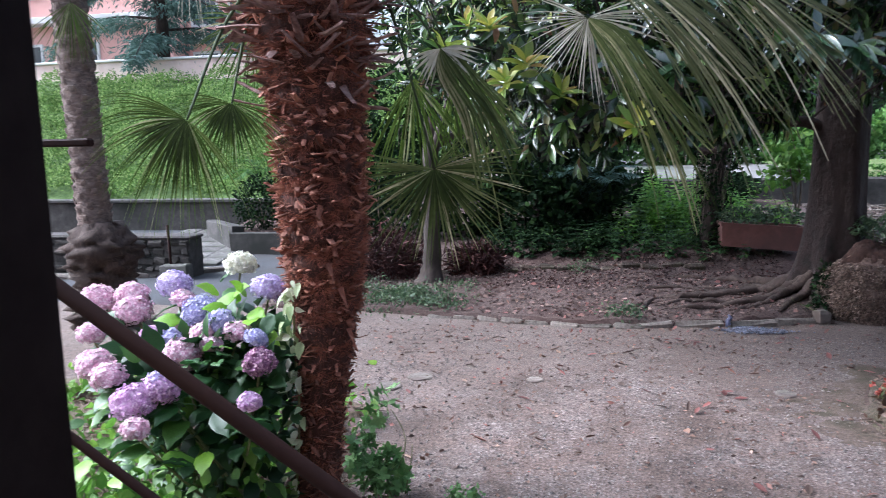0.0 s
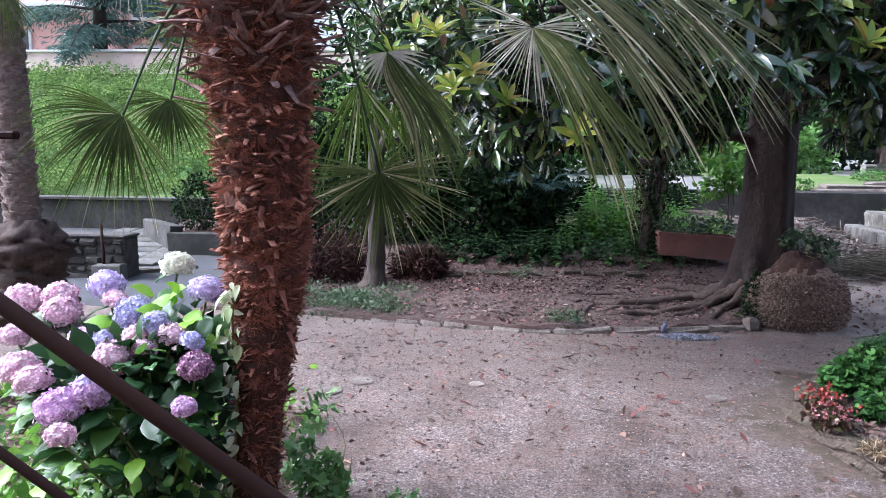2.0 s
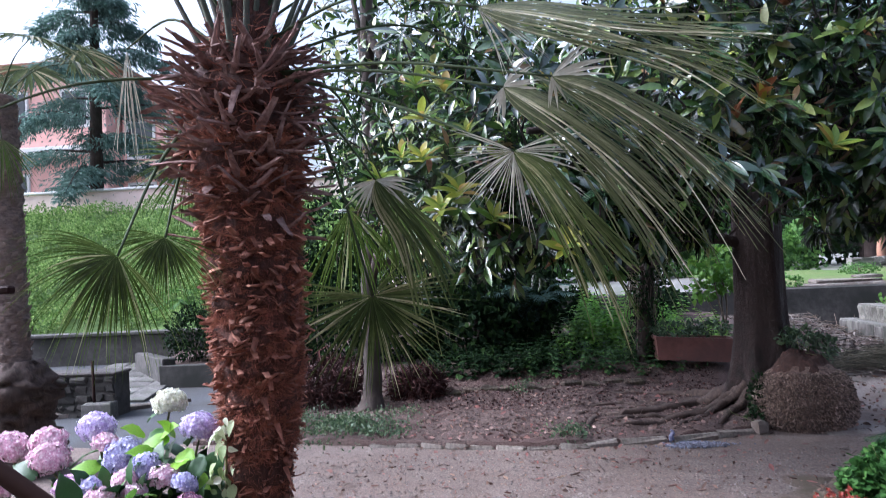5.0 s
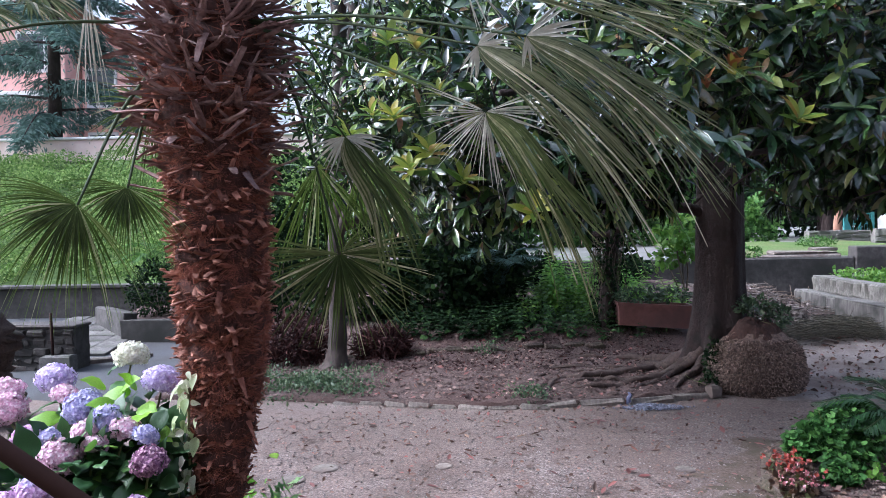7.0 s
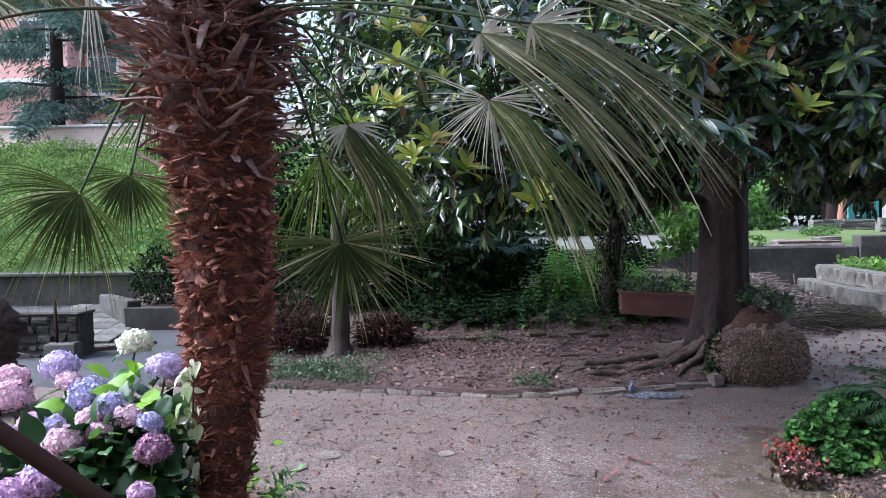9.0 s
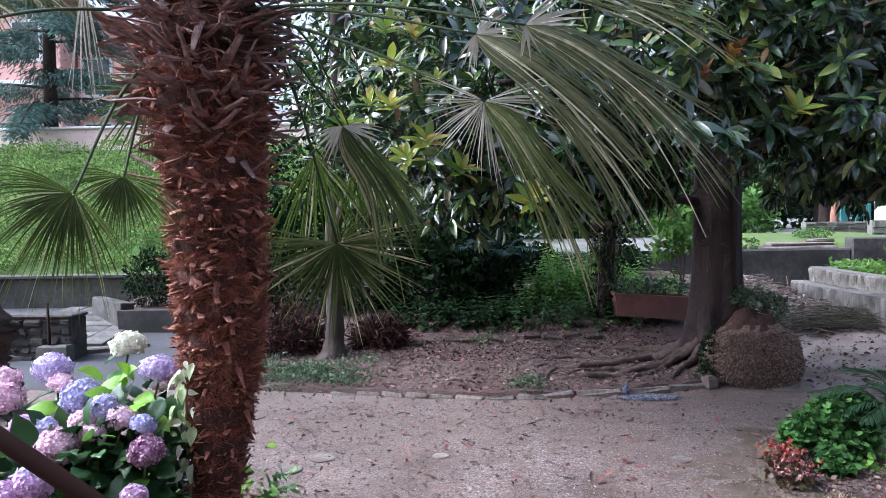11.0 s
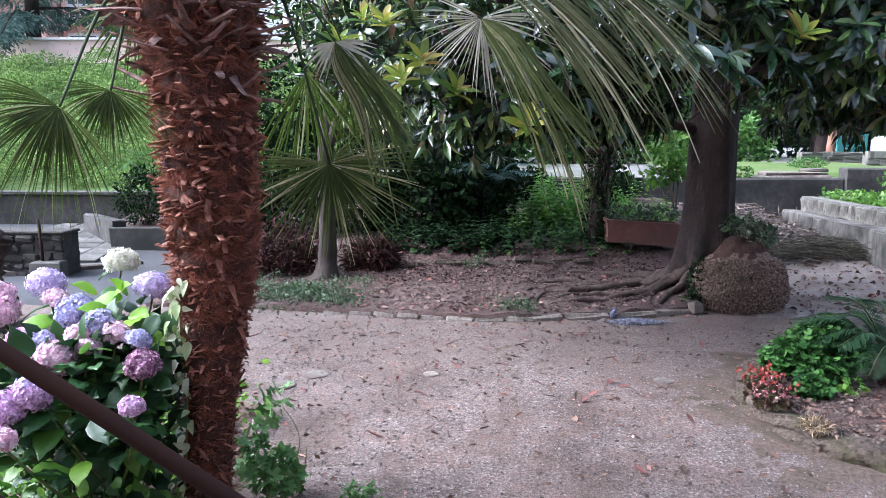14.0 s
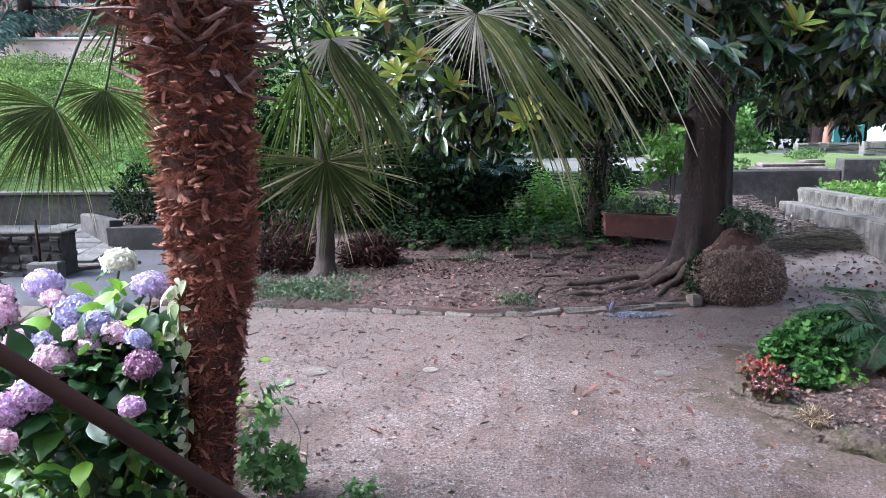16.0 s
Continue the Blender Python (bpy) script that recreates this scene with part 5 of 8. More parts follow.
for pts, r in BOUGHS:
    pts = [tuple(np.add(p, ((0.32, 0.93, 0), (0.2, 0.6, 0), (0.1, 0.2, 0))[k] if k < 3 else 0)) for k, p in enumerate(pts)]
    under(Builder().tube(curve_through(pts, 22), np.linspace(r, r * 0.3, 22), 10, rough=0.05).put("limb", M["bark"]), mag)

mrng = np.random.default_rng(21)


def low_edge(x):
    """Height under which the crown leaves the view to the garden free."""
    return interp([(-2.0, 1.95), (-1.2, 1.72), (0.4, 1.72), (1.4, 1.78), (1.9, 2.05), (2.6, 2.3), (3.1, 2.0), (4.2, 1.85), (7.0, 1.8)], x)


MASS = [((0.1, 6.3, 2.75), (1.5, 1.2, 1.2), 210), ((-0.5, 7.4, 3.4), (1.3, 1.4, 1.4), 120), ((1.5, 6.2, 3.2), (1.3, 1.4, 1.3), 210), ((3.6, 5.9, 3.0), (1.3, 1.2, 1.15), 210), ((4.9, 6.6, 3.2), (1.4, 1.4, 1.1), 80), ((2.4, 5.8, 3.7), (1.5, 1.2, 1.2), 200)]
MASS += [((1.2, 7.6, 4.5), (2.2, 1.6, 1.2), 150), ((3.6, 7.4, 4.6), (2.2, 1.6, 1.2), 90), ((5.6, 7.8, 4.2), (1.4, 1.4, 0.9), 26), ((0.9, 8.8, 2.9), (1.4, 1.0, 1.0), 110), ((4.4, 8.8, 3.5), (1.6, 1.2, 0.9), 24), ((3.9, 6.7, 2.6), (1.2, 1.2, 0.8), 190), ((0.8, 6.0, 2.4), (1.3, 1.0, 0.7), 230), ((5.4, 6.2, 3.0), (1.2, 1.0, 0.8), 50), ((3.0, 5.4, 3.3), (1.3, 0.9, 1.0), 150), ((1.9, 7.0, 2.25), (0.6, 0.5, 0.3), 60)]
tips, dirs = [], []
for c, r, n in MASS:
    d = random_dirs(n, mrng)
    rad = 0.45 + 0.6 * mrng.random(n) ** 0.7
    p = np.asarray(c) + d * np.asarray(r) * rad[:, None]
    keep = np.array([q[2] > low_edge(q[0]) + 0.1 * mrng.normal() for q in p])
    tips.append(p[keep])
    dirs.append(unit(d[keep] + np.array([0, 0, 0.25]) + 0.4 * mrng.normal(size=(keep.sum(), 3))))
tips, dirs = np.concatenate(tips), np.concatenate(dirs)
twigs = Builder()
org, along, nrm = [], [], []
for p, d in zip(tips, dirs):
    back = p - d * 0.22 + np.array([0, 0, -0.05])
    twigs.tube([back, (p + back) / 2 + mrng.normal(size=3) * 0.01, p], [0.008, 0.006, 0.005], 5, caps=False)
    u = unit(np.cross(d, [0.3, 0.2, 1.0]))
    w = np.cross(d, u)
    k = mrng.integers(8, 13)
    hangs = max(0.0, min(1.0, 1.1 - (p[2] - low_edge(p[0])) / 0.7))
    for j in range(k):
        a = j * 2.4 + mrng.normal() * 0.2
        s = j / k
        out = math.cos(a) * u + math.sin(a) * w
        al = unit(out * (0.55 + 0.6 * s) + d * (0.85 - 0.75 * s) + np.array([0, 0, -0.28 * s - 0.08 - 0.9 * hangs]))
        org.append(p - d * 0.12 * s)
        along.append(al)
        nrm.append(unit(d * 0.9 - al * 0.2 + np.array([0, 0, 0.35]) + mrng.normal(size=3) * 0.3))
org, along, nrm = np.array(org), np.array(along), np.array(nrm)
fr = frames_of(along, nrm)
size = 0.125 + 0.085 * mrng.random(len(org))
# the leaves of the low front of the crown are single pieces
near_part = np.nonzero((org[:, 1] < 5.35) & (org[:, 2] < 3.2))[0]
near_part = near_part[np.linspace(0, len(near_part) - 1, min(30, len(near_part))).astype(int)]
rest = np.setdiff1d(np.arange(len(org)), near_part)
under(twigs.put("twig_mass", M["bark"]), mag)["kind"] = "stuff"
crown = under(Builder().scatter(LEAF, fr[rest], org[rest], size[rest]).put("crown", M["magnolia"], label="dense glossy dark green foliage"), mag)
crown["kind"] = "stuff"
single = [Builder().scatter(leaf_shape(6, w, 0.3, c), np.eye(3)[None], np.zeros((1, 3)), np.ones(1)).mesh("leaf", M["magnolia_one"]) for w, c in ((0.145, 0.28), (0.16, 0.42), (0.135, 0.15))]
for i in near_part:
    piece(single[i % 3], "leaf", mag, matrix_of(fr[i], org[i], size[i]))
# young and rusty rosettes and flower buds that stand out
young = Builder().scatter(leaf_shape(6, 0.165, 0.35, 0.2), np.eye(3)[None], np.zeros((1, 3)), np.ones(1)).mesh("young_leaf", M["new_leaf"])
rusty = Builder().scatter(leaf_shape(6, 0.22, 0.3, 0.2), np.eye(3)[None], np.zeros((1, 3)), np.ones(1)).mesh("rusty_leaf", M["rusty_leaf"])
bb = Builder().tube([(0, 0, s) for s in np.linspace(0, 0.11, 9)], [0.008, 0.02, 0.026, 0.027, 0.025, 0.02, 0.014, 0.008, 0.002], 10).mesh("bud", M["bud"])


def rosette(me, at, axis, count, length, openness, droop=0.0):
    axis = unit(axis)
    u = unit(np.cross(axis, [0.2, 1, 0.1]))
    w = np.cross(axis, u)
    for j in range(count):
        a = j * 2.4
        o = math.cos(a) * u + math.sin(a) * w
        al = unit(axis + o * openness * (0.5 + j / count) * mrng.uniform(0.75, 1.25) + np.array([0, 0, -droop * (0.3 + j / count)]))
        piece(me, me.name.split(".")[0], mag, matrix_of(frames_of(al[None], (axis - o * 0.3 + mrng.normal(size=3) * 0.18)[None])[0], np.asarray(at) - axis * 0.05 * j / count, length * (0.7 + 0.5 * mrng.random())))


YOUNG = [((-0.23, 5.1, 3.2), (0, -0.5, 1)), ((-0.42, 5.1, 2.69), (0, -0.4, 1)), ((-0.41, 5.1, 3.0), (-0.3, -0.4, 1)), ((-0.15, 5.1, 2.42), (0.1, -0.6, 0.9)), ((2.02, 4.9, 2.9), (0.4, -0.4, 1)), ((2.43, 4.8, 2.55), (0.1, -0.7, 0.8)), ((1.69, 4.9, 3.18), (0, -0.5, 1))]
YOUNG += [((-0.45, 5.1, 3.25), (0.2, -0.5, 1)), ((-0.07, 5.1, 2.86), (-0.2, -0.5, 1)), ((-0.75, 5.1, 2.55), (0.3, -0.4, 1)), ((-0.3, 5.15, 2.3), (-0.2, -0.6, 0.8)), ((0.1, 5.1, 2.2), (0.3, -0.6, 0.8)), ((0.55, 5.0, 3.15), (0.1, -0.5, 1)), ((-0.6, 5.3, 2.75), (-0.2, -0.4, 1)), ((0.6, 4.95, 1.95), (0.1, -0.7, 0.6))]
for at, ax in YOUNG:
    rosette(young, at, ax, 12, 0.18, 1.35, 0.1)
for at, ax in (((1.83, 4.9, 2.83), (-0.4, -0.5, 0.8)), ((2.0, 4.88, 2.96), (0.3, -0.4, 1)), ((2.74, 4.9, 3.27), (0, -0.4, 1)), ((2.25, 5.0, 3.63), (0, -0.4, 1)), ((3.14, 5.0, 3.67), (0.2, -0.4, 1))):
    rosette(rusty, at, ax, 8, 0.15, 0.7)
# whorls of long leaves at the ends of the front twigs
for i in range(64):
    at = np.array([mrng.uniform(1.55, 4.4) if i < 46 else mrng.uniform(-0.7, 1.3), 4.98 + mrng.normal() * 0.1, mrng.uniform(2.15, 3.7)])
    ax = unit(np.array([mrng.normal() * 0.35, -0.7, 0.55 + mrng.normal() * 0.2]))
    if at[2] < low_edge(at[0]) + 0.15:
        continue
    rosette(single[i % 3], at, ax, int(mrng.integers(7, 12)), mrng.uniform(0.18, 0.25), mrng.uniform(1.3, 2.4), mrng.uniform(0.5, 1.6))
    under(Builder().tube([at - ax * 0.02, at - ax * 0.25 + (0, 0.02, -0.03), at - ax * 0.6 + (0, 0.1, -0.02)], [0.005, 0.007, 0.01], 6).put("twig", M["bark"]), mag)
for at in ((1.63, 4.9, 2.39), (2.49, 4.9, 3.32)):
    piece(bb, "bud", mag, pose(*at, 8, 5, 0))
    rosette(single[0], np.asarray(at) - (0, 0, 0.02), (0.05, -0.3, 1), 7, 0.17, 1.1)

# ---- trees and shrubs behind ----
vrng = np.random.default_rng(33)


def leaf_tree(name, label, base, trunk, blobs, leaf, mat, bark, r0, r1, limbs=6, template=SMALL, flare=0.0):
    t = thing(name, base, label, "tree")
    line = curve_through(trunk, 30)
    rad = np.linspace(r0, r1, 30) + flare * np.exp(-np.linspace(0, 12, 30))
    under(Builder().tube(line, rad, 14, rough=0.05).put("trunk", bark), t)
    for i in range(limbs):
        c = np.asarray(blobs[i % len(blobs)][0])
        s = line[15 + (i * 5) % 14]
        m = (s + c) / 2 + vrng.normal(size=3) * 0.15
        under(Builder().tube(curve_through([s, m, c], 12), np.linspace(r1 * 0.8, r1 * 0.25, 12), 7, rough=0.05).put("limb", bark), t)
    ob = under(foliage("crown", blobs, leaf, mat, vrng, template, shell=0.3).put("crown", mat), t)
    ob["kind"] = "stuff"
    return t


leaf_tree("magnolia_tree", "slim grey-trunked evergreen tree at the bed's edge", (-1.6, 8.7, 0.1), [(-1.6, 8.7, 0.05), (-1.56, 8.72, 0.5), (-1.57, 8.75, 1.6), (-1.5, 8.8, 3.2), (-1.45, 8.9, 6.5)], [((-0.9, 8.6, 3.6), (1.0, 1.0, 0.9), 700), ((-1.2, 9.0, 5.2), (1.2, 1.2, 1.1), 700), ((0.0, 9.2, 4.6), (1.2, 1.0, 1.2), 700), ((-0.6, 9.6, 2.6), (0.9, 0.8, 0.8), 600), ((-1.9, 9.4, 6.6), (1.2, 1.2, 0.9), 400)], 0.15, M["magnolia"], M["slim_bark"], 0.115, 0.09, 6, LEAF, 0.13)


# added tree, mostly hidden; its crown is there to block sky over the bank
leaf_tree("evergreen_tree", "dark evergreen tree added to shade the bank", (-0.3, 12.4, 0.6), [(-0.3, 12.4, 0.4), (-0.2, 12.4, 2.0), (-0.3, 12.5, 6.0)], [((-1.2, 12.0, 3.6), (1.5, 1.2, 1.1), 1300), ((-0.2, 11.8, 3.9), (1.3, 1.3, 1.2), 1300), ((-0.3, 12.2, 5.8), (2.0, 1.5, 1.4), 1600), ((-2.4, 12.6, 5.0), (1.2, 1.2, 1.2), 500), ((-0.6, 10.6, 3.7), (1.7, 1.1, 0.7), 1700), ((-1.8, 11.2, 4.0), (1.2, 1.0, 0.8), 900)], 0.19, M["magnolia"], M["bark"], 0.16, 0.08, 8, LEAF)
for k, (tx, ty, hh) in enumerate(((5.2, 27.0, 7.0), (8.4, 28.5, 8.0), (13.9, 26.5, 9.0), (15.5, 30.0, 9.0), (1.5, 26.0, 7.5), (-2.2, 24.0, 8.0))):
    leaf_tree("broadleaf_tree", "leafy green tree beyond the upper yard", (tx, ty, 1.2), [(tx, ty, 1.1), (tx + 0.1, ty, hh * 0.5), (tx, ty, hh)], [((tx - 1.2, ty, hh * 0.55), (1.7, 1.4, 1.5), 420), ((tx + 1.2, ty - 0.3, hh * 0.5), (1.7, 1.4, 1.4), 420), ((tx, ty, hh * 0.85), (2.0, 1.6, 1.6), 420)], 0.3, (M["shrub_dark"], M["shrub"])[k % 2], M["bark"], 0.2, 0.08, 4)


def shrub(name, label, base, blobs, leaf, mat, template=SMALL, stems=7, category="shrub", shell=0.45, girth=None):
    s = thing(name, base, label, category)
    girth = girth or (1.0 if category in ("shrub", "tree") else 0.2)
    for i in range(stems):
        c = np.asarray(blobs[i % len(blobs)][0], float) + vrng.normal(size=3) * 0.1
        b0 = np.asarray(base, float) + np.array([vrng.normal() * 0.05, vrng.normal() * 0.05, 0])
        under(Builder().tube(curve_through([b0, (b0 + c) / 2 + vrng.normal(size=3) * 0.06, c], 9), np.linspace(0.02, 0.006, 9) * girth, 6).put("stem", M["twig"] if girth > 0.5 else M["stem"]), s)
    ob = under(foliage("foliage", blobs, leaf, mat, vrng, template, shell=shell).put("foliage", mat), s)
    ob["kind"] = "stuff"
    return s


def H(x, y):
    return bed_height(x, y)


# bushes under the trees: their shade is in the leaf colour
shrub("shrub", "evergreen shrub, its deep shade put into the leaf colour", (-0.4, 10.9, H(-0.4, 10.9)), [((-0.4, 10.9, 0.95), (0.9, 0.5, 0.7), 1500), ((-1.3, 11.1, 1.2), (0.8, 0.6, 0.9), 1200)], 0.1, M["shrub_dark"], OVATE)
shrub("shrub", "laurel bush under the magnolia, leaf colour darkened for shade", (0.5, 11.3, H(0.5, 11.3)), [((0.45, 11.3, 1.0), (0.7, 0.5, 0.6), 1300)], 0.11, M["shrub_dark"], OVATE)
shrub("shrub", "evergreen bush before the terrace wall, leaf colour darkened for shade", (0.1, 12.4, H(0.1, 12.4)), [((-0.3, 12.4, 1.5), (0.7, 0.4, 0.6), 1000), ((0.7, 12.4, 1.4), (0.5, 0.4, 0.5), 700)], 0.11, M["shrub_dark"], OVATE)
shrub("shrub", "dense bushes added along the foot of the terrace, darkened for shade", (1.3, 14.0, H(1.3, 14.0)), [((0.7, 14.0, 1.3), (0.6, 0.4, 0.5), 800), ((1.6, 14.2, 1.05), (0.5, 0.4, 0.3), 500), ((3.4, 14.2, 1.0), (0.5, 0.4, 0.25), 500)], 0.11, M["shrub_dark"], OVATE)
shrub("young_tree", "slender young tree with light green leaves", (3.7, 11.2, H(3.7, 11.2)), [((3.5, 11.2, 1.8), (0.34, 0.35, 0.34), 190), ((3.78, 11.2, 1.5), (0.28, 0.3, 0.3), 150), ((3.4, 11.2, 1.35), (0.25, 0.3, 0.2), 90)], 0.11, M["shrub_bright"], OVATE, 4, "tree", 0.15)


def leafy_stem(b, at, height, leaf, rng):
    """An upright herb: pairs of leaves up a stem, the lower ones larger and hanging."""
    at = np.asarray(at, float)
    lean = rng.normal(size=2) * 0.14 * height
    k = max(3, int(height / 0.06))
    org, al, nr, sz = [], [], [], []
    for i in range(k):
        s = (i + 1) / k
        p = at + np.array([lean[0] * s * s, lean[1] * s * s, height * s])
        for j in range(3):
            a = i * 1.1 + j * 2.09 + rng.normal() * 0.3
            o = np.array([math.cos(a), math.sin(a), 0])
            org.append(p)
            al.append(o + (0, 0, 0.5 * s - 0.35))
            nr.append(o * 0.25 + rng.normal(size=3) * 0.25 + (0, 0, 1))
            sz.append(leaf * (1.15 - 0.6 * s) * rng.uniform(0.7, 1.2))
    b.scatter(OVATE, frames_of(np.array(al), np.array(nr)), np.array(org), np.array(sz))


# light and shade on the bank come from the leaf tones here
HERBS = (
    ("tall herbs on the bank, sunlight put into their leaf colour", "herb_lit", ((1.3, 3.1), (11.0, 13.0)), 130, (0.4, 0.85), 0.12),
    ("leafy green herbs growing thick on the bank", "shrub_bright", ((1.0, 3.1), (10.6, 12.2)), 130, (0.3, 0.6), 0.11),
    ("low herbs on the bank, shade put into their leaf colour", "herb_dark", ((0.5, 2.6), (9.7, 11.0)), 190, (0.12, 0.36), 0.085),
    ("low growth added where shade is deepest, its leaves near black", "shrub_dark", ((-1.0, 0.9), (9.7, 10.8)), 190, (0.12, 0.4), 0.1),
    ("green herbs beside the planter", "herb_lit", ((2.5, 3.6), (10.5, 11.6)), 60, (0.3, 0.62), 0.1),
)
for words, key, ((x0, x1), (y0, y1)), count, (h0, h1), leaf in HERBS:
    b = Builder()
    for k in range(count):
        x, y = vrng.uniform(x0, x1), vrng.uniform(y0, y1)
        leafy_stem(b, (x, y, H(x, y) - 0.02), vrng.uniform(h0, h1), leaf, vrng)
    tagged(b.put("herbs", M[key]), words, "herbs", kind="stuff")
ivt = thing("ivied_trunk", (2.25, 10.2, H(2.25, 10.2)), "dark tree trunk wrapped in dry climbing ivy", "tree")
under(Builder().tube(curve_through([(2.2, 10.2, 0.25), (2.22, 10.2, 1.0), (2.3, 10.15, 1.9), (2.2, 10.1, 3.2)], 20), np.linspace(0.13, 0.08, 20), 12, rough=0.1).put("trunk", M["bark"]), ivt)
ob = under(foliage("ivy_leaves", [((2.2, 10.2, 0.7), (0.24, 0.24, 0.5), 500), ((2.28, 10.15, 1.5), (0.3, 0.28, 0.6), 800), ((2.2, 10.1, 2.2), (0.5, 0.35, 0.4), 500)], 0.06, M["shrub_dark"], vrng).put("ivy", M["shrub_dark"]), ivt)
ob["kind"] = "stuff"
ob = Builder()
for i in range(60):
    a, x, y = vrng.uniform(0, 6.28), 2.22, 10.2
    p0 = np.array([x + 0.17 * math.cos(a), y + 0.17 * math.sin(a), vrng.uniform(1.4, 2.4)])
    ob.tube(curve_through([p0, p0 + (vrng.normal() * 0.08, vrng.normal() * 0.08, -0.4), p0 + (vrng.normal() * 0.12, vrng.normal() * 0.1, -0.9)], 6), 0.005, 4, caps=False)
under(ob.put("hanging_growth", M["twig"]), ivt)["kind"] = "stuff"

# low growth over the bank, too many leaves to count
b = Builder()
n = 5000
x = vrng.uniform(-1.4, 3.4, n)
y = 9.75 + vrng.random(n) ** 0.8 * 4.5
keep = (np.sin(x * 3.1 + y * 2) + vrng.normal(size=n) * 0.8 > -0.5)
x, y = x[keep], y[keep]
p = np.stack([x, y, [H(a, c) for a, c in zip(x, y)]], -1)
p[:, 2] += vrng.random(len(p)) ** 1.5 * 0.2
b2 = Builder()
# left leaves take the near-black tone in place of real shade
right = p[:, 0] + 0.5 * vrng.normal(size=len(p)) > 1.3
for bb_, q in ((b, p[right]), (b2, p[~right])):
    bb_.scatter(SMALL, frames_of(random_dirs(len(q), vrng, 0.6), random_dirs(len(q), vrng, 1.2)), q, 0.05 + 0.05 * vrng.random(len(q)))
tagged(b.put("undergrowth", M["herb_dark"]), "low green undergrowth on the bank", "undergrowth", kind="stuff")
tagged(b2.put("undergrowth", M["shrub_dark"]), "undergrowth on the shady bank, shade put into its leaf colour", "undergrowth", kind="stuff")

# feather-leaved palm fronds among the shrubs


def pinnate(parent, root, tip, arch, length, n, mat, seed, width=0.09):
    rng = np.random.default_rng(seed)
    root, tip = np.asarray(root, float), np.asarray(tip, float)
    line = curve_through([root, (root + tip) / 2 + (0, 0, arch), tip], 22)
    rach = under(Builder().tube(line, np.linspace(0.009, 0.003, 22), 5).put("frond", M["petiole"]), parent)
    t = np.linspace(0.12, 1.0, n)
    pos = np.stack([np.interp(t * 21, np.arange(22), line[:, c]) for c in range(3)], -1)
    tang = unit(np.gradient(pos, axis=0))
    b = Builder()
    for sgn in (-1, 1):
        side = unit(np.cross(tang, [0, 0, 1.0])) * sgn
        al = unit(side + tang * 0.7 + np.array([0, 0, 0.15]) + rng.normal(size=pos.shape) * 0.06)
        ln = length * (np.sin(np.pi * (0.12 + 0.8 * t)) * 0.9 + 0.15)
        b.scatter(NARROW, frames_of(al, np.tile([0, 0, 1.0], (n, 1))), pos, np.stack([ln * width * 12, ln, ln], -1))
    ob = b.put("pinnate_blade", mat)
    ob["kind"] = "stuff"
    ob.parent = rach
    return rach


cyc = thing("feather_palm", (0.55, 11.25, H(0.55, 11.25)), "grey-green feather palm among dark shrubs", "palm")
for i in range(7):
    a = -2.6 + 0.75 * i
    pinnate(cyc, (0.55, 11.25, 0.75), (0.55 + 0.75 * math.cos(a), 11.0 + 0.45 * math.sin(a), 1.42 + 0.12 * math.sin(i * 2)), 0.3, 0.3, 34, M["cedar"], 80 + i, 0.05)
cyc = thing("feather_palm", (-5.3, 12.2, 0.5), "small feather palm on the bank by the lane", "palm")
for i in range(9):
    a = 0.7 * i
    pinnate(cyc, (-5.3, 12.2, 0.8), (-5.3 + 0.9 * math.cos(a), 12.2 + 0.6 * math.sin(a), 1.5 + 0.2 * math.sin(i * 2)), 0.4, 0.3, 30, M["shrub"], 90 + i, 0.05)
shrub("shrub", "rounded dark green bush above the low wall", (-5.3, 11.75, 0.42), [((-5.3, 11.75, 0.92), (0.52, 0.4, 0.5), 2000), ((-4.45, 11.35, 0.55), (0.26, 0.24, 0.24), 600)], 0.06, M["shrub_dark"])
shrub("shrub", "leafy shrub by the low wall", (-3.4, 11.4, 0.45), [((-3.4, 11.4, 1.0), (0.6, 0.5, 0.6), 1300), ((-2.7, 11.6, 1.3), (0.6, 0.5, 0.9), 1200)], 0.08, M["shrub_dark"])
shrub("shrub", "tall dark shrub behind the brush pile", (-2.6, 10.8, 0.2), [((-2.9, 11.0, 1.3), (0.6, 0.5, 1.0), 1500), ((-2.0, 10.8, 1.3), (0.6, 0.5, 0.9), 1300), ((-2.5, 11.0, 2.5), (0.8, 0.5, 0.8), 1500)], 0.09, M["shrub_dark"])

# the hedge over the slope
b = Builder()
n = 90000
x = vrng.uniform(-15.5, -2.6, n)
y = vrng.uniform(13.4, 19.2, n)
z = 0.8 + 3.35 * np.clip((y - 13.2) / 6.3, 0, 1) + np.array([0.3 * noise.noise(Vector((a * 0.9, c * 0.9, 0))) + 0.24 * noise.noise(Vector((a * 2.7, c * 2.7, 4))) + 0.14 * noise.noise(Vector((a * 7, c * 7, 9))) for a, c in zip(x, y)]) + 0.15 + 0.25 * vrng.random(n)
p = np.stack([x, y, z], -1)
b.scatter(SMALL, frames_of(random_dirs(n, vrng, 0.4), random_dirs(n, vrng, 1.0) + np.array([0, -0.5, 0])), p, 0.04 + 0.05 * vrng.random(n))
tagged(b.put("hedge", M["hedge"]), "thick light green hedge covering the slope", "hedge", kind="stuff")

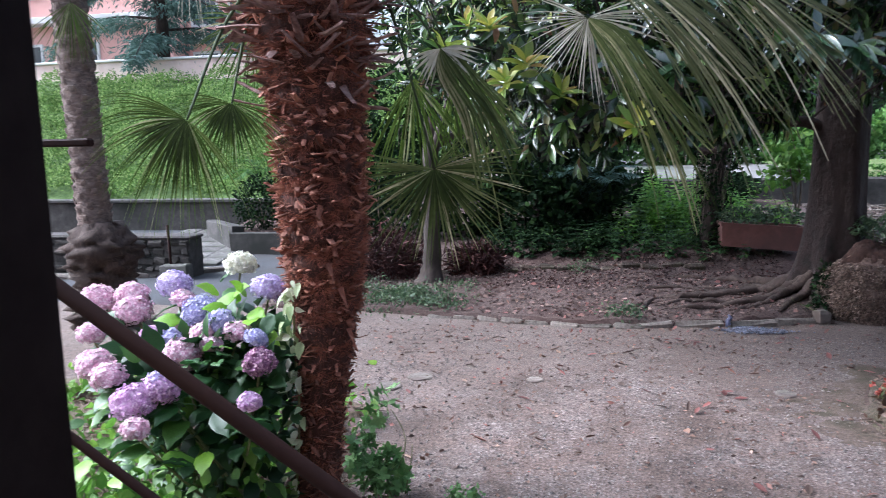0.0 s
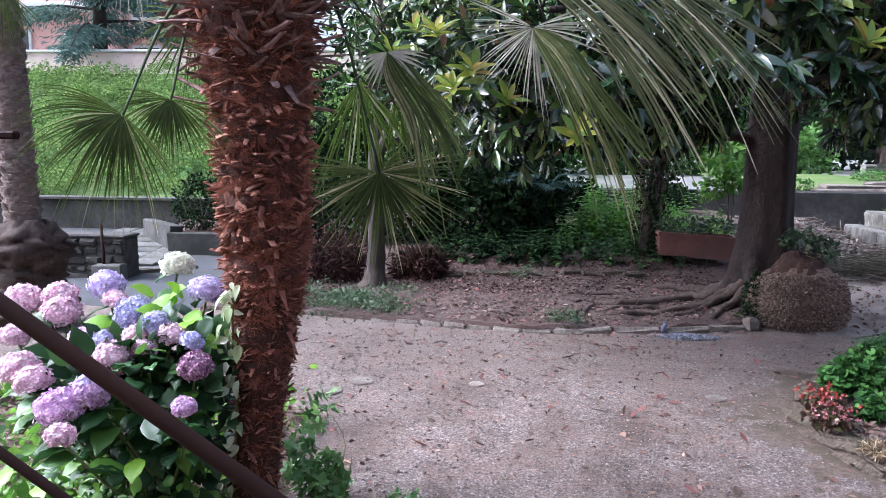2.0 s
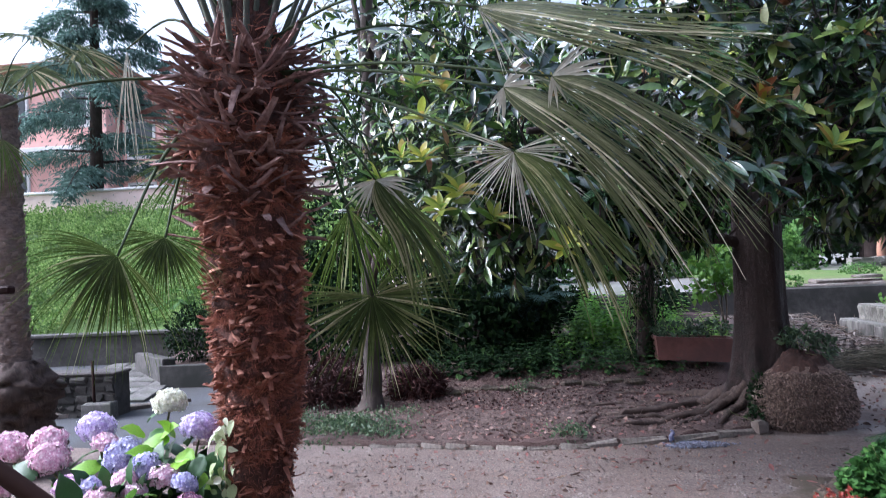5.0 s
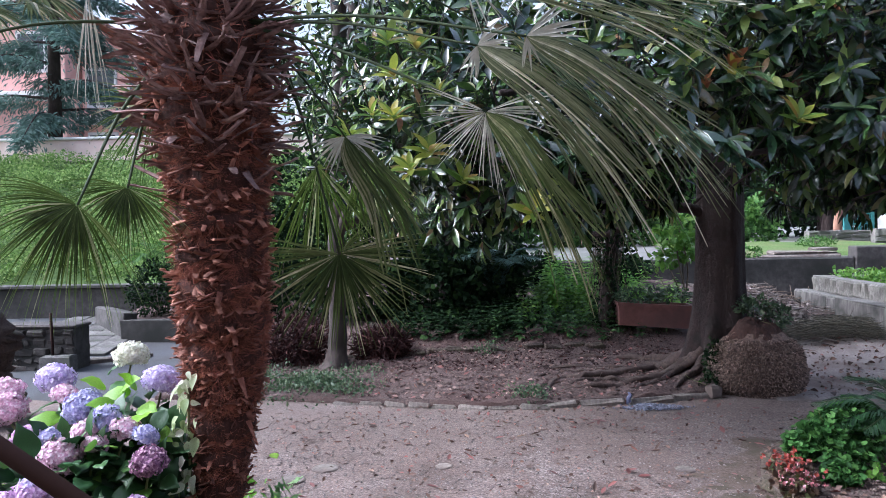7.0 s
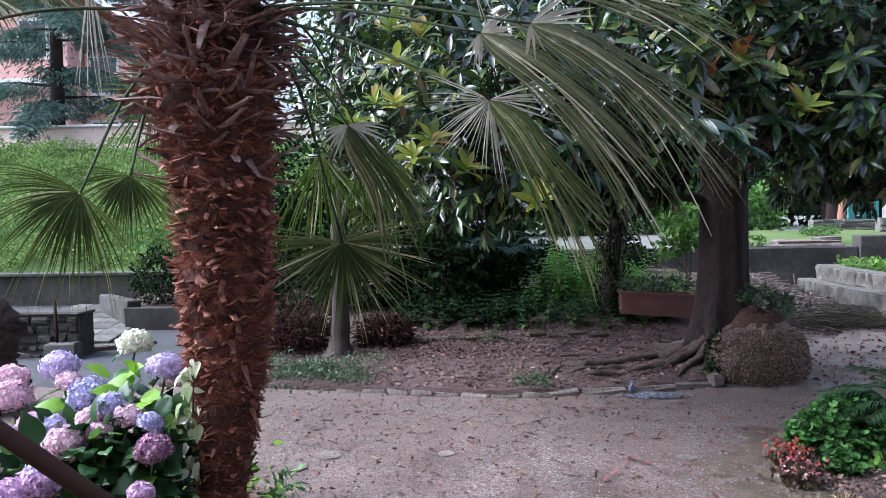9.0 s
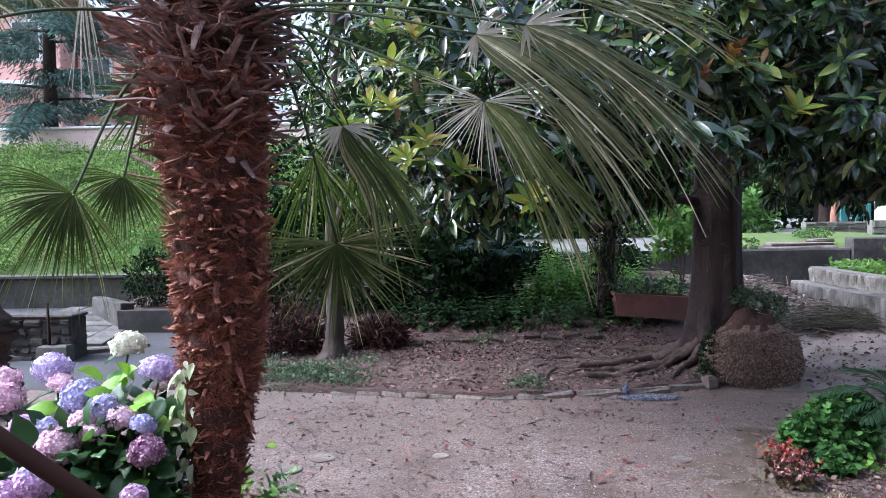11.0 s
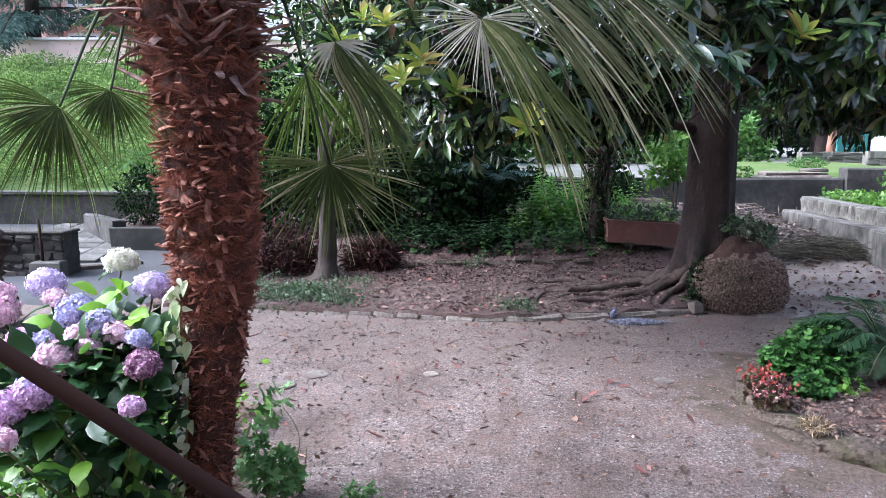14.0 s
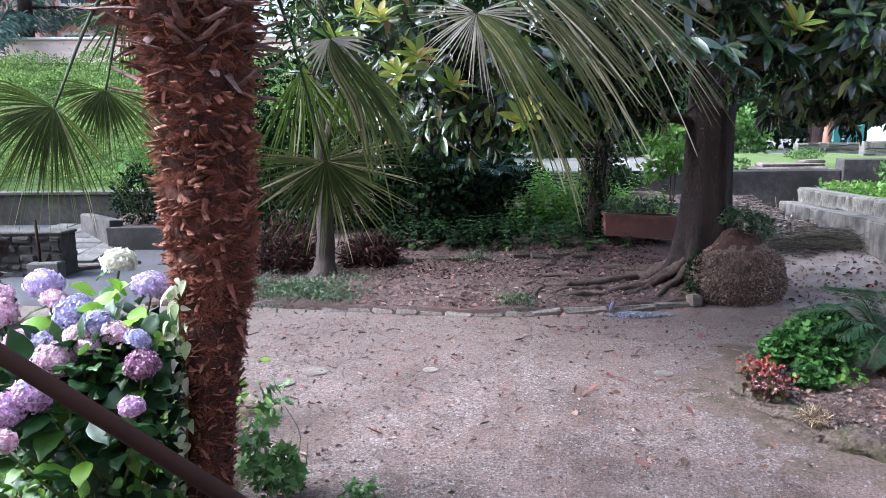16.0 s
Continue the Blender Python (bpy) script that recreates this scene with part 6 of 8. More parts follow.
b = Builder()
n = 7000
x, y = vrng.uniform(1.0, 10.8, n), vrng.uniform(23.0, 24.4, n)
p = np.stack([x, y, 1.15 + vrng.random(n) ** 0.7 * (1.5 + 0.5 * np.sin(x * 1.3))], -1)
b.scatter(SMALL, frames_of(random_dirs(n, vrng, 0.4), random_dirs(n, vrng, 0.8) + np.array([0, -0.6, 0])), p, 0.14 + 0.12 * vrng.random(n))
tagged(b.put("hedge", M["shrub"]), "rough green hedge behind the upper yard", "hedge", kind="stuff")
b = Builder()
n = 9000
x, y = vrng.uniform(6.0, 24.0, n), vrng.uniform(30.0, 32.5, n)
p = np.stack([x, y, 1.3 + vrng.random(n) ** 0.8 * (3.6 + 0.8 * np.sin(x * 0.9))], -1)
b.scatter(SMALL, frames_of(random_dirs(n, vrng, 0.4), random_dirs(n, vrng, 0.8) + np.array([0, -0.6, 0])), p, 0.2 + 0.2 * vrng.random(n))
tagged(b.put("far_trees", M["shrub_dark"]), "dark trees far beyond the white house", "trees", kind="stuff")

# cedar before the pink house
SPRIG = (np.array([(-0.3, 0, 0), (0.3, 0, 0), (0.6, 0.5, 0.05), (0, 1, -0.2), (-0.6, 0.5, 0.05)]), [(0, 1, 2, 3, 4)])
ced = thing("cedar_tree", (-12.9, 21.4, 4.1), "blue-green cedar with drooping branches", "tree")
under(Builder().tube([(-12.9, 21.4, 4.0), (-12.85, 21.4, 9), (-12.8, 21.4, 15)], [0.22, 0.16, 0.05], 12, rough=0.04).put("trunk", M["slim_bark"]), ced)
b = Builder()
for i in range(24):
    z = 4.9 + 8.6 * (i / 24)
    a = i * 2.4
    ln = max(0.5, 5.6 - 0.55 * (z - 4.5)) * vrng.uniform(0.75, 1.1)
    tip = np.array([-12.85 + ln * math.cos(a), 21.4 + ln * 0.55 * math.sin(a), z - 0.22 * ln])
    line = curve_through([(-12.85, 21.4, z), ((-12.85 + tip[0]) / 2, (21.4 + tip[1]) / 2, z + 0.05), tip], 14)
    under(Builder().tube(line, np.linspace(0.05, 0.01, 14), 6).put("limb", M["slim_bark"]), ced)
    m = 1500
    t = vrng.uniform(0.15, 1.0, m)
    q = np.stack([np.interp(t * 13, np.arange(14), line[:, c]) for c in range(3)], -1)
    across = unit(np.cross(tip - line[0], [0, 0, 1.0]))
    off = vrng.normal(size=m) * 0.55 * (1.15 - t)
    q += across * off[:, None] + np.stack([vrng.normal(size=m) * 0.1, vrng.normal(size=m) * 0.1, -0.22 * np.abs(off) - 0.42 * vrng.random(m) ** 1.5], -1)
    al = unit(across * np.sign(off)[:, None] * 0.7 + (tip - line[0]) / ln * 0.7 + vrng.normal(size=(m, 3)) * 0.35 + (0, 0, -0.3))
    b.scatter(SPRIG, frames_of(al, np.tile([0.1, -0.4, 1.0], (m, 1)) + 0.5 * vrng.normal(size=(m, 3))), q, np.stack([np.full(m, 0.035), np.full(m, 0.2), np.full(m, 0.15)], -1) * vrng.uniform(0.5, 1.3, (m, 1)))
ob = under(b.put("needles", M["cedar"]), ced)
ob["kind"] = "stuff"


def house(name, label, centre, size, wall_mat, storeys, windows, balcony=True):
    cx, cy, z0 = centre
    sx, sy, sz = size
    h = thing(name, (cx, cy, z0), label, "house")
    w = Builder()
    w.block((cx, cy, z0 + sz / 2), (sx, sy, sz), 0, 0.03)
    under(w.put("wall", wall_mat, smooth=False), h)
    under(Builder().block((cx, cy, z0 + sz + 0.15), (sx + 0.8, sy + 0.8, 0.3), 0, 0.05).put("roof", M["rust"], smooth=False), h)
    per = sz / storeys
    for k in range(storeys):
        zf = z0 + per * k
        if k:
            under(Builder().block((cx, cy - sy / 2 - 0.35, zf), (sx * 0.96, 0.8, 0.28), 0, 0.02).put("balcony", M["white"], smooth=False), h)
        for i in range(windows):
            x = cx - sx / 2 + sx * (i + 0.5) / windows
            fr = under(Builder().block((x, cy - sy / 2 - 0.02, zf + per * 0.52), (1.35, 0.12, 1.75), 0, 0.02).put("window", M["white"], smooth=False), h)
            pane = Builder().block((x, cy - sy / 2 - 0.085, zf + per * 0.52), (1.1, 0.02, 1.5), 0, 0.004).put("pane", M["dark_glass"], smooth=False)
            pane.parent = fr
    return h


house("apartment_house", "pink rendered house with white balcony slabs", (-25.2, 33, 4.2), (17, 9, 7.4), M["pink"], 2, 6)
house("annex_house", "lower pink rendered house with a white balcony slab", (-14.75, 33.5, 4.2), (3.6, 8, 5.6), M["pink"], 2, 2)
house("white_house", "white rendered house beyond the lawn", (16.42, 21.6, 1.2), (6.0, 5, 4.5), M["white"], 1, 2).rotation_euler = (0, 0, radians(-31))
# teal fence and post by the white house
fence = thing("garden_fence", (12.0, 20.95, 1.5), "teal painted metal fence", "fence")
for x, w in ((11.62, 0.2), (12.0, 0.06), (12.38, 0.08)):
    under(Builder().block((x, 20.95, 1.8), (w, 0.08, 0.9), 0, 0.01).put("post", M["teal"], smooth=False), fence)
for z in (1.9, 2.05, 2.2):
    under(Builder().block((12.03, 20.95, z), (0.76, 0.04, 0.04), 0, 0.008).put("rail", M["teal"], smooth=False), fence)
for i in range(8):
    under(Builder().tube([(11.74 + i * 0.08, 20.95, 1.7), (11.74 + i * 0.08, 20.95, 2.2)], 0.009, 5).put("bar", M["teal"]), fence)
post = Builder().tube([(11.55, 21.3, 1.2), (11.53, 21.3, 1.9), (11.6, 21.3, 2.6), (11.64, 21.3, 3.1)], [0.15, 0.12, 0.1, 0.1], 12, rough=0.06)
tagged(post.put("gate_post", M["rust"]), "slightly leaning orange-brown gate post", "post")

# dry brush pile of dead palm leaves, dark red-brown
for c, r in (((-2.25, 9.0, 0.35), (0.62, 0.45, 0.42)), ((-1.05, 9.3, 0.26), (0.36, 0.3, 0.24))):
    pile = thing("brush_pile", (c[0], c[1], 0.1), "heap of dark red-brown dry palm leaves", "brush pile")
    b = foliage("x", [(c, r, 2600)], 0.13, M["brush"], vrng, NARROW, up=0.2, shell=0.2)
    d = Builder()
    for k in range(140):
        p = np.asarray(c) + vrng.normal(size=3) * np.asarray(r) * 0.45
        q = p + vrng.normal(size=3) * (0.14, 0.12, 0.12)
        d.tube([p, (p + q) / 2 + vrng.normal(size=3) * 0.03, q], [0.008, 0.007, 0.004], 4, caps=False)
    under(b.put("brush_mass", M["brush"]), pile)["kind"] = "stuff"
    under(d.put("stick_mass", M["brush"]), pile)["kind"] = "stuff"

# ---- hydrangea ----
hyd = thing("hydrangea", (-1.62, 2.85, 0.0), "hydrangea bush in bloom, pink to blue-violet heads", "shrub")
hrng = np.random.default_rng(41)


def petal():
    v = [(0, 0, 0), (-0.48, 0.42, 0.1), (-0.34, 0.88, 0.04), (0.34, 0.88, 0.04), (0.48, 0.42, 0.1)]
    return np.array(v), [(0, 4, 3, 2, 1)]


def flower_head(at, r, mat, lean):
    """A mop head: four-petalled florets all over a flattened ball on its stem."""
    n = int(270 * (r / 0.07) ** 1.6)
    i = np.arange(n)
    z = 1 - 1.65 * (i + 0.5) / n
    a = i * 2.39996
    d = np.stack([np.sqrt(1 - z * z) * np.cos(a), np.sqrt(1 - z * z) * np.sin(a), z], -1)
    lump = np.array([1 + 0.16 * noise.noise(Vector((q * 2.5).tolist()) + Vector(at) * 9) + 0.12 * noise.noise(Vector((q * 6).tolist()) + Vector(at) * 5) for q in d])
    c = d * (1.0, 1.0, 0.82) * (r * lump * hrng.uniform(0.9, 1.05, n))[:, None]
    nrm = unit(d + 0.34 * hrng.normal(size=(n, 3)))
    u = unit(np.cross(nrm, hrng.normal(size=(n, 3))))
    b = Builder()
    for k in range(4):
        w = np.cross(nrm, u)
        al = unit((u, w, -u, -w)[k] + nrm * 0.12)
        b.scatter(petal(), frames_of(al, nrm), c, 0.0112 * hrng.uniform(0.75, 1.25, n))
    # florets are joined petal by petal, so that each shows its own tint
    h = b.put("flower_head", mat, smooth=False)
    h.parent = hyd
    h.matrix_basis = Matrix.Translation(-hyd.location) @ pose(*at, *lean)
    inner = Builder().tube([(0, 0, s * r) for s in np.linspace(-0.55, 0.6, 8)], [r * k for k in (0.2, 0.55, 0.72, 0.78, 0.76, 0.66, 0.45, 0.1)], 12, rough=0.05).put("core", mat)
    inner.parent = h
    return h


HEADS_TOP = [(-1.55, 3.28, 1.22, 0.078, "cream_fl"), (-1.87, 3.18, 1.13, 0.081, "lilac_fl"), (-1.77, 3.09, 1.07, 0.057, "pink_fl"), (-1.66, 3.04, 1.03, 0.085, "blue_fl"), (-1.51, 2.97, 0.99, 0.068, "blue_fl"), (-1.34, 3.15, 1.12, 0.085, "lilac_fl"), (-1.58, 2.92, 0.95, 0.059, "pink_fl"), (-1.4, 2.91, 0.96, 0.061, "pink_fl"), (-1.29, 2.87, 0.94, 0.053, "blue_fl"), (-1.5, 2.84, 0.91, 0.053, "pink_fl"), (-1.62, 2.79, 0.88, 0.083, "pink_fl"), (-1.22, 2.75, 0.87, 0.07, "dusk_fl"), (-1.17, 2.53, 0.77, 0.047, "mauve_fl")]
HEADS_SIDE = [(-2.25, 3.1, 1.06, 0.087, "pink_fl"), (-2.08, 3.12, 1.08, 0.079, "pink_fl"), (-2.02, 3.04, 1.02, 0.087, "pink_fl"), (-1.82, 2.89, 0.93, 0.068, "mauve_fl"), (-1.73, 2.89, 0.93, 0.049, "blue_fl"), (-2.04, 2.75, 0.83, 0.081, "pink_fl"), (-1.92, 2.68, 0.8, 0.075, "pink_fl"), (-1.71, 2.54, 0.74, 0.09, "mauve_fl"), (-1.62, 2.61, 0.78, 0.077, "mauve_fl"), (-1.6, 2.38, 0.69, 0.054, "pink_fl"), (-2.17, 2.91, 0.93, 0.061, "pink_fl"), (-1.63, 2.6, 0.82, 0.045, "lilac_fl")]
BASE = np.array([-1.6, 2.95, 0.02])


def veined_leaf(width, curl, cup):
    """A broad pointed leaf, its halves arched, quilted between the side veins."""
    v, f, rows = [], [], 8
    for i in range(rows):
        s = i / (rows - 1)
        w = width * math.sin(math.pi * min(0.99, max(0.02, s ** 0.78))) ** 0.72 * (1 - 0.35 * max(0, s - 0.75) / 0.25)
        for u in (-1, -0.5, 0, 0.5, 1):
            v.append((w * u, s - 0.05 * abs(u), -curl * s * s + cup * w * (1.3 * abs(u) - u * u) + (0.018 * (-1) ** i * (abs(u) > 0))))
        if i:
            k = 5 * i
            f += [(k - 5 + j, k - 4 + j, k + 1 + j, k + j) for j in range(4)]
    return np.array(v), f


hyd_leaf = [Builder().scatter(veined_leaf(w, c, 0.5), np.eye(3)[None], np.zeros((1, 3)), np.ones(1)).mesh("leaf", M["hyd_leaf"]) for w, c in ((0.31, 0.3), (0.28, 0.12), (0.34, 0.42))]
lime = Builder().scatter(veined_leaf(0.35, 0.2, 0.4), np.eye(3)[None], np.zeros((1, 3)), np.ones(1)).mesh("lime_leaf", M["hyd_lime"])
for x, y, z, r, key in HEADS_TOP + HEADS_SIDE:
    c = np.array([x, y, z])
    flower_head((x, y, z), r, M[key], (hrng.normal() * 14 + 12, hrng.normal() * 14, hrng.uniform(0, 360)))
    foot = BASE + np.array([hrng.normal() * 0.12, hrng.normal() * 0.1, 0])
    line = curve_through([foot, (foot + c) / 2 + np.array([(x + 1.6) * 0.2, (y - 2.9) * 0.2, 0.08]), c - (0, 0, r * 0.4)], 12)
    under(Builder().tube(line, np.linspace(0.008, 0.005, 12), 6).put("stem", M["stem"]), hyd)
    for k in range(6):
        p = line[11 - k] if k < 3 else line[hrng.integers(6, 10)]
        a = k * 1.7 + hrng.random() * 3
        al = unit(np.array([math.cos(a), math.sin(a), 0.05 - 0.2 * hrng.random()]))
        piece(hyd_leaf[hrng.integers(3)], "leaf", hyd, matrix_of(frames_of(al[None], unit(np.array([0, -0.25, 1.0]) + 0.3 * hrng.normal(size=3))[None])[0], p, 0.105 + 0.065 * hrng.random()))
for k in range(120):
    p = np.array([-1.6 + hrng.normal() * 0.2, 2.9 + hrng.normal() * 0.14, 0.3 + 0.66 * hrng.random() ** 0.8])
    p[0] = min(p[0], -1.34)
    out = unit(p - np.array([-1.6, 3.0, 0.4]) + hrng.normal(size=3) * 0.15)
    piece(hyd_leaf[hrng.integers(3)], "leaf", hyd, matrix_of(frames_of(unit(out + np.array([0, 0, -0.35]))[None], unit(np.array([0, -0.5, 0.9]) + 0.4 * hrng.normal(size=3))[None])[0], p, 0.085 + 0.07 * hrng.random()))
for k in range(26):
    p = np.array([hrng.uniform(-1.42, -1.17), hrng.uniform(2.92, 3.06), hrng.uniform(0.55, 1.07)])
    al = unit(np.array([hrng.normal() * 0.5, -0.45, -0.55 + hrng.normal() * 0.35]))
    piece(hyd_leaf[k % 3], "leaf", hyd, matrix_of(frames_of(al[None], unit(np.array([0.1, -0.75, 0.65]) + 0.3 * hrng.normal(size=3))[None])[0], p, 0.12 + 0.06 * hrng.random()))
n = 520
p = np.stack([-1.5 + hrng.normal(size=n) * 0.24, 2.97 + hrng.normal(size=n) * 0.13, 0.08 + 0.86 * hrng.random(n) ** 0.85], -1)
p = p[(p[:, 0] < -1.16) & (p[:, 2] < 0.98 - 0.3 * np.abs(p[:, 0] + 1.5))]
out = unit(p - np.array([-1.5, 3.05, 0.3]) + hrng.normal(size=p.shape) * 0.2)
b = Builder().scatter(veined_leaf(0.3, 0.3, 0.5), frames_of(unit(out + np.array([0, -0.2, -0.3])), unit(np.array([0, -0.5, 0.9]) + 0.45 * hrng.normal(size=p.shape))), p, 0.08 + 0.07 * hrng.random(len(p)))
under(b.put("inner_leaves", M["hyd_inner"], label="inner leaves, colour darkened for shade"), hyd)["kind"] = "stuff"
for p, al in (((-1.44, 3.1, 1.1), (-0.1, -0.5, 0.6)), ((-1.46, 3.08, 1.08), (-1, -0.2, 0.1)), ((-1.5, 3.1, 1.1), (0.6, -0.4, 0.5)), ((-1.75, 3.0, 0.98), (-0.8, -0.3, 0.2)), ((-2.0, 2.5, 0.55), (-0.5, -0.6, 0.1)), ((-1.9, 2.45, 0.5), (0.3, -0.7, -0.1)), ((-1.75, 2.45, 0.45), (0.5, -0.7, 0.1)), ((-1.42, 2.6, 0.5), (0.2, -0.8, -0.2)), ((-2.15, 2.6, 0.5), (-0.5, -0.7, -0.2)), ((-1.4, 3.05, 1.02), (0.7, -0.5, 0.1)), ((-1.36, 3.0, 1.0), (0.2, -0.9, 0.2)), ((-1.5, 3.02, 1.04), (-0.6, -0.6, 0.3)), ((-1.3, 2.95, 0.95), (0.8, -0.4, -0.2)), ((-1.6, 3.12, 1.1), (-0.3, -0.6, 0.5))):
    piece(lime, "lime_leaf", hyd, matrix_of(frames_of(unit(np.array(al))[None], np.array([[0, -0.6, 0.8]]))[0], p, 0.125))

# ---- stair railing ----
rail = thing("stair_railing", (-1.1, 1.0, 0.0), "brown painted steel stair railing", "railing")


def bar(parent, name, a, b, r):
    a, b = np.asarray(a, float), np.asarray(b, float)
    return under(Builder().tube([a + (b - a) * s for s in np.linspace(0, 1, 6)], r, 16).put(name, M["steel"]), parent)


bar(rail, "handrail", (-1.1, 1.0, 1.811), (0.5, 1.0, 0.7), 0.0145)
bar(rail, "lower_rail", (-1.1, 1.0, 1.543), (0.5, 1.0, 0.43), 0.0085)
bar(rail, "post", (-1.1, 1.0, -0.03), (-1.1, 1.0, 1.85), 0.018)
bar(rail, "end_post", (0.5, 1.0, -0.03), (0.5, 1.0, 0.72), 0.018)
pb = Builder().block((-0.875, 1.0, 1.805), (0.44, 0.016, 0.013), 0, 0.003)
under(pb.put("cross_bar", M["steel"], smooth=False), rail)

# the jamb of the door that the view opens from
jamb = thing("door_jamb", (-0.12, 0.03, 0.0), "dark brown painted door jamb beside the stairs", "door jamb", kind="structure")
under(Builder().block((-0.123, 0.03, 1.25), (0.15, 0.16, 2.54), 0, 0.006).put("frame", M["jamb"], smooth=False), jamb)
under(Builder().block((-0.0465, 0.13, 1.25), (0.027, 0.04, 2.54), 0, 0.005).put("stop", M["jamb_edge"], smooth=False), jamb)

# ---- planter ----
pl = thing("planter_box", (2.8, 9.95, 0.42), "long terracotta-coloured planter trough, tilted on the bank", "planter")
b = Builder()


def trough(b, l, w, h, t):
    """Tapered box with open top, rim and wall thickness."""
    prof = [(-0.03, 0.0, 0), (0, h * 0.86, 1), (0.015, h * 0.86, 1), (0.018, h, 1), (-t, h, 1), (-t, h * 0.8, 1)]
    v, f = [], []
    for i, (o, z, _) in enumerate(prof):
        hx, hy = l / 2 + o, w / 2 + o
        v += [(-hx, -hy, z), (hx, -hy, z), (hx, hy, z), (-hx, hy, z)]
        if i:
            f += [[4 * i - 4 + k, 4 * i - 4 + (k + 1) % 4, 4 * i + (k + 1) % 4, 4 * i + k] for k in range(4)]
    f += [[3, 2, 1, 0], [20, 21, 22, 23]]
    return b.add(v, f)


box = trough(b, 1.06, 0.42, 0.33, 0.03).put("box", M["terracotta"], smooth=False)
box.parent = pl
pl.rotation_euler = (0, radians(3.5), radians(-3))
b = Builder().block((0, 0, 0.27), (0.98, 0.34, 0.02), 0, 0.005).put("soil", M["soil"], smooth=False)
b.parent = pl
pp = shrub("planter_plant", "straggling green plants growing in the planter", (2.8, 9.95, 0.74), [((2.6, 9.93, 0.86), (0.48, 0.24, 0.1), 330), ((3.1, 9.95, 0.86), (0.3, 0.22, 0.1), 200)], 0.06, M["weed"], category="plant")

# ---- old stump ----
SX, SY = 3.3, 7.56
st = thing("palm_stump", (SX, SY, 0.0), "bulging old palm stump crusted with root stubs", "stump")
PROF = [(-0.05, 0.37), (0.05, 0.42), (0.16, 0.475), (0.28, 0.49), (0.4, 0.47), (0.5, 0.425), (0.58, 0.35), (0.62, 0.29), (0.66, 0.25)]


def stump_point(z, a, grow=1.0):
    r = interp(PROF, z) * (1 + 1.2 * bumpy(2 * math.cos(a), 2 * math.sin(a) + z * 2, 1.2, 0.1) + 0.4 * bumpy(9 * math.cos(a), 9 * math.sin(a) + z * 9, 1.0, 0.1)) * grow
    return (SX + r * math.cos(a), SY + 0.76 * r * math.sin(a), z)


zs = np.linspace(-0.05, 0.66, 34)
v = [stump_point(z, 2 * np.pi * j / 52) for z in zs for j in range(52)]
f = [[(i - 1) * 52 + j, (i - 1) * 52 + (j + 1) % 52, i * 52 + (j + 1) % 52, i * 52 + j] for i in range(1, 34) for j in range(52)]
f.append([33 * 52 + j for j in range(52)])
under(Builder().add(v, f).put("body", M["stump"]), st)
n = 9000
z, a = hrng.uniform(0.0, 0.6, n), hrng.uniform(0, 2 * np.pi, n)
p = np.array([stump_point(u, w) for u, w in zip(z, a)])
out = np.stack([np.cos(a), np.sin(a), np.full(n, 0.1)], -1)
tv = (np.array([(-0.5, 0, -0.4), (0.5, 0, -0.4), (0, 0, 0.5), (-0.35, 1, -0.3), (0.35, 1, -0.3), (0, 1, 0.3)]), [(0, 1, 4, 3), (1, 2, 5, 4), (2, 0, 3, 5)])
al = unit(out * 0.75 + np.array([0, 0, -0.45]) + hrng.normal(size=(n, 3)) * 0.5)
b = Builder().scatter(tv, frames_of(al, unit(out)), p, np.stack([hrng.uniform(0.006, 0.014, n), hrng.uniform(0.014, 0.04, n), np.full(n, 0.014)], -1))
under(b.put("stub_crust", M["stub"]), st)["kind"] = "stuff"
# bare torn wood on top, higher at the back, with a ragged rim
v, f = [], []
for i, (z0, r) in enumerate(((0.56, 0.31), (0.62, 0.285), (0.67, 0.235), (0.72, 0.21), (0.76, 0.18), (0.775, 0.13), (0.76, 0.03))):
    for j in range(44):
        a = 2 * np.pi * j / 44
        lump = 1 + bumpy(3 * math.cos(a), 3 * math.sin(a) + z0 * 5, 1.0, 0.16) + bumpy(11 * math.cos(a), 11 * math.sin(a), 1.0, 0.1)
        rise = 0.05 * math.sin(a - 0.5) * (i / 6) + (bumpy(9 * math.cos(a), 9 * math.sin(a) + i, 1.3, 0.05) if i > 1 else 0)
        v.append((SX - 0.01 + r * lump * math.cos(a), SY + 0.8 * r * lump * math.sin(a), z0 + rise))
        if i:
            f.append([(i - 1) * 44 + j, (i - 1) * 44 + (j + 1) % 44, i * 44 + (j + 1) % 44, i * 44 + j])
f.append([6 * 44 + j for j in range(44)])
under(Builder().add(v, f).put("torn_top", M["cut"], label="bare torn brown wood"), st)
shrub("stump_plant", "green weeds sprouting on the old stump", (3.36, 7.66, 0.78), [((3.36, 7.68, 0.92), (0.2, 0.14, 0.1), 190), ((3.55, 7.6, 0.8), (0.12, 0.12, 0.12), 130), ((3.2, 7.72, 0.95), (0.12, 0.1, 0.08), 60)], 0.06, M["weed"], category="plant")
shrub("ivy_plant", "small dark ivy between trunk and stump", (2.8, 7.55, 0.08), [((2.8, 7.55, 0.3), (0.09, 0.08, 0.3), 230), ((2.72, 7.45, 0.12), (0.1, 0.07, 0.08), 80)], 0.05, M["shrub_dark"], category="plant", stems=3)

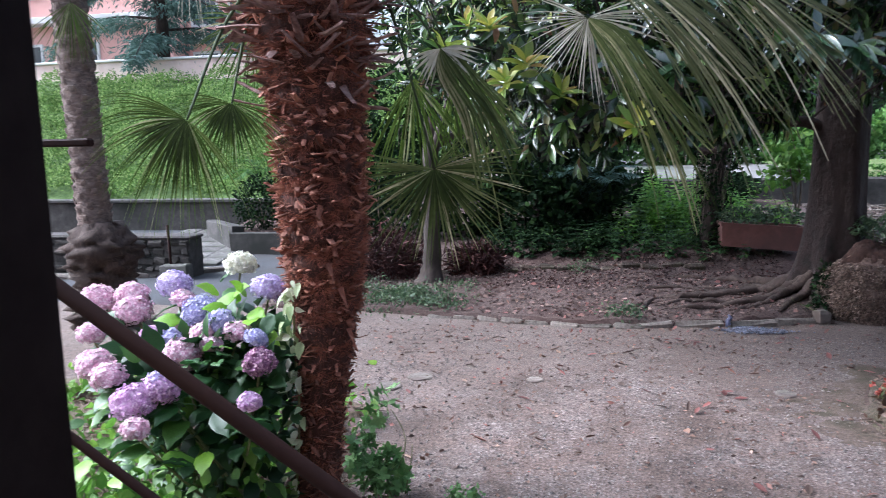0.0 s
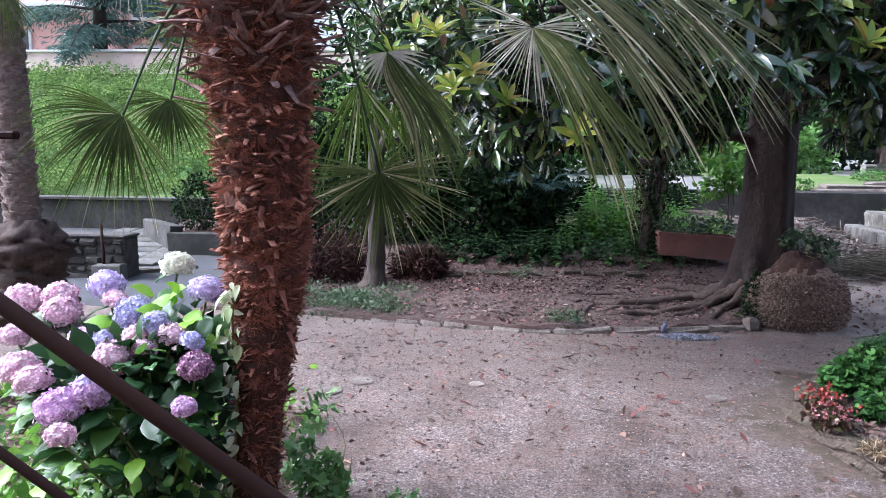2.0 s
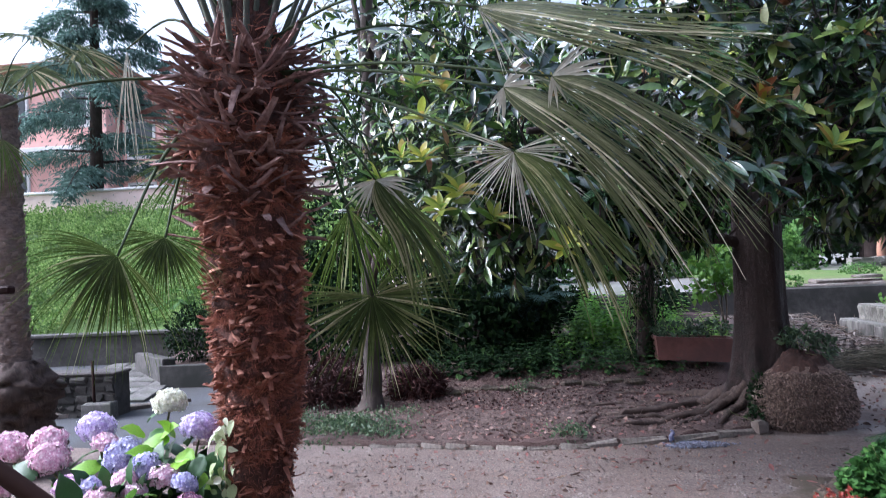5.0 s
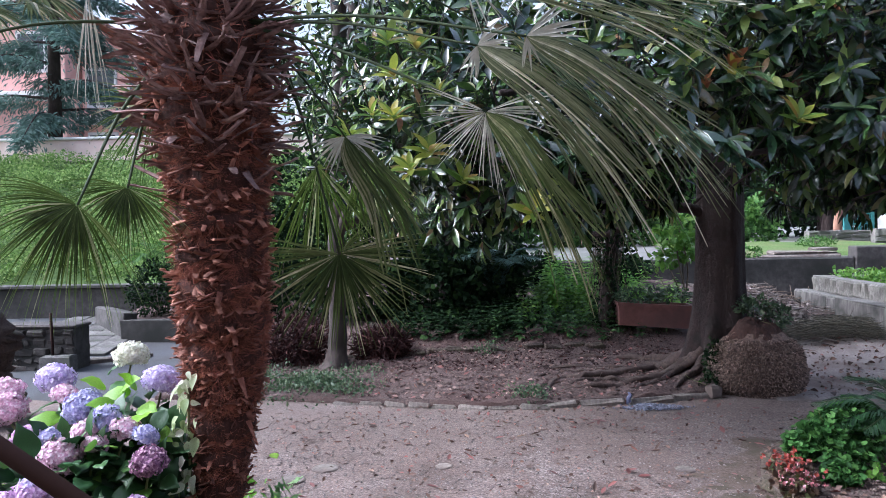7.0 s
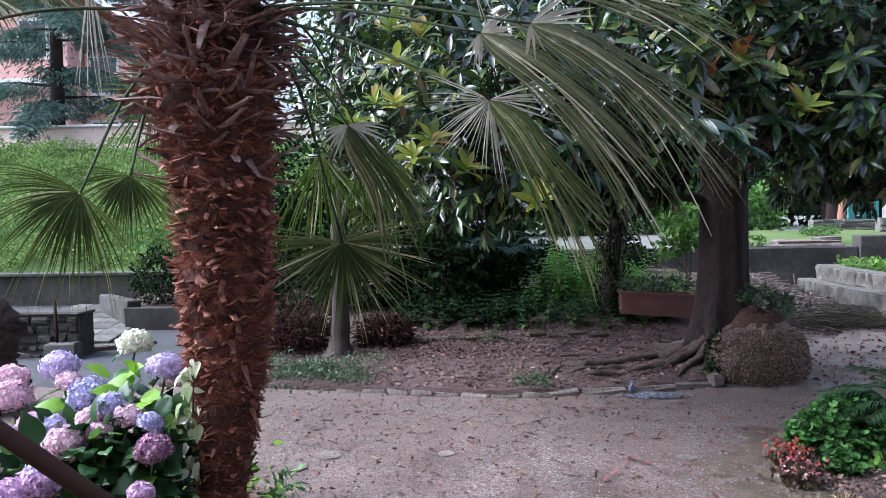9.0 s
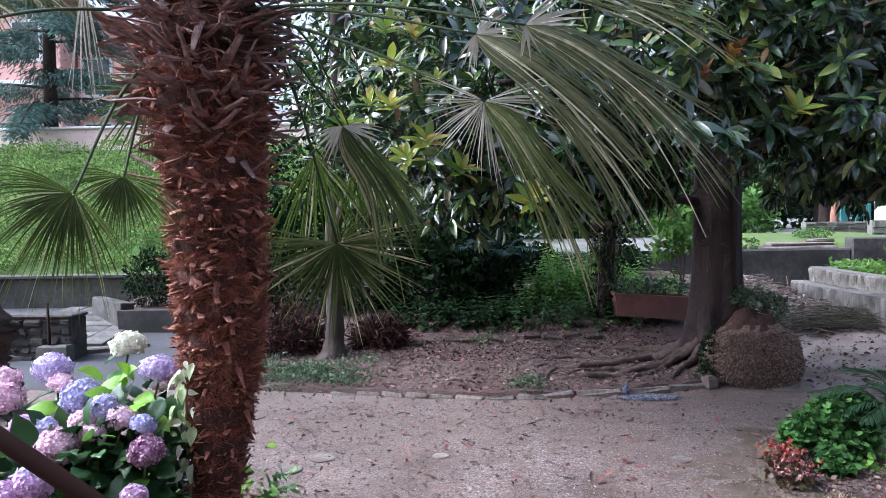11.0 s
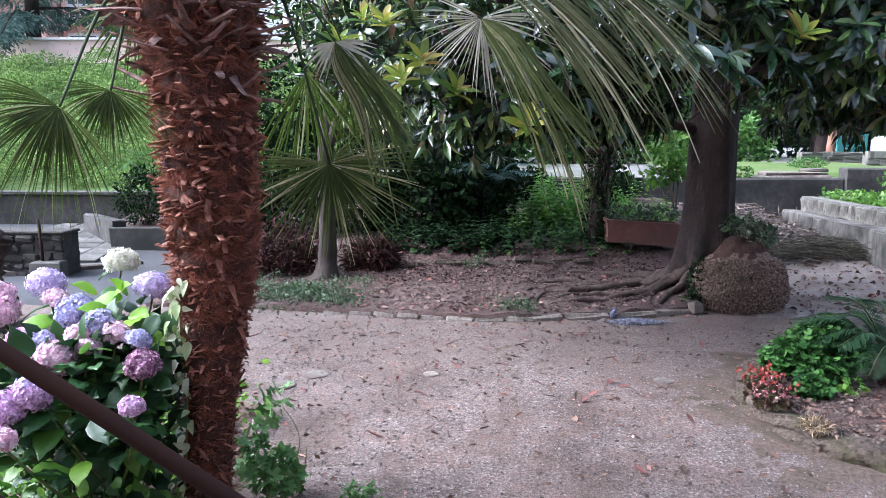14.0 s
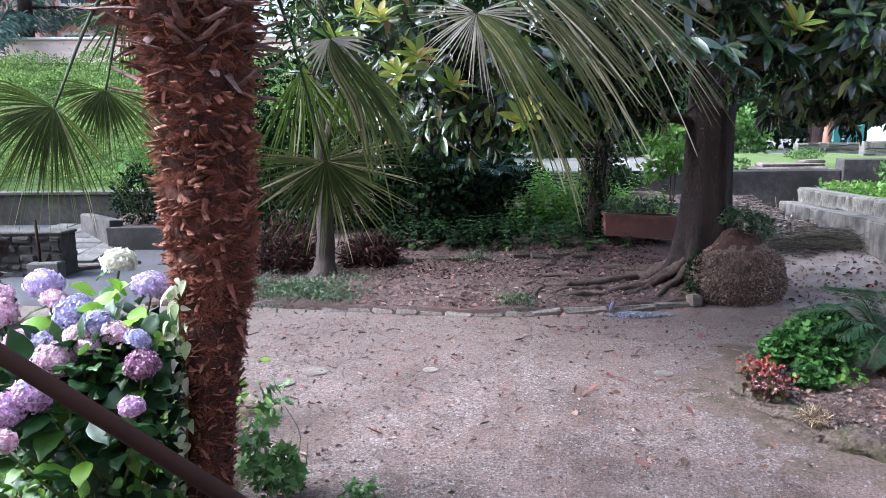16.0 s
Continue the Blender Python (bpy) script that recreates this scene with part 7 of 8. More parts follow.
# ---- flower bed plants ----
MOUND = [((2.46, 4.88, 0.25), (0.09, 0.11, 0.09)), ((2.58, 4.88, 0.31), (0.13, 0.14, 0.12)), ((2.74, 4.93, 0.38), (0.15, 0.15, 0.13)), ((2.9, 4.98, 0.42), (0.12, 0.14, 0.11)), ((2.57, 4.55, 0.16), (0.1, 0.1, 0.06)), ((2.72, 4.76, 0.22), (0.16, 0.12, 0.1)), ((2.98, 4.85, 0.3), (0.12, 0.12, 0.12))]
ger = shrub("geranium_plant", "lush green geranium mound in the flower bed", (2.6, 4.8, 0.1), [(c, r, 420) for c, r in MOUND], 0.042, M["geranium"], lobed_leaf(7, 0.16), category="plant", stems=5)
round_leaf = [Builder().scatter(lobed_leaf(k, w), np.eye(3)[None], np.zeros((1, 3)), np.ones(1)).mesh("leaf", M["geranium_one"]) for k, w in ((7, 0.16), (9, 0.12))]
for k in range(260):
    c, r = MOUND[k % len(MOUND)]
    d = unit(hrng.normal(size=3) + (-0.3, -0.5, 0.7))
    d[2] = max(-0.3, d[2])
    p = np.array(c) + d * r * hrng.uniform(0.95, 1.3)
    o = unit(np.array([d[0], d[1], -0.25]) + hrng.normal(size=3) * 0.35)
    piece(round_leaf[k % 2], "leaf", ger, matrix_of(frames_of(o[None], unit(d + (0, -0.2, 0.6) + hrng.normal(size=3) * 0.25)[None])[0], p, hrng.uniform(0.038, 0.066)))
sag = thing("sago_palm", (3.28, 4.78, 0.1), "young sago palm with stiff feathery leaves", "palm")
under(Builder().tube([(3.28, 4.78, 0.02), (3.28, 4.78, 0.12), (3.28, 4.78, 0.2)], [0.09, 0.1, 0.05], 12, rough=0.15).put("trunk", M["palm_core"]), sag)
for i in range(17):
    a = 0.6 + i * 2.4
    L = 0.5 + 0.1 * (i % 3)
    pinnate(sag, (3.28, 4.78, 0.18), (3.28 + L * math.cos(a), 4.78 + 0.9 * L * math.sin(a), 0.3 + 0.11 * (i % 4)), 0.2, 0.17, 52, M["sago"], 120 + i, 0.045)
bl = Builder().scatter(petal(), frames_of(random_dirs(5, hrng, 0.6), random_dirs(5, hrng, 1)), hrng.normal(size=(5, 3)) * 0.12, np.full(5, 1.0)).mesh("blossom", M["red_fl"], smooth=False)
pbl = Builder().scatter(petal(), frames_of(random_dirs(5, hrng, 0.6), random_dirs(5, hrng, 1)), hrng.normal(size=(5, 3)) * 0.12, np.full(5, 1.0)).mesh("blossom", M["rose_fl"], smooth=False)
for (bx, by), words, me, count in (((2.28, 4.64), "low bronze-leaved plant with red flowers", bl, 80), ((2.18, 4.37), "low bronze-leaved plant with dusky pink flowers", pbl, 30)):
    red = thing("begonia_plant", (bx, by, 0.1), words, "flowers")
    b = foliage("x", [((bx, by, 0.15), (0.12, 0.12, 0.05), 210)], 0.045, M["bronze"], vrng, OVATE)
    under(b.put("foliage", M["bronze"]), red)["kind"] = "stuff"
    for k in range(count):
        p = (bx + hrng.normal() * 0.07, by + hrng.normal() * 0.07, 0.2 + hrng.normal() * 0.03)
        piece(me, "blossom", red, pose(*p, hrng.normal() * 40, hrng.normal() * 40, hrng.uniform(0, 360)) @ Matrix.Scale(0.02, 4))
for x, y in ((2.84, 4.54), (3.2, 4.5)):
    shrub("bedding_plant", "small bright green bedding plant", (x, y, 0.1), [((x, y, 0.17), (0.06, 0.06, 0.05), 34)], 0.045, M["shrub_bright"], lobed_leaf(7, 0.16), 0, "plant")
shrub("dry_tuft", "dry yellowish grass tuft in the flower bed", (2.3, 3.97, 0.09), [((2.3, 3.97, 0.12), (0.09, 0.07, 0.03), 260)], 0.045, M["dry_grass"], NARROW, 0, "plant")

# ---- weeds by the palm ----
wd = shrub("geranium_plant", "leggy green plant growing beside the palm", (-0.78, 3.22, 0.02), [((-0.84, 3.2, 0.18), (0.1, 0.1, 0.15), 80), ((-0.76, 3.25, 0.12), (0.09, 0.09, 0.1), 40), ((-0.82, 3.25, 0.5), (0.06, 0.05, 0.12), 16), ((-0.9, 3.2, 0.34), (0.07, 0.06, 0.1), 22)], 0.08, M["mallow"], lobed_leaf(5, 0.45), 6, "plant", 0.15)
shrub("weed", "small green weed in the gravel", (-0.38, 3.2, 0.0), [((-0.38, 3.2, 0.05), (0.11, 0.08, 0.05), 130)], 0.03, M["mallow"], OVATE, 0, "plant", 0.1)
shrub("weed", "small green weed in the gravel", (-0.55, 3.0, 0.0), [((-0.55, 3.0, 0.04), (0.08, 0.08, 0.04), 90)], 0.028, M["mallow"], OVATE, 0, "plant", 0.1)
b = Builder()
for (cx, cy), (rx, ry), n, hgt in (((-1.75, 7.7), (0.55, 0.45), 1900, 0.11), ((-1.25, 7.5), (0.3, 0.3), 350, 0.06), ((0.75, 7.15), (0.22, 0.2), 260, 0.1), ((0.35, 9.25), (0.16, 0.12), 120, 0.16), ((-1.15, 8.3), (0.25, 0.15), 160, 0.07), ((-2.6, 8.2), (0.5, 0.5), 600, 0.1)):
    q = np.array([cx, cy]) + hrng.normal(size=(n, 2)) * (rx * 0.55, ry * 0.55)
    p = np.stack([q[:, 0], q[:, 1], [H(u, v) + hgt * hrng.random() if v > interp(KERB, u) else 0.02 + 0.5 * hgt * hrng.random() for u, v in q]], -1)
    b.scatter(SMALL, frames_of(random_dirs(n, hrng, 0.7), random_dirs(n, hrng, 1.2)), p, 0.022 + 0.03 * hrng.random(n))
tagged(b.put("ground_weeds", M["weed"]), "patches of low green weeds on the soil", "weeds", kind="stuff")
b = Builder()
n = 2300
q = np.stack([hrng.uniform(-3.9, -1.15, n), hrng.uniform(1.9, 4.4, n)], -1)
p = np.stack([q[:, 0], q[:, 1], 0.04 + 0.32 * hrng.random(n) ** 2], -1)
b.scatter(OVATE, frames_of(random_dirs(n, hrng, 0.5), random_dirs(n, hrng, 1.2)), p, 0.035 + 0.06 * hrng.random(n))
n = 900
q = np.array([-1.85, 2.35]) + hrng.normal(size=(n, 2)) * (0.3, 0.2)
b.scatter(OVATE, frames_of(random_dirs(n, hrng, 0.5), random_dirs(n, hrng, 1.2) + np.array([0, -0.4, 0])), np.stack([q[:, 0], q[:, 1], 0.06 + 0.34 * hrng.random(n)], -1), 0.04 + 0.05 * hrng.random(n))
tagged(b.put("ground_cover", M["shrub_bright"]), "low bright green ground cover under the hydrangea", "ground cover", kind="stuff")
b = Builder()
n = 5200
x = hrng.uniform(6.3, 9.5, n)
y = hrng.uniform(7.6, 12.3, n)
keep = x > 6.36 + 0.075 * (y - 10)
p = np.stack([x, y, 0.87 + 0.2 * hrng.random(n)], -1)[keep]
b.scatter(OVATE, frames_of(random_dirs(len(p), hrng, 0.5), random_dirs(len(p), hrng, 1.2)), p, 0.05 + 0.05 * hrng.random(len(p)))
tagged(b.put("bed_plants", M["shrub_bright"]), "bright green plants filling the raised bed", "plants", kind="stuff")
shrub("shrub", "green shrub in the raised stone bed", (7.6, 11.4, 0.9), [((7.6, 11.4, 1.25), (0.4, 0.4, 0.35), 420)], 0.09, M["shrub"])
shrub("shrub", "green weeds on the terrace wall", (6.3, 15.4, 1.1), [((6.35, 15.35, 1.24), (0.35, 0.2, 0.16), 330)], 0.07, M["shrub"])
shrub("shrub", "green bush on the lawn", (9.3, 18.2, 1.2), [((9.3, 18.2, 1.42), (0.5, 0.4, 0.16), 800)], 0.05, M["shrub"])
shrub("shrub", "green bush by the debris slope", (4.6, 11.4, 0.15), [((4.5, 11.5, 0.4), (0.7, 0.4, 0.28), 600)], 0.07, M["weed"])

# ---- litter, leaves, debris ----
def ground_z(x, y):
    k = interp(KERB, x) if x < 2.75 else 7.34 + 1.6 * (x - 2.75)
    if y > k + 0.1 and -3.4 < x < 4.5:
        return H(x, y)
    return court(x, y) + (0.025 if x > 3.35 and y > 6.9 else 0)


dl = [Builder().scatter(leaf_shape(5, w, f_, c), np.eye(3)[None], np.zeros((1, 3)), np.ones(1)).mesh("fallen_leaf", M["dead_leaf"]) for w, f_, c in ((0.2, 0.5, -0.2), (0.26, 0.3, 0.3), (0.16, 0.8, -0.35))]
rl = Builder().scatter(leaf_shape(5, 0.22, 0.4, -0.2), np.eye(3)[None], np.zeros((1, 3)), np.ones(1)).mesh("fallen_leaf", M["red_leaf"])
drng = np.random.default_rng(51)
for k in range(310):
    if k < 250:
        y = 3.0 + 4.0 * drng.random() ** 0.55
        x = drng.uniform(-1.4, 4.0) * (0.55 + 0.1 * y)
    else:
        x, y = drng.uniform(-1.2, 2.6), drng.uniform(6.9, 9.2)
    if y < 5.6 and x > 2.1:
        continue
    ob = new("fallen_leaf", (rl if drng.random() < 0.14 else dl[k % 3]))
    s = drng.uniform(0.045, 0.1)
    ob.matrix_basis = pose(x, y, ground_z(x, y) + 0.012, drng.normal() * 9, drng.normal() * 9, drng.uniform(0, 360)) @ Matrix.Scale(s, 4)
    tagged(ob, "dry curled brown leaf lying on the gravel" if ob.data != rl else "dry red leaf lying on the gravel", "leaf", "fallen leaves")
for x, y in ((1.16, 3.53), (1.84, 3.4), (0.76, 4.95), (1.27, 4.98), (1.25, 5.05), (2.2, 4.2), (1.1, 6.35), (1.25, 6.42), (1.4, 6.38), (1.3, 6.28), (1.15, 6.5), (1.05, 6.44), (1.2, 6.3), (1.33, 6.46), (2.1, 6.62), (2.2, 6.66), (2.14, 6.56), (2.3, 6.72), (1.0, 4.6), (1.5, 4.75), (0.1, 6.55), (0.3, 6.6)):
    ob = new("fallen_leaf", rl)
    ob.matrix_basis = pose(x, y, ground_z(x, y) + 0.014, drng.normal() * 8, drng.normal() * 8, drng.uniform(0, 360)) @ Matrix.Scale(drng.uniform(0.06, 0.11), 4)
    tagged(ob, "dry red leaf lying on the gravel", "leaf", "fallen leaves")
b = Builder()
n = 9000
x = drng.uniform(-2.4, 3.4, n)
y = np.array([interp(KERB, q) for q in x]) + drng.random(n) ** 1.1 * 3.4
p = np.stack([x, y, [ground_z(u, v) + 0.008 for u, v in zip(x, y)]], -1)
b.scatter(SMALL, frames_of(random_dirs(n, drng) * (1, 1, 0.25), random_dirs(n, drng, 2.5)), p, 0.01 + 0.026 * drng.random(n) ** 2)
n = 1000
x = drng.uniform(-1.2, 3.0, n)
y = np.array([interp(KERB, min(q, 2.75)) for q in x]) - 0.2 + drng.random(n) ** 1.2 * 4.2
b.scatter(OVATE, frames_of(random_dirs(n, drng) * (1, 1, 0.3), random_dirs(n, drng, 2.0)), np.stack([x, y, [ground_z(u, v) + 0.014 for u, v in zip(x, y)]], -1), 0.03 + 0.045 * drng.random(n))
n = 1500
x, y = drng.uniform(-3.8, -1.1, n), drng.uniform(2.1, 4.4, n)
b.scatter(SMALL, frames_of(random_dirs(n, drng) * (1, 1, 0.25), random_dirs(n, drng, 2.5)), np.stack([x, y, np.full(n, 0.055)], -1), 0.04 + 0.06 * drng.random(n))
tagged(b.put("leaf_litter", M["dead_mix"]), "crumbled brown leaf litter over the soil", "leaf litter", kind="stuff")


def slope_z(x, y):
    return 0.12 + 0.28 * np.clip((y - 10.2) / 0.8, 0, 1) + 0.065 * np.maximum(0, y - 11)


b = Builder()
n = 1500
x, y = drng.uniform(3.9, 5.6, n), drng.uniform(9.7, 14.0, n)
b.scatter(SMALL, frames_of(random_dirs(n, drng) * (1, 1, 0.4), random_dirs(n, drng, 1.4)), np.stack([x, y, 0.36 + 0.06 * np.clip((y - 10.2) / 0.8, 0, 1) + 0.065 * np.maximum(0, y - 11) + 0.04 * drng.random(n)], -1), 0.05 + 0.07 * drng.random(n))
n = 2600
x, y = drng.uniform(3.8, 6.0, n), drng.uniform(9.9, 14.5, n)
b.scatter(SMALL, frames_of(random_dirs(n, drng) * (1, 1, 0.4), random_dirs(n, drng, 2)), np.stack([x, y, slope_z(x, y) + 0.05 * drng.random(n)], -1), 0.03 + 0.05 * drng.random(n))
tagged(b.put("slope_debris", M["grey_mix"]), "grey chips and crumbled leaves on the debris slope", "debris", kind="stuff")
b = Builder()
for k in range(420):
    x, y = drng.uniform(3.7, 6.0), drng.uniform(9.2, 14.3)
    z = max(slope_z(x, y) if y > 9.9 else 0.05 + 0.33 * min(1, (y - 7.7) / 2.2) * min(1, (x - 3.7) / 1.6), 0.06) + 0.02 + 0.05 * drng.random()
    a, r = drng.uniform(0, 6.28), drng.uniform(0.05, 0.26)
    c = np.array([x, y, z])
    d = np.array([math.cos(a), math.sin(a), drng.normal() * 0.12]) * r
    b.tube([c - d, c + drng.normal(size=3) * 0.02, c + d], drng.uniform(0.004, 0.011), 4, caps=False)
tagged(b.put("pale_twigs", M["pale_twig"]), "pale broken twigs lying over the debris slope", "twigs", kind="stuff")
b = Builder()
b = Builder()
n = 11000
y = 2.6 + 4.1 * drng.random(n) ** 0.8
x = drng.uniform(-1.6, 3.6, n) * (0.5 + 0.1 * y)
s = 0.002 + 0.008 * drng.random(n) ** 3
tv = (np.array([(-1, -0.7, -0.3), (1, -0.8, -0.3), (0.8, 0.9, -0.3), (-0.9, 0.8, -0.3), (-0.5, -0.4, 0.6), (0.6, -0.4, 0.5), (0.4, 0.5, 0.6), (-0.5, 0.4, 0.5)], float), [(0, 1, 5, 4), (1, 2, 6, 5), (2, 3, 7, 6), (3, 0, 4, 7), (4, 5, 6, 7)])
b.scatter(tv, frames_of(random_dirs(n, drng) * (1, 1, 0.05), np.tile([0, 0, 1.0], (n, 1))), np.stack([x, y, [court(u, v) + 0.003 for u, v in zip(x, y)]], -1), s)
tagged(b.put("pebbles", M["pebble"], smooth=False), "loose pale pebbles scattered on the gravel", "pebbles", kind="stuff")
for x, y, s in ((-1.0, 5.15, 0.1), (-1.19, 4.9, 0.1), (-0.09, 5.2, 0.065), (1.72, 5.1, 0.075)):
    d = Builder().tube([(0, 0, -0.02), (0, 0, 0.0), (0, 0, 0.006)], [s, s, s * 0.85], 18, rough=0.06).put("stone_disc", M["pale_stone"], smooth=False)
    d.location = (x, y, court(x, y) + 0.006)
    tagged(d, "flat pale stone set in the gravel", "stone")
b = Builder()
n = 5000
x = drng.uniform(-2.4, 3.2, n)
y = np.array([interp(KERB, min(q, 2.75)) for q in x]) + 0.1 + drng.random(n) * 2.6
b.scatter(tv, frames_of(random_dirs(n, drng) * (1, 1, 0.25), random_dirs(n, drng, 3)), np.stack([x, y, [ground_z(u, v) + 0.004 for u, v in zip(x, y)]], -1), 0.005 + 0.016 * drng.random(n) ** 3)
tagged(b.put("soil_clods", M["soil"], smooth=False), "crumbly clods of brown soil on the bed", "soil", kind="stuff")
b = Builder()
n = 4600
y = 2.8 + 4.0 * drng.random(n) ** 0.6
x = drng.uniform(-1.5, 3.9, n) * (0.55 + 0.1 * y)
keep = (x < 2.15) | (y > 5.7)
x, y = x[keep], y[keep]
b.scatter(SMALL, frames_of(random_dirs(len(x), drng) * (1, 1, 0.3), random_dirs(len(x), drng, 2)), np.stack([x, y, [ground_z(u, v) + 0.006 for u, v in zip(x, y)]], -1), 0.012 + 0.035 * drng.random(len(x)) ** 2)
n = 1500
x, y = drng.uniform(3.4, 6.2, n), 9.9 - 2.7 * drng.random(n) ** 1.5
b.scatter(SMALL, frames_of(random_dirs(n, drng) * (1, 1, 0.3), random_dirs(n, drng, 2)), np.stack([x, y, 0.04 + 0.33 * np.clip((y - 7.7) / 2.2, 0, 1) * np.clip((x - 3.7) / 1.6, 0, 1)], -1), 0.012 + 0.06 * drng.random(n) ** 3)
n = 420
x, y = drng.uniform(3.5, 5.7, n), drng.uniform(7.3, 10.0, n)
b.scatter(OVATE, frames_of(random_dirs(n, drng) * (1, 1, 0.3), random_dirs(n, drng, 1.6)), np.stack([x, y, 0.045 + 0.33 * np.clip((y - 7.7) / 2.2, 0, 1) * np.clip((x - 3.7) / 1.6, 0, 1)], -1), 0.03 + 0.07 * drng.random(n) ** 2)
tagged(b.put("leaf_crumbs", M["crumb_mix"]), "dark crumbs of dry leaf scattered over the gravel", "leaf litter", kind="stuff")
# trodden brown earth along the outside of the flower bed
vv, ff = [], []
for i in range(0, 400, 4):
    for j in range(9):
        o = -0.04 + 0.62 * j / 8
        q = line_edge[i, :2] + side_edge[i, :2] * o
        vv.append((q[0], q[1], court(q[0], q[1]) + 0.014 - 0.05 * o + bumpy(q[0], q[1], 3.5, 0.02) + bumpy(q[0], q[1], 14, 0.012)))
        if i and j:
            k = (i // 4) * 9 + j
            ff.append([k - 10, k - 9, k, k - 1])
tagged(Builder().add(vv, ff).put("earth_band", M["trodden"]), "trodden brown earth beside the flower bed", "earth", kind="structure")
b, n = Builder(), 3200
x, y = drng.uniform(-1.2, 3.0, n), 9.85 - 1.5 * drng.random(n) ** 1.7
b.scatter(SMALL, frames_of(random_dirs(n, drng) * (1, 1, 0.35), random_dirs(n, drng, 2)), np.stack([x, y, [ground_z(u, v) + 0.012 for u, v in zip(x, y)]], -1), 0.018 + 0.03 * drng.random(n))
tagged(b.put("dark_litter", M["brush"]), "dark leaves gathered at the back of the bed", "leaf litter", kind="stuff")
# crumbs and bits of rubble on the edging of the flower bed
b, n = Builder(), 420
t = drng.integers(0, 400, n)
d = drng.uniform(-0.32, 0.06, n)
q = line_edge[t, :2] + side_edge[t, :2] * d[:, None] + drng.normal(size=(n, 2)) * 0.02
z = np.interp(d, [-0.3, -0.15, -0.05, 0.0, 0.04], [0.08, 0.105, 0.09, 0.03, 0.0])
b.scatter(tv, frames_of(random_dirs(n, drng) * (1, 1, 0.25), random_dirs(n, drng, 3)), np.stack([q[:, 0], q[:, 1], z], -1), 0.004 + 0.013 * drng.random(n) ** 4)
tagged(b.put("edging_rubble", M["pebble_brown"], smooth=False), "bits of rubble and earth on the bed's edging", "rubble", kind="stuff")
b, n = Builder(), 170
t = drng.integers(100, 400, n)
d = drng.uniform(-0.7, 0.1, n)
q = line_edge[t, :2] + side_edge[t, :2] * d[:, None]
z = np.interp(d, [-0.3, -0.15, -0.05, 0.0, 0.04], [0.11, 0.115, 0.1, 0.05, 0.01])
b.scatter(SMALL, frames_of(random_dirs(n, drng) * (1, 1, 0.3), random_dirs(n, drng, 2)), np.stack([q[:, 0], q[:, 1], z + 0.006], -1), 0.02 + 0.04 * drng.random(n) ** 2)
# further dark crumbs over the soil make up for the bed's missing shade
n = 900
x, y = drng.uniform(2.35, 3.7, n), drng.uniform(3.7, 5.3, n)
keep = x > 2.3 + 0.75 * np.maximum(0, 4.1 - y)
x, y = x[keep], y[keep]
b.scatter(SMALL, frames_of(random_dirs(len(x), drng) * (1, 1, 0.35), random_dirs(len(x), drng, 2)), np.stack([x, y, 0.112 + np.array([bumpy(u, v, 4, 0.03) for u, v in zip(x, y)])], -1), 0.015 + 0.045 * drng.random(len(x)) ** 2)
tagged(b.put("edging_litter", M["crumb_mix"]), "dry leaf bits on the flower bed, extra dark ones for its shade", "leaf litter", kind="stuff")
b, n = Builder(), 1500
q = np.stack([drng.uniform(2.3, 3.4, n), drng.uniform(3.2, 4.7, n)], -1)
q = q[q[:, 0] > 2.3 + 0.9 * np.maximum(0, 3.9 - q[:, 1])]
b.scatter(tv, frames_of(random_dirs(len(q), drng) * (1, 1, 0.25), random_dirs(len(q), drng, 3)), np.stack([q[:, 0], q[:, 1], [0.1 + bumpy(u, v, 4, 0.03) for u, v in q]], -1), 0.004 + 0.02 * drng.random(len(q)) ** 3)
tagged(b.put("bed_clods", M["pebble_brown"], smooth=False), "crumbs of earth and grit on the flower bed", "soil", kind="stuff")
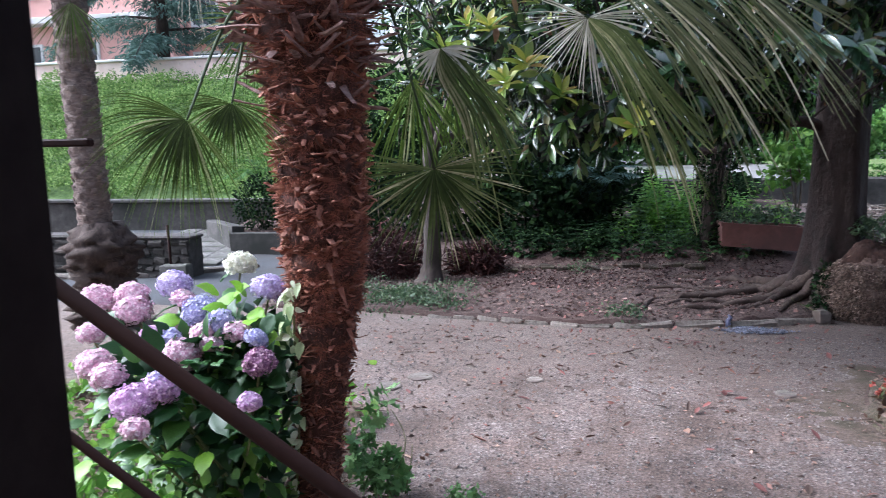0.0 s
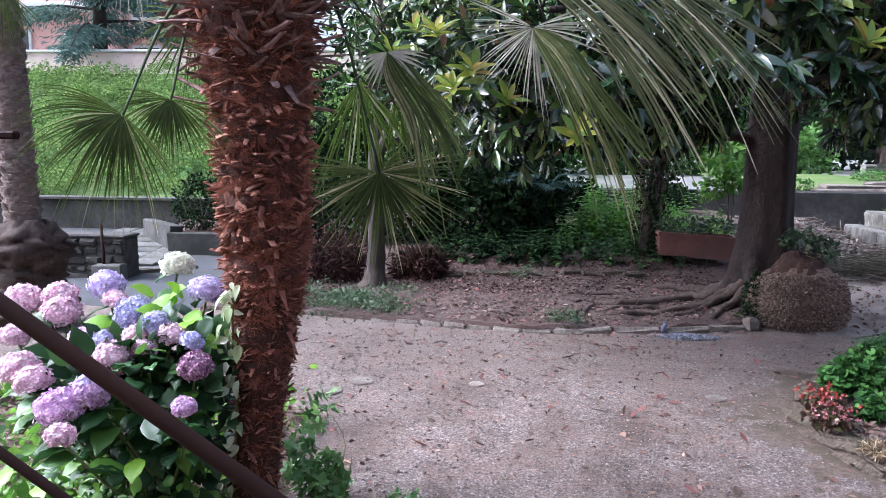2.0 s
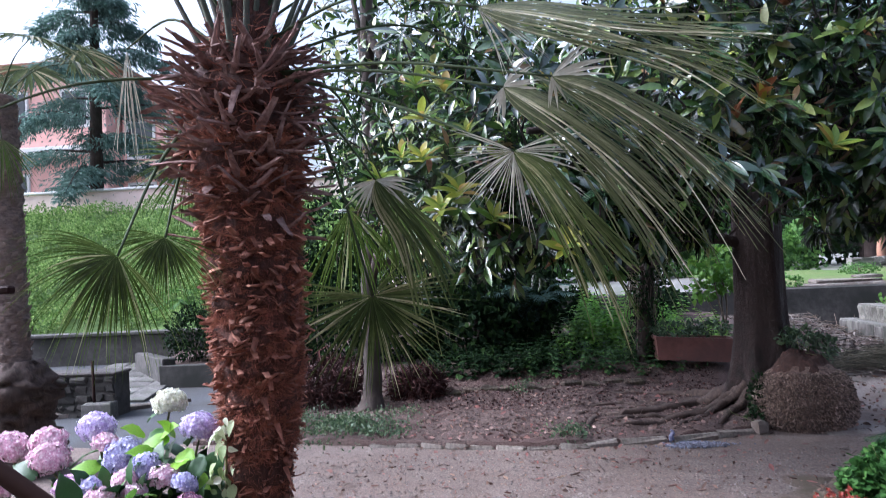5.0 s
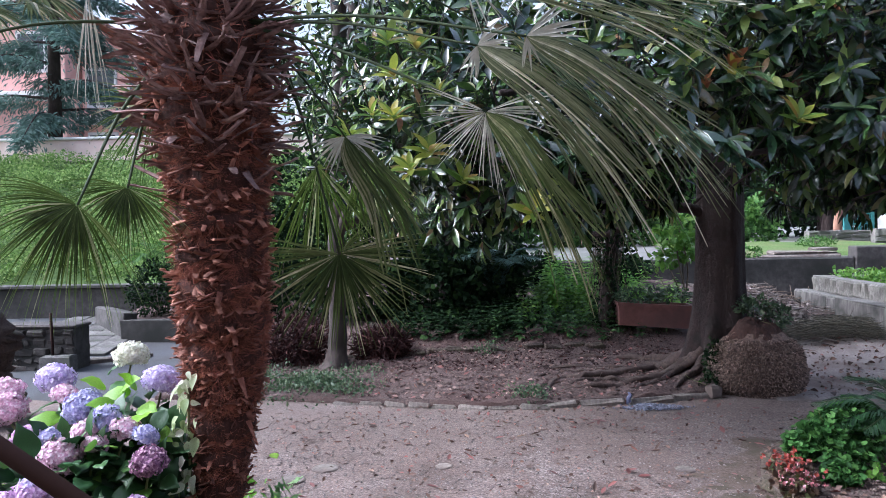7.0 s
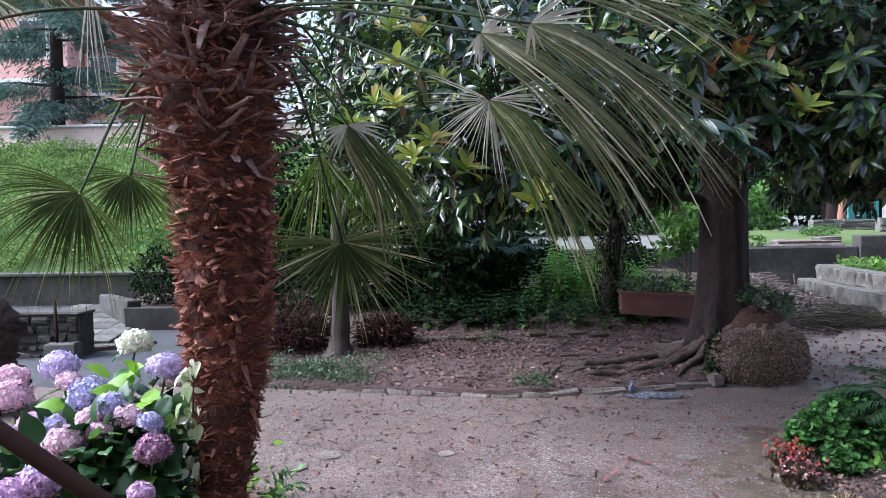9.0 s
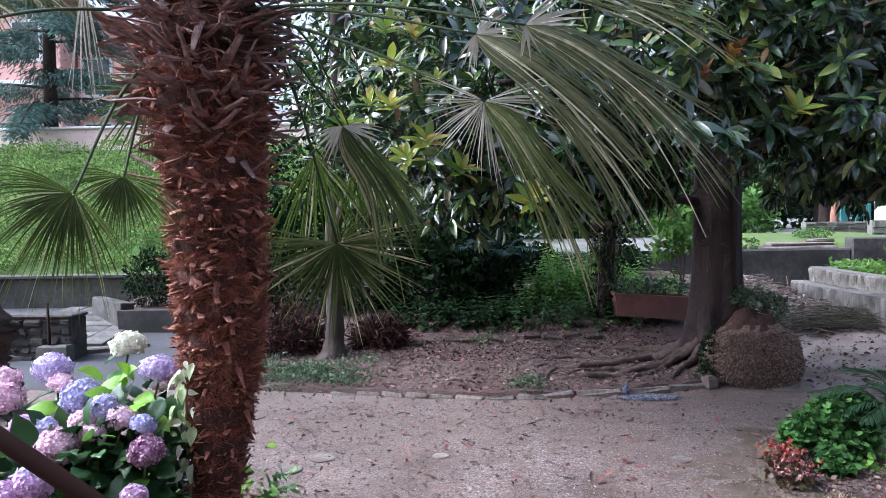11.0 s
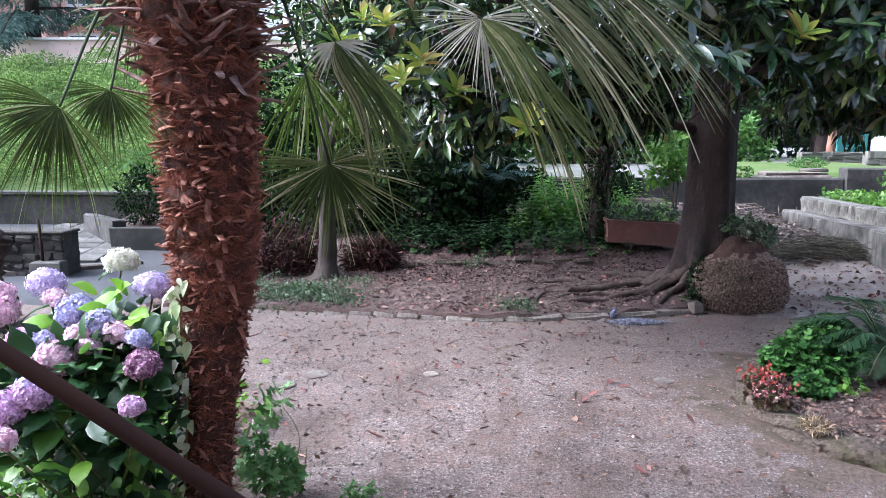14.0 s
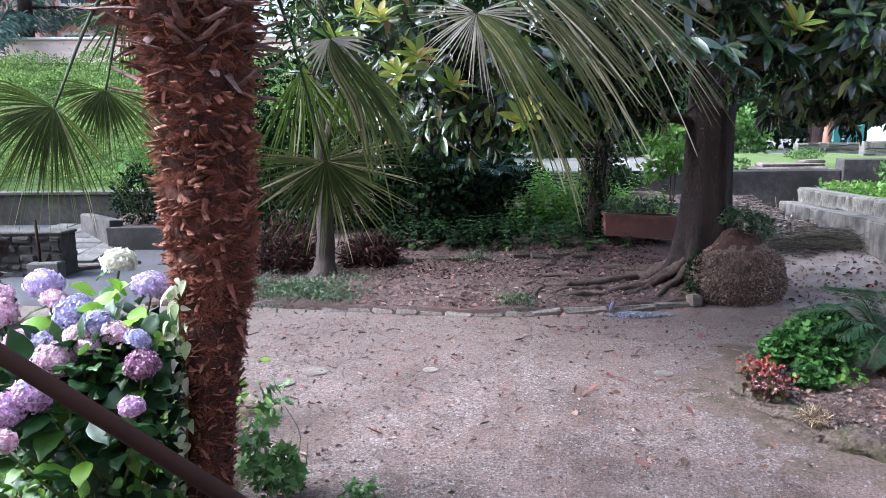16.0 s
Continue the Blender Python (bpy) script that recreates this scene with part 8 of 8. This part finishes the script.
# blue-grey chips and plastic scrap before the kerb
b = Builder()
n = 900
q = drng.normal(size=(n, 2)) * (0.13, 0.05) + (1.98, 6.92)
b.scatter(tv, frames_of(random_dirs(n, drng) * (1, 1, 0.25), random_dirs(n, drng, 3)), np.stack([q[:, 0], q[:, 1], 0.006 + 0.018 * drng.random(n) * np.exp(-((q[:, 0] - 1.98) / 0.15) ** 2)], -1), 0.006 + 0.009 * drng.random(n))
tagged(b.put("stone_chips", M["blue_chips"], smooth=False), "small heap of blue-grey stone chips", "chips", kind="stuff")
b = Builder().tube(curve_through([(1.77, 7.04, 0.02), (1.76, 7.05, 0.06), (1.78, 7.04, 0.1), (1.76, 7.05, 0.13)], 10), [0.022, 0.026, 0.022, 0.025, 0.022, 0.02, 0.022, 0.016, 0.01, 0.008], 9, rough=0.12)
tagged(b.put("plastic_scrap", M["blue_plastic"]), "crumpled blue plastic scrap by the kerb", "litter")
b = Builder().block((2.72, 7.3, 0.07), (0.12, 0.11, 0.13), 12, 0.02, 0.006)
tagged(b.put("stone_block", M["pale_stone"], smooth=False), "small grey concrete block at the kerb's end", "block")
# cut branches on the path
bp = thing("branch_pile", (5.3, 9.6, 0.3), "heap of cut thin dry branches on the path", "branches")
b = Builder()
for k in range(620):
    c = np.array([5.3, 9.6]) + np.clip(drng.normal(size=2), -1.8, 1.8) * (0.5, 0.17)
    d = unit(np.array([1.0, -0.3, 0.0]) + drng.normal(size=3) * (0.35, 0.3, 0.13))
    L = drng.uniform(0.25, 0.8)
    p0 = np.array([c[0], c[1], 0.32 + 0.24 * drng.random() * math.exp(-((c[0] - 5.3) / 0.8) ** 2 - ((c[1] - 9.6) / 0.3) ** 2)])
    b.tube([p0 - d * L / 2, p0 + drng.normal(size=3) * 0.03, p0 + d * L / 2], [0.005, 0.004, 0.002], 4, caps=False)
under(b.put("twig_mass", M["brushwood"]), bp)["kind"] = "stuff"
b = Builder()
for k in range(170):
    c = np.array([drng.uniform(3.9, 6.2), drng.uniform(11, 14.4)])
    d = unit(drng.normal(size=3) * (1, 0.6, 0.2))
    p0 = np.array([c[0], c[1], 0.42 + 0.065 * (c[1] - 11)])
    b.tube([p0 - d * 0.3, p0 + (0, 0, 0.03), p0 + d * 0.3], [0.006, 0.005, 0.002], 4, caps=False)
tagged(b.put("pruned_twigs", M["twig"]), "pruned twigs strewn over the slope", "twigs", kind="stuff")
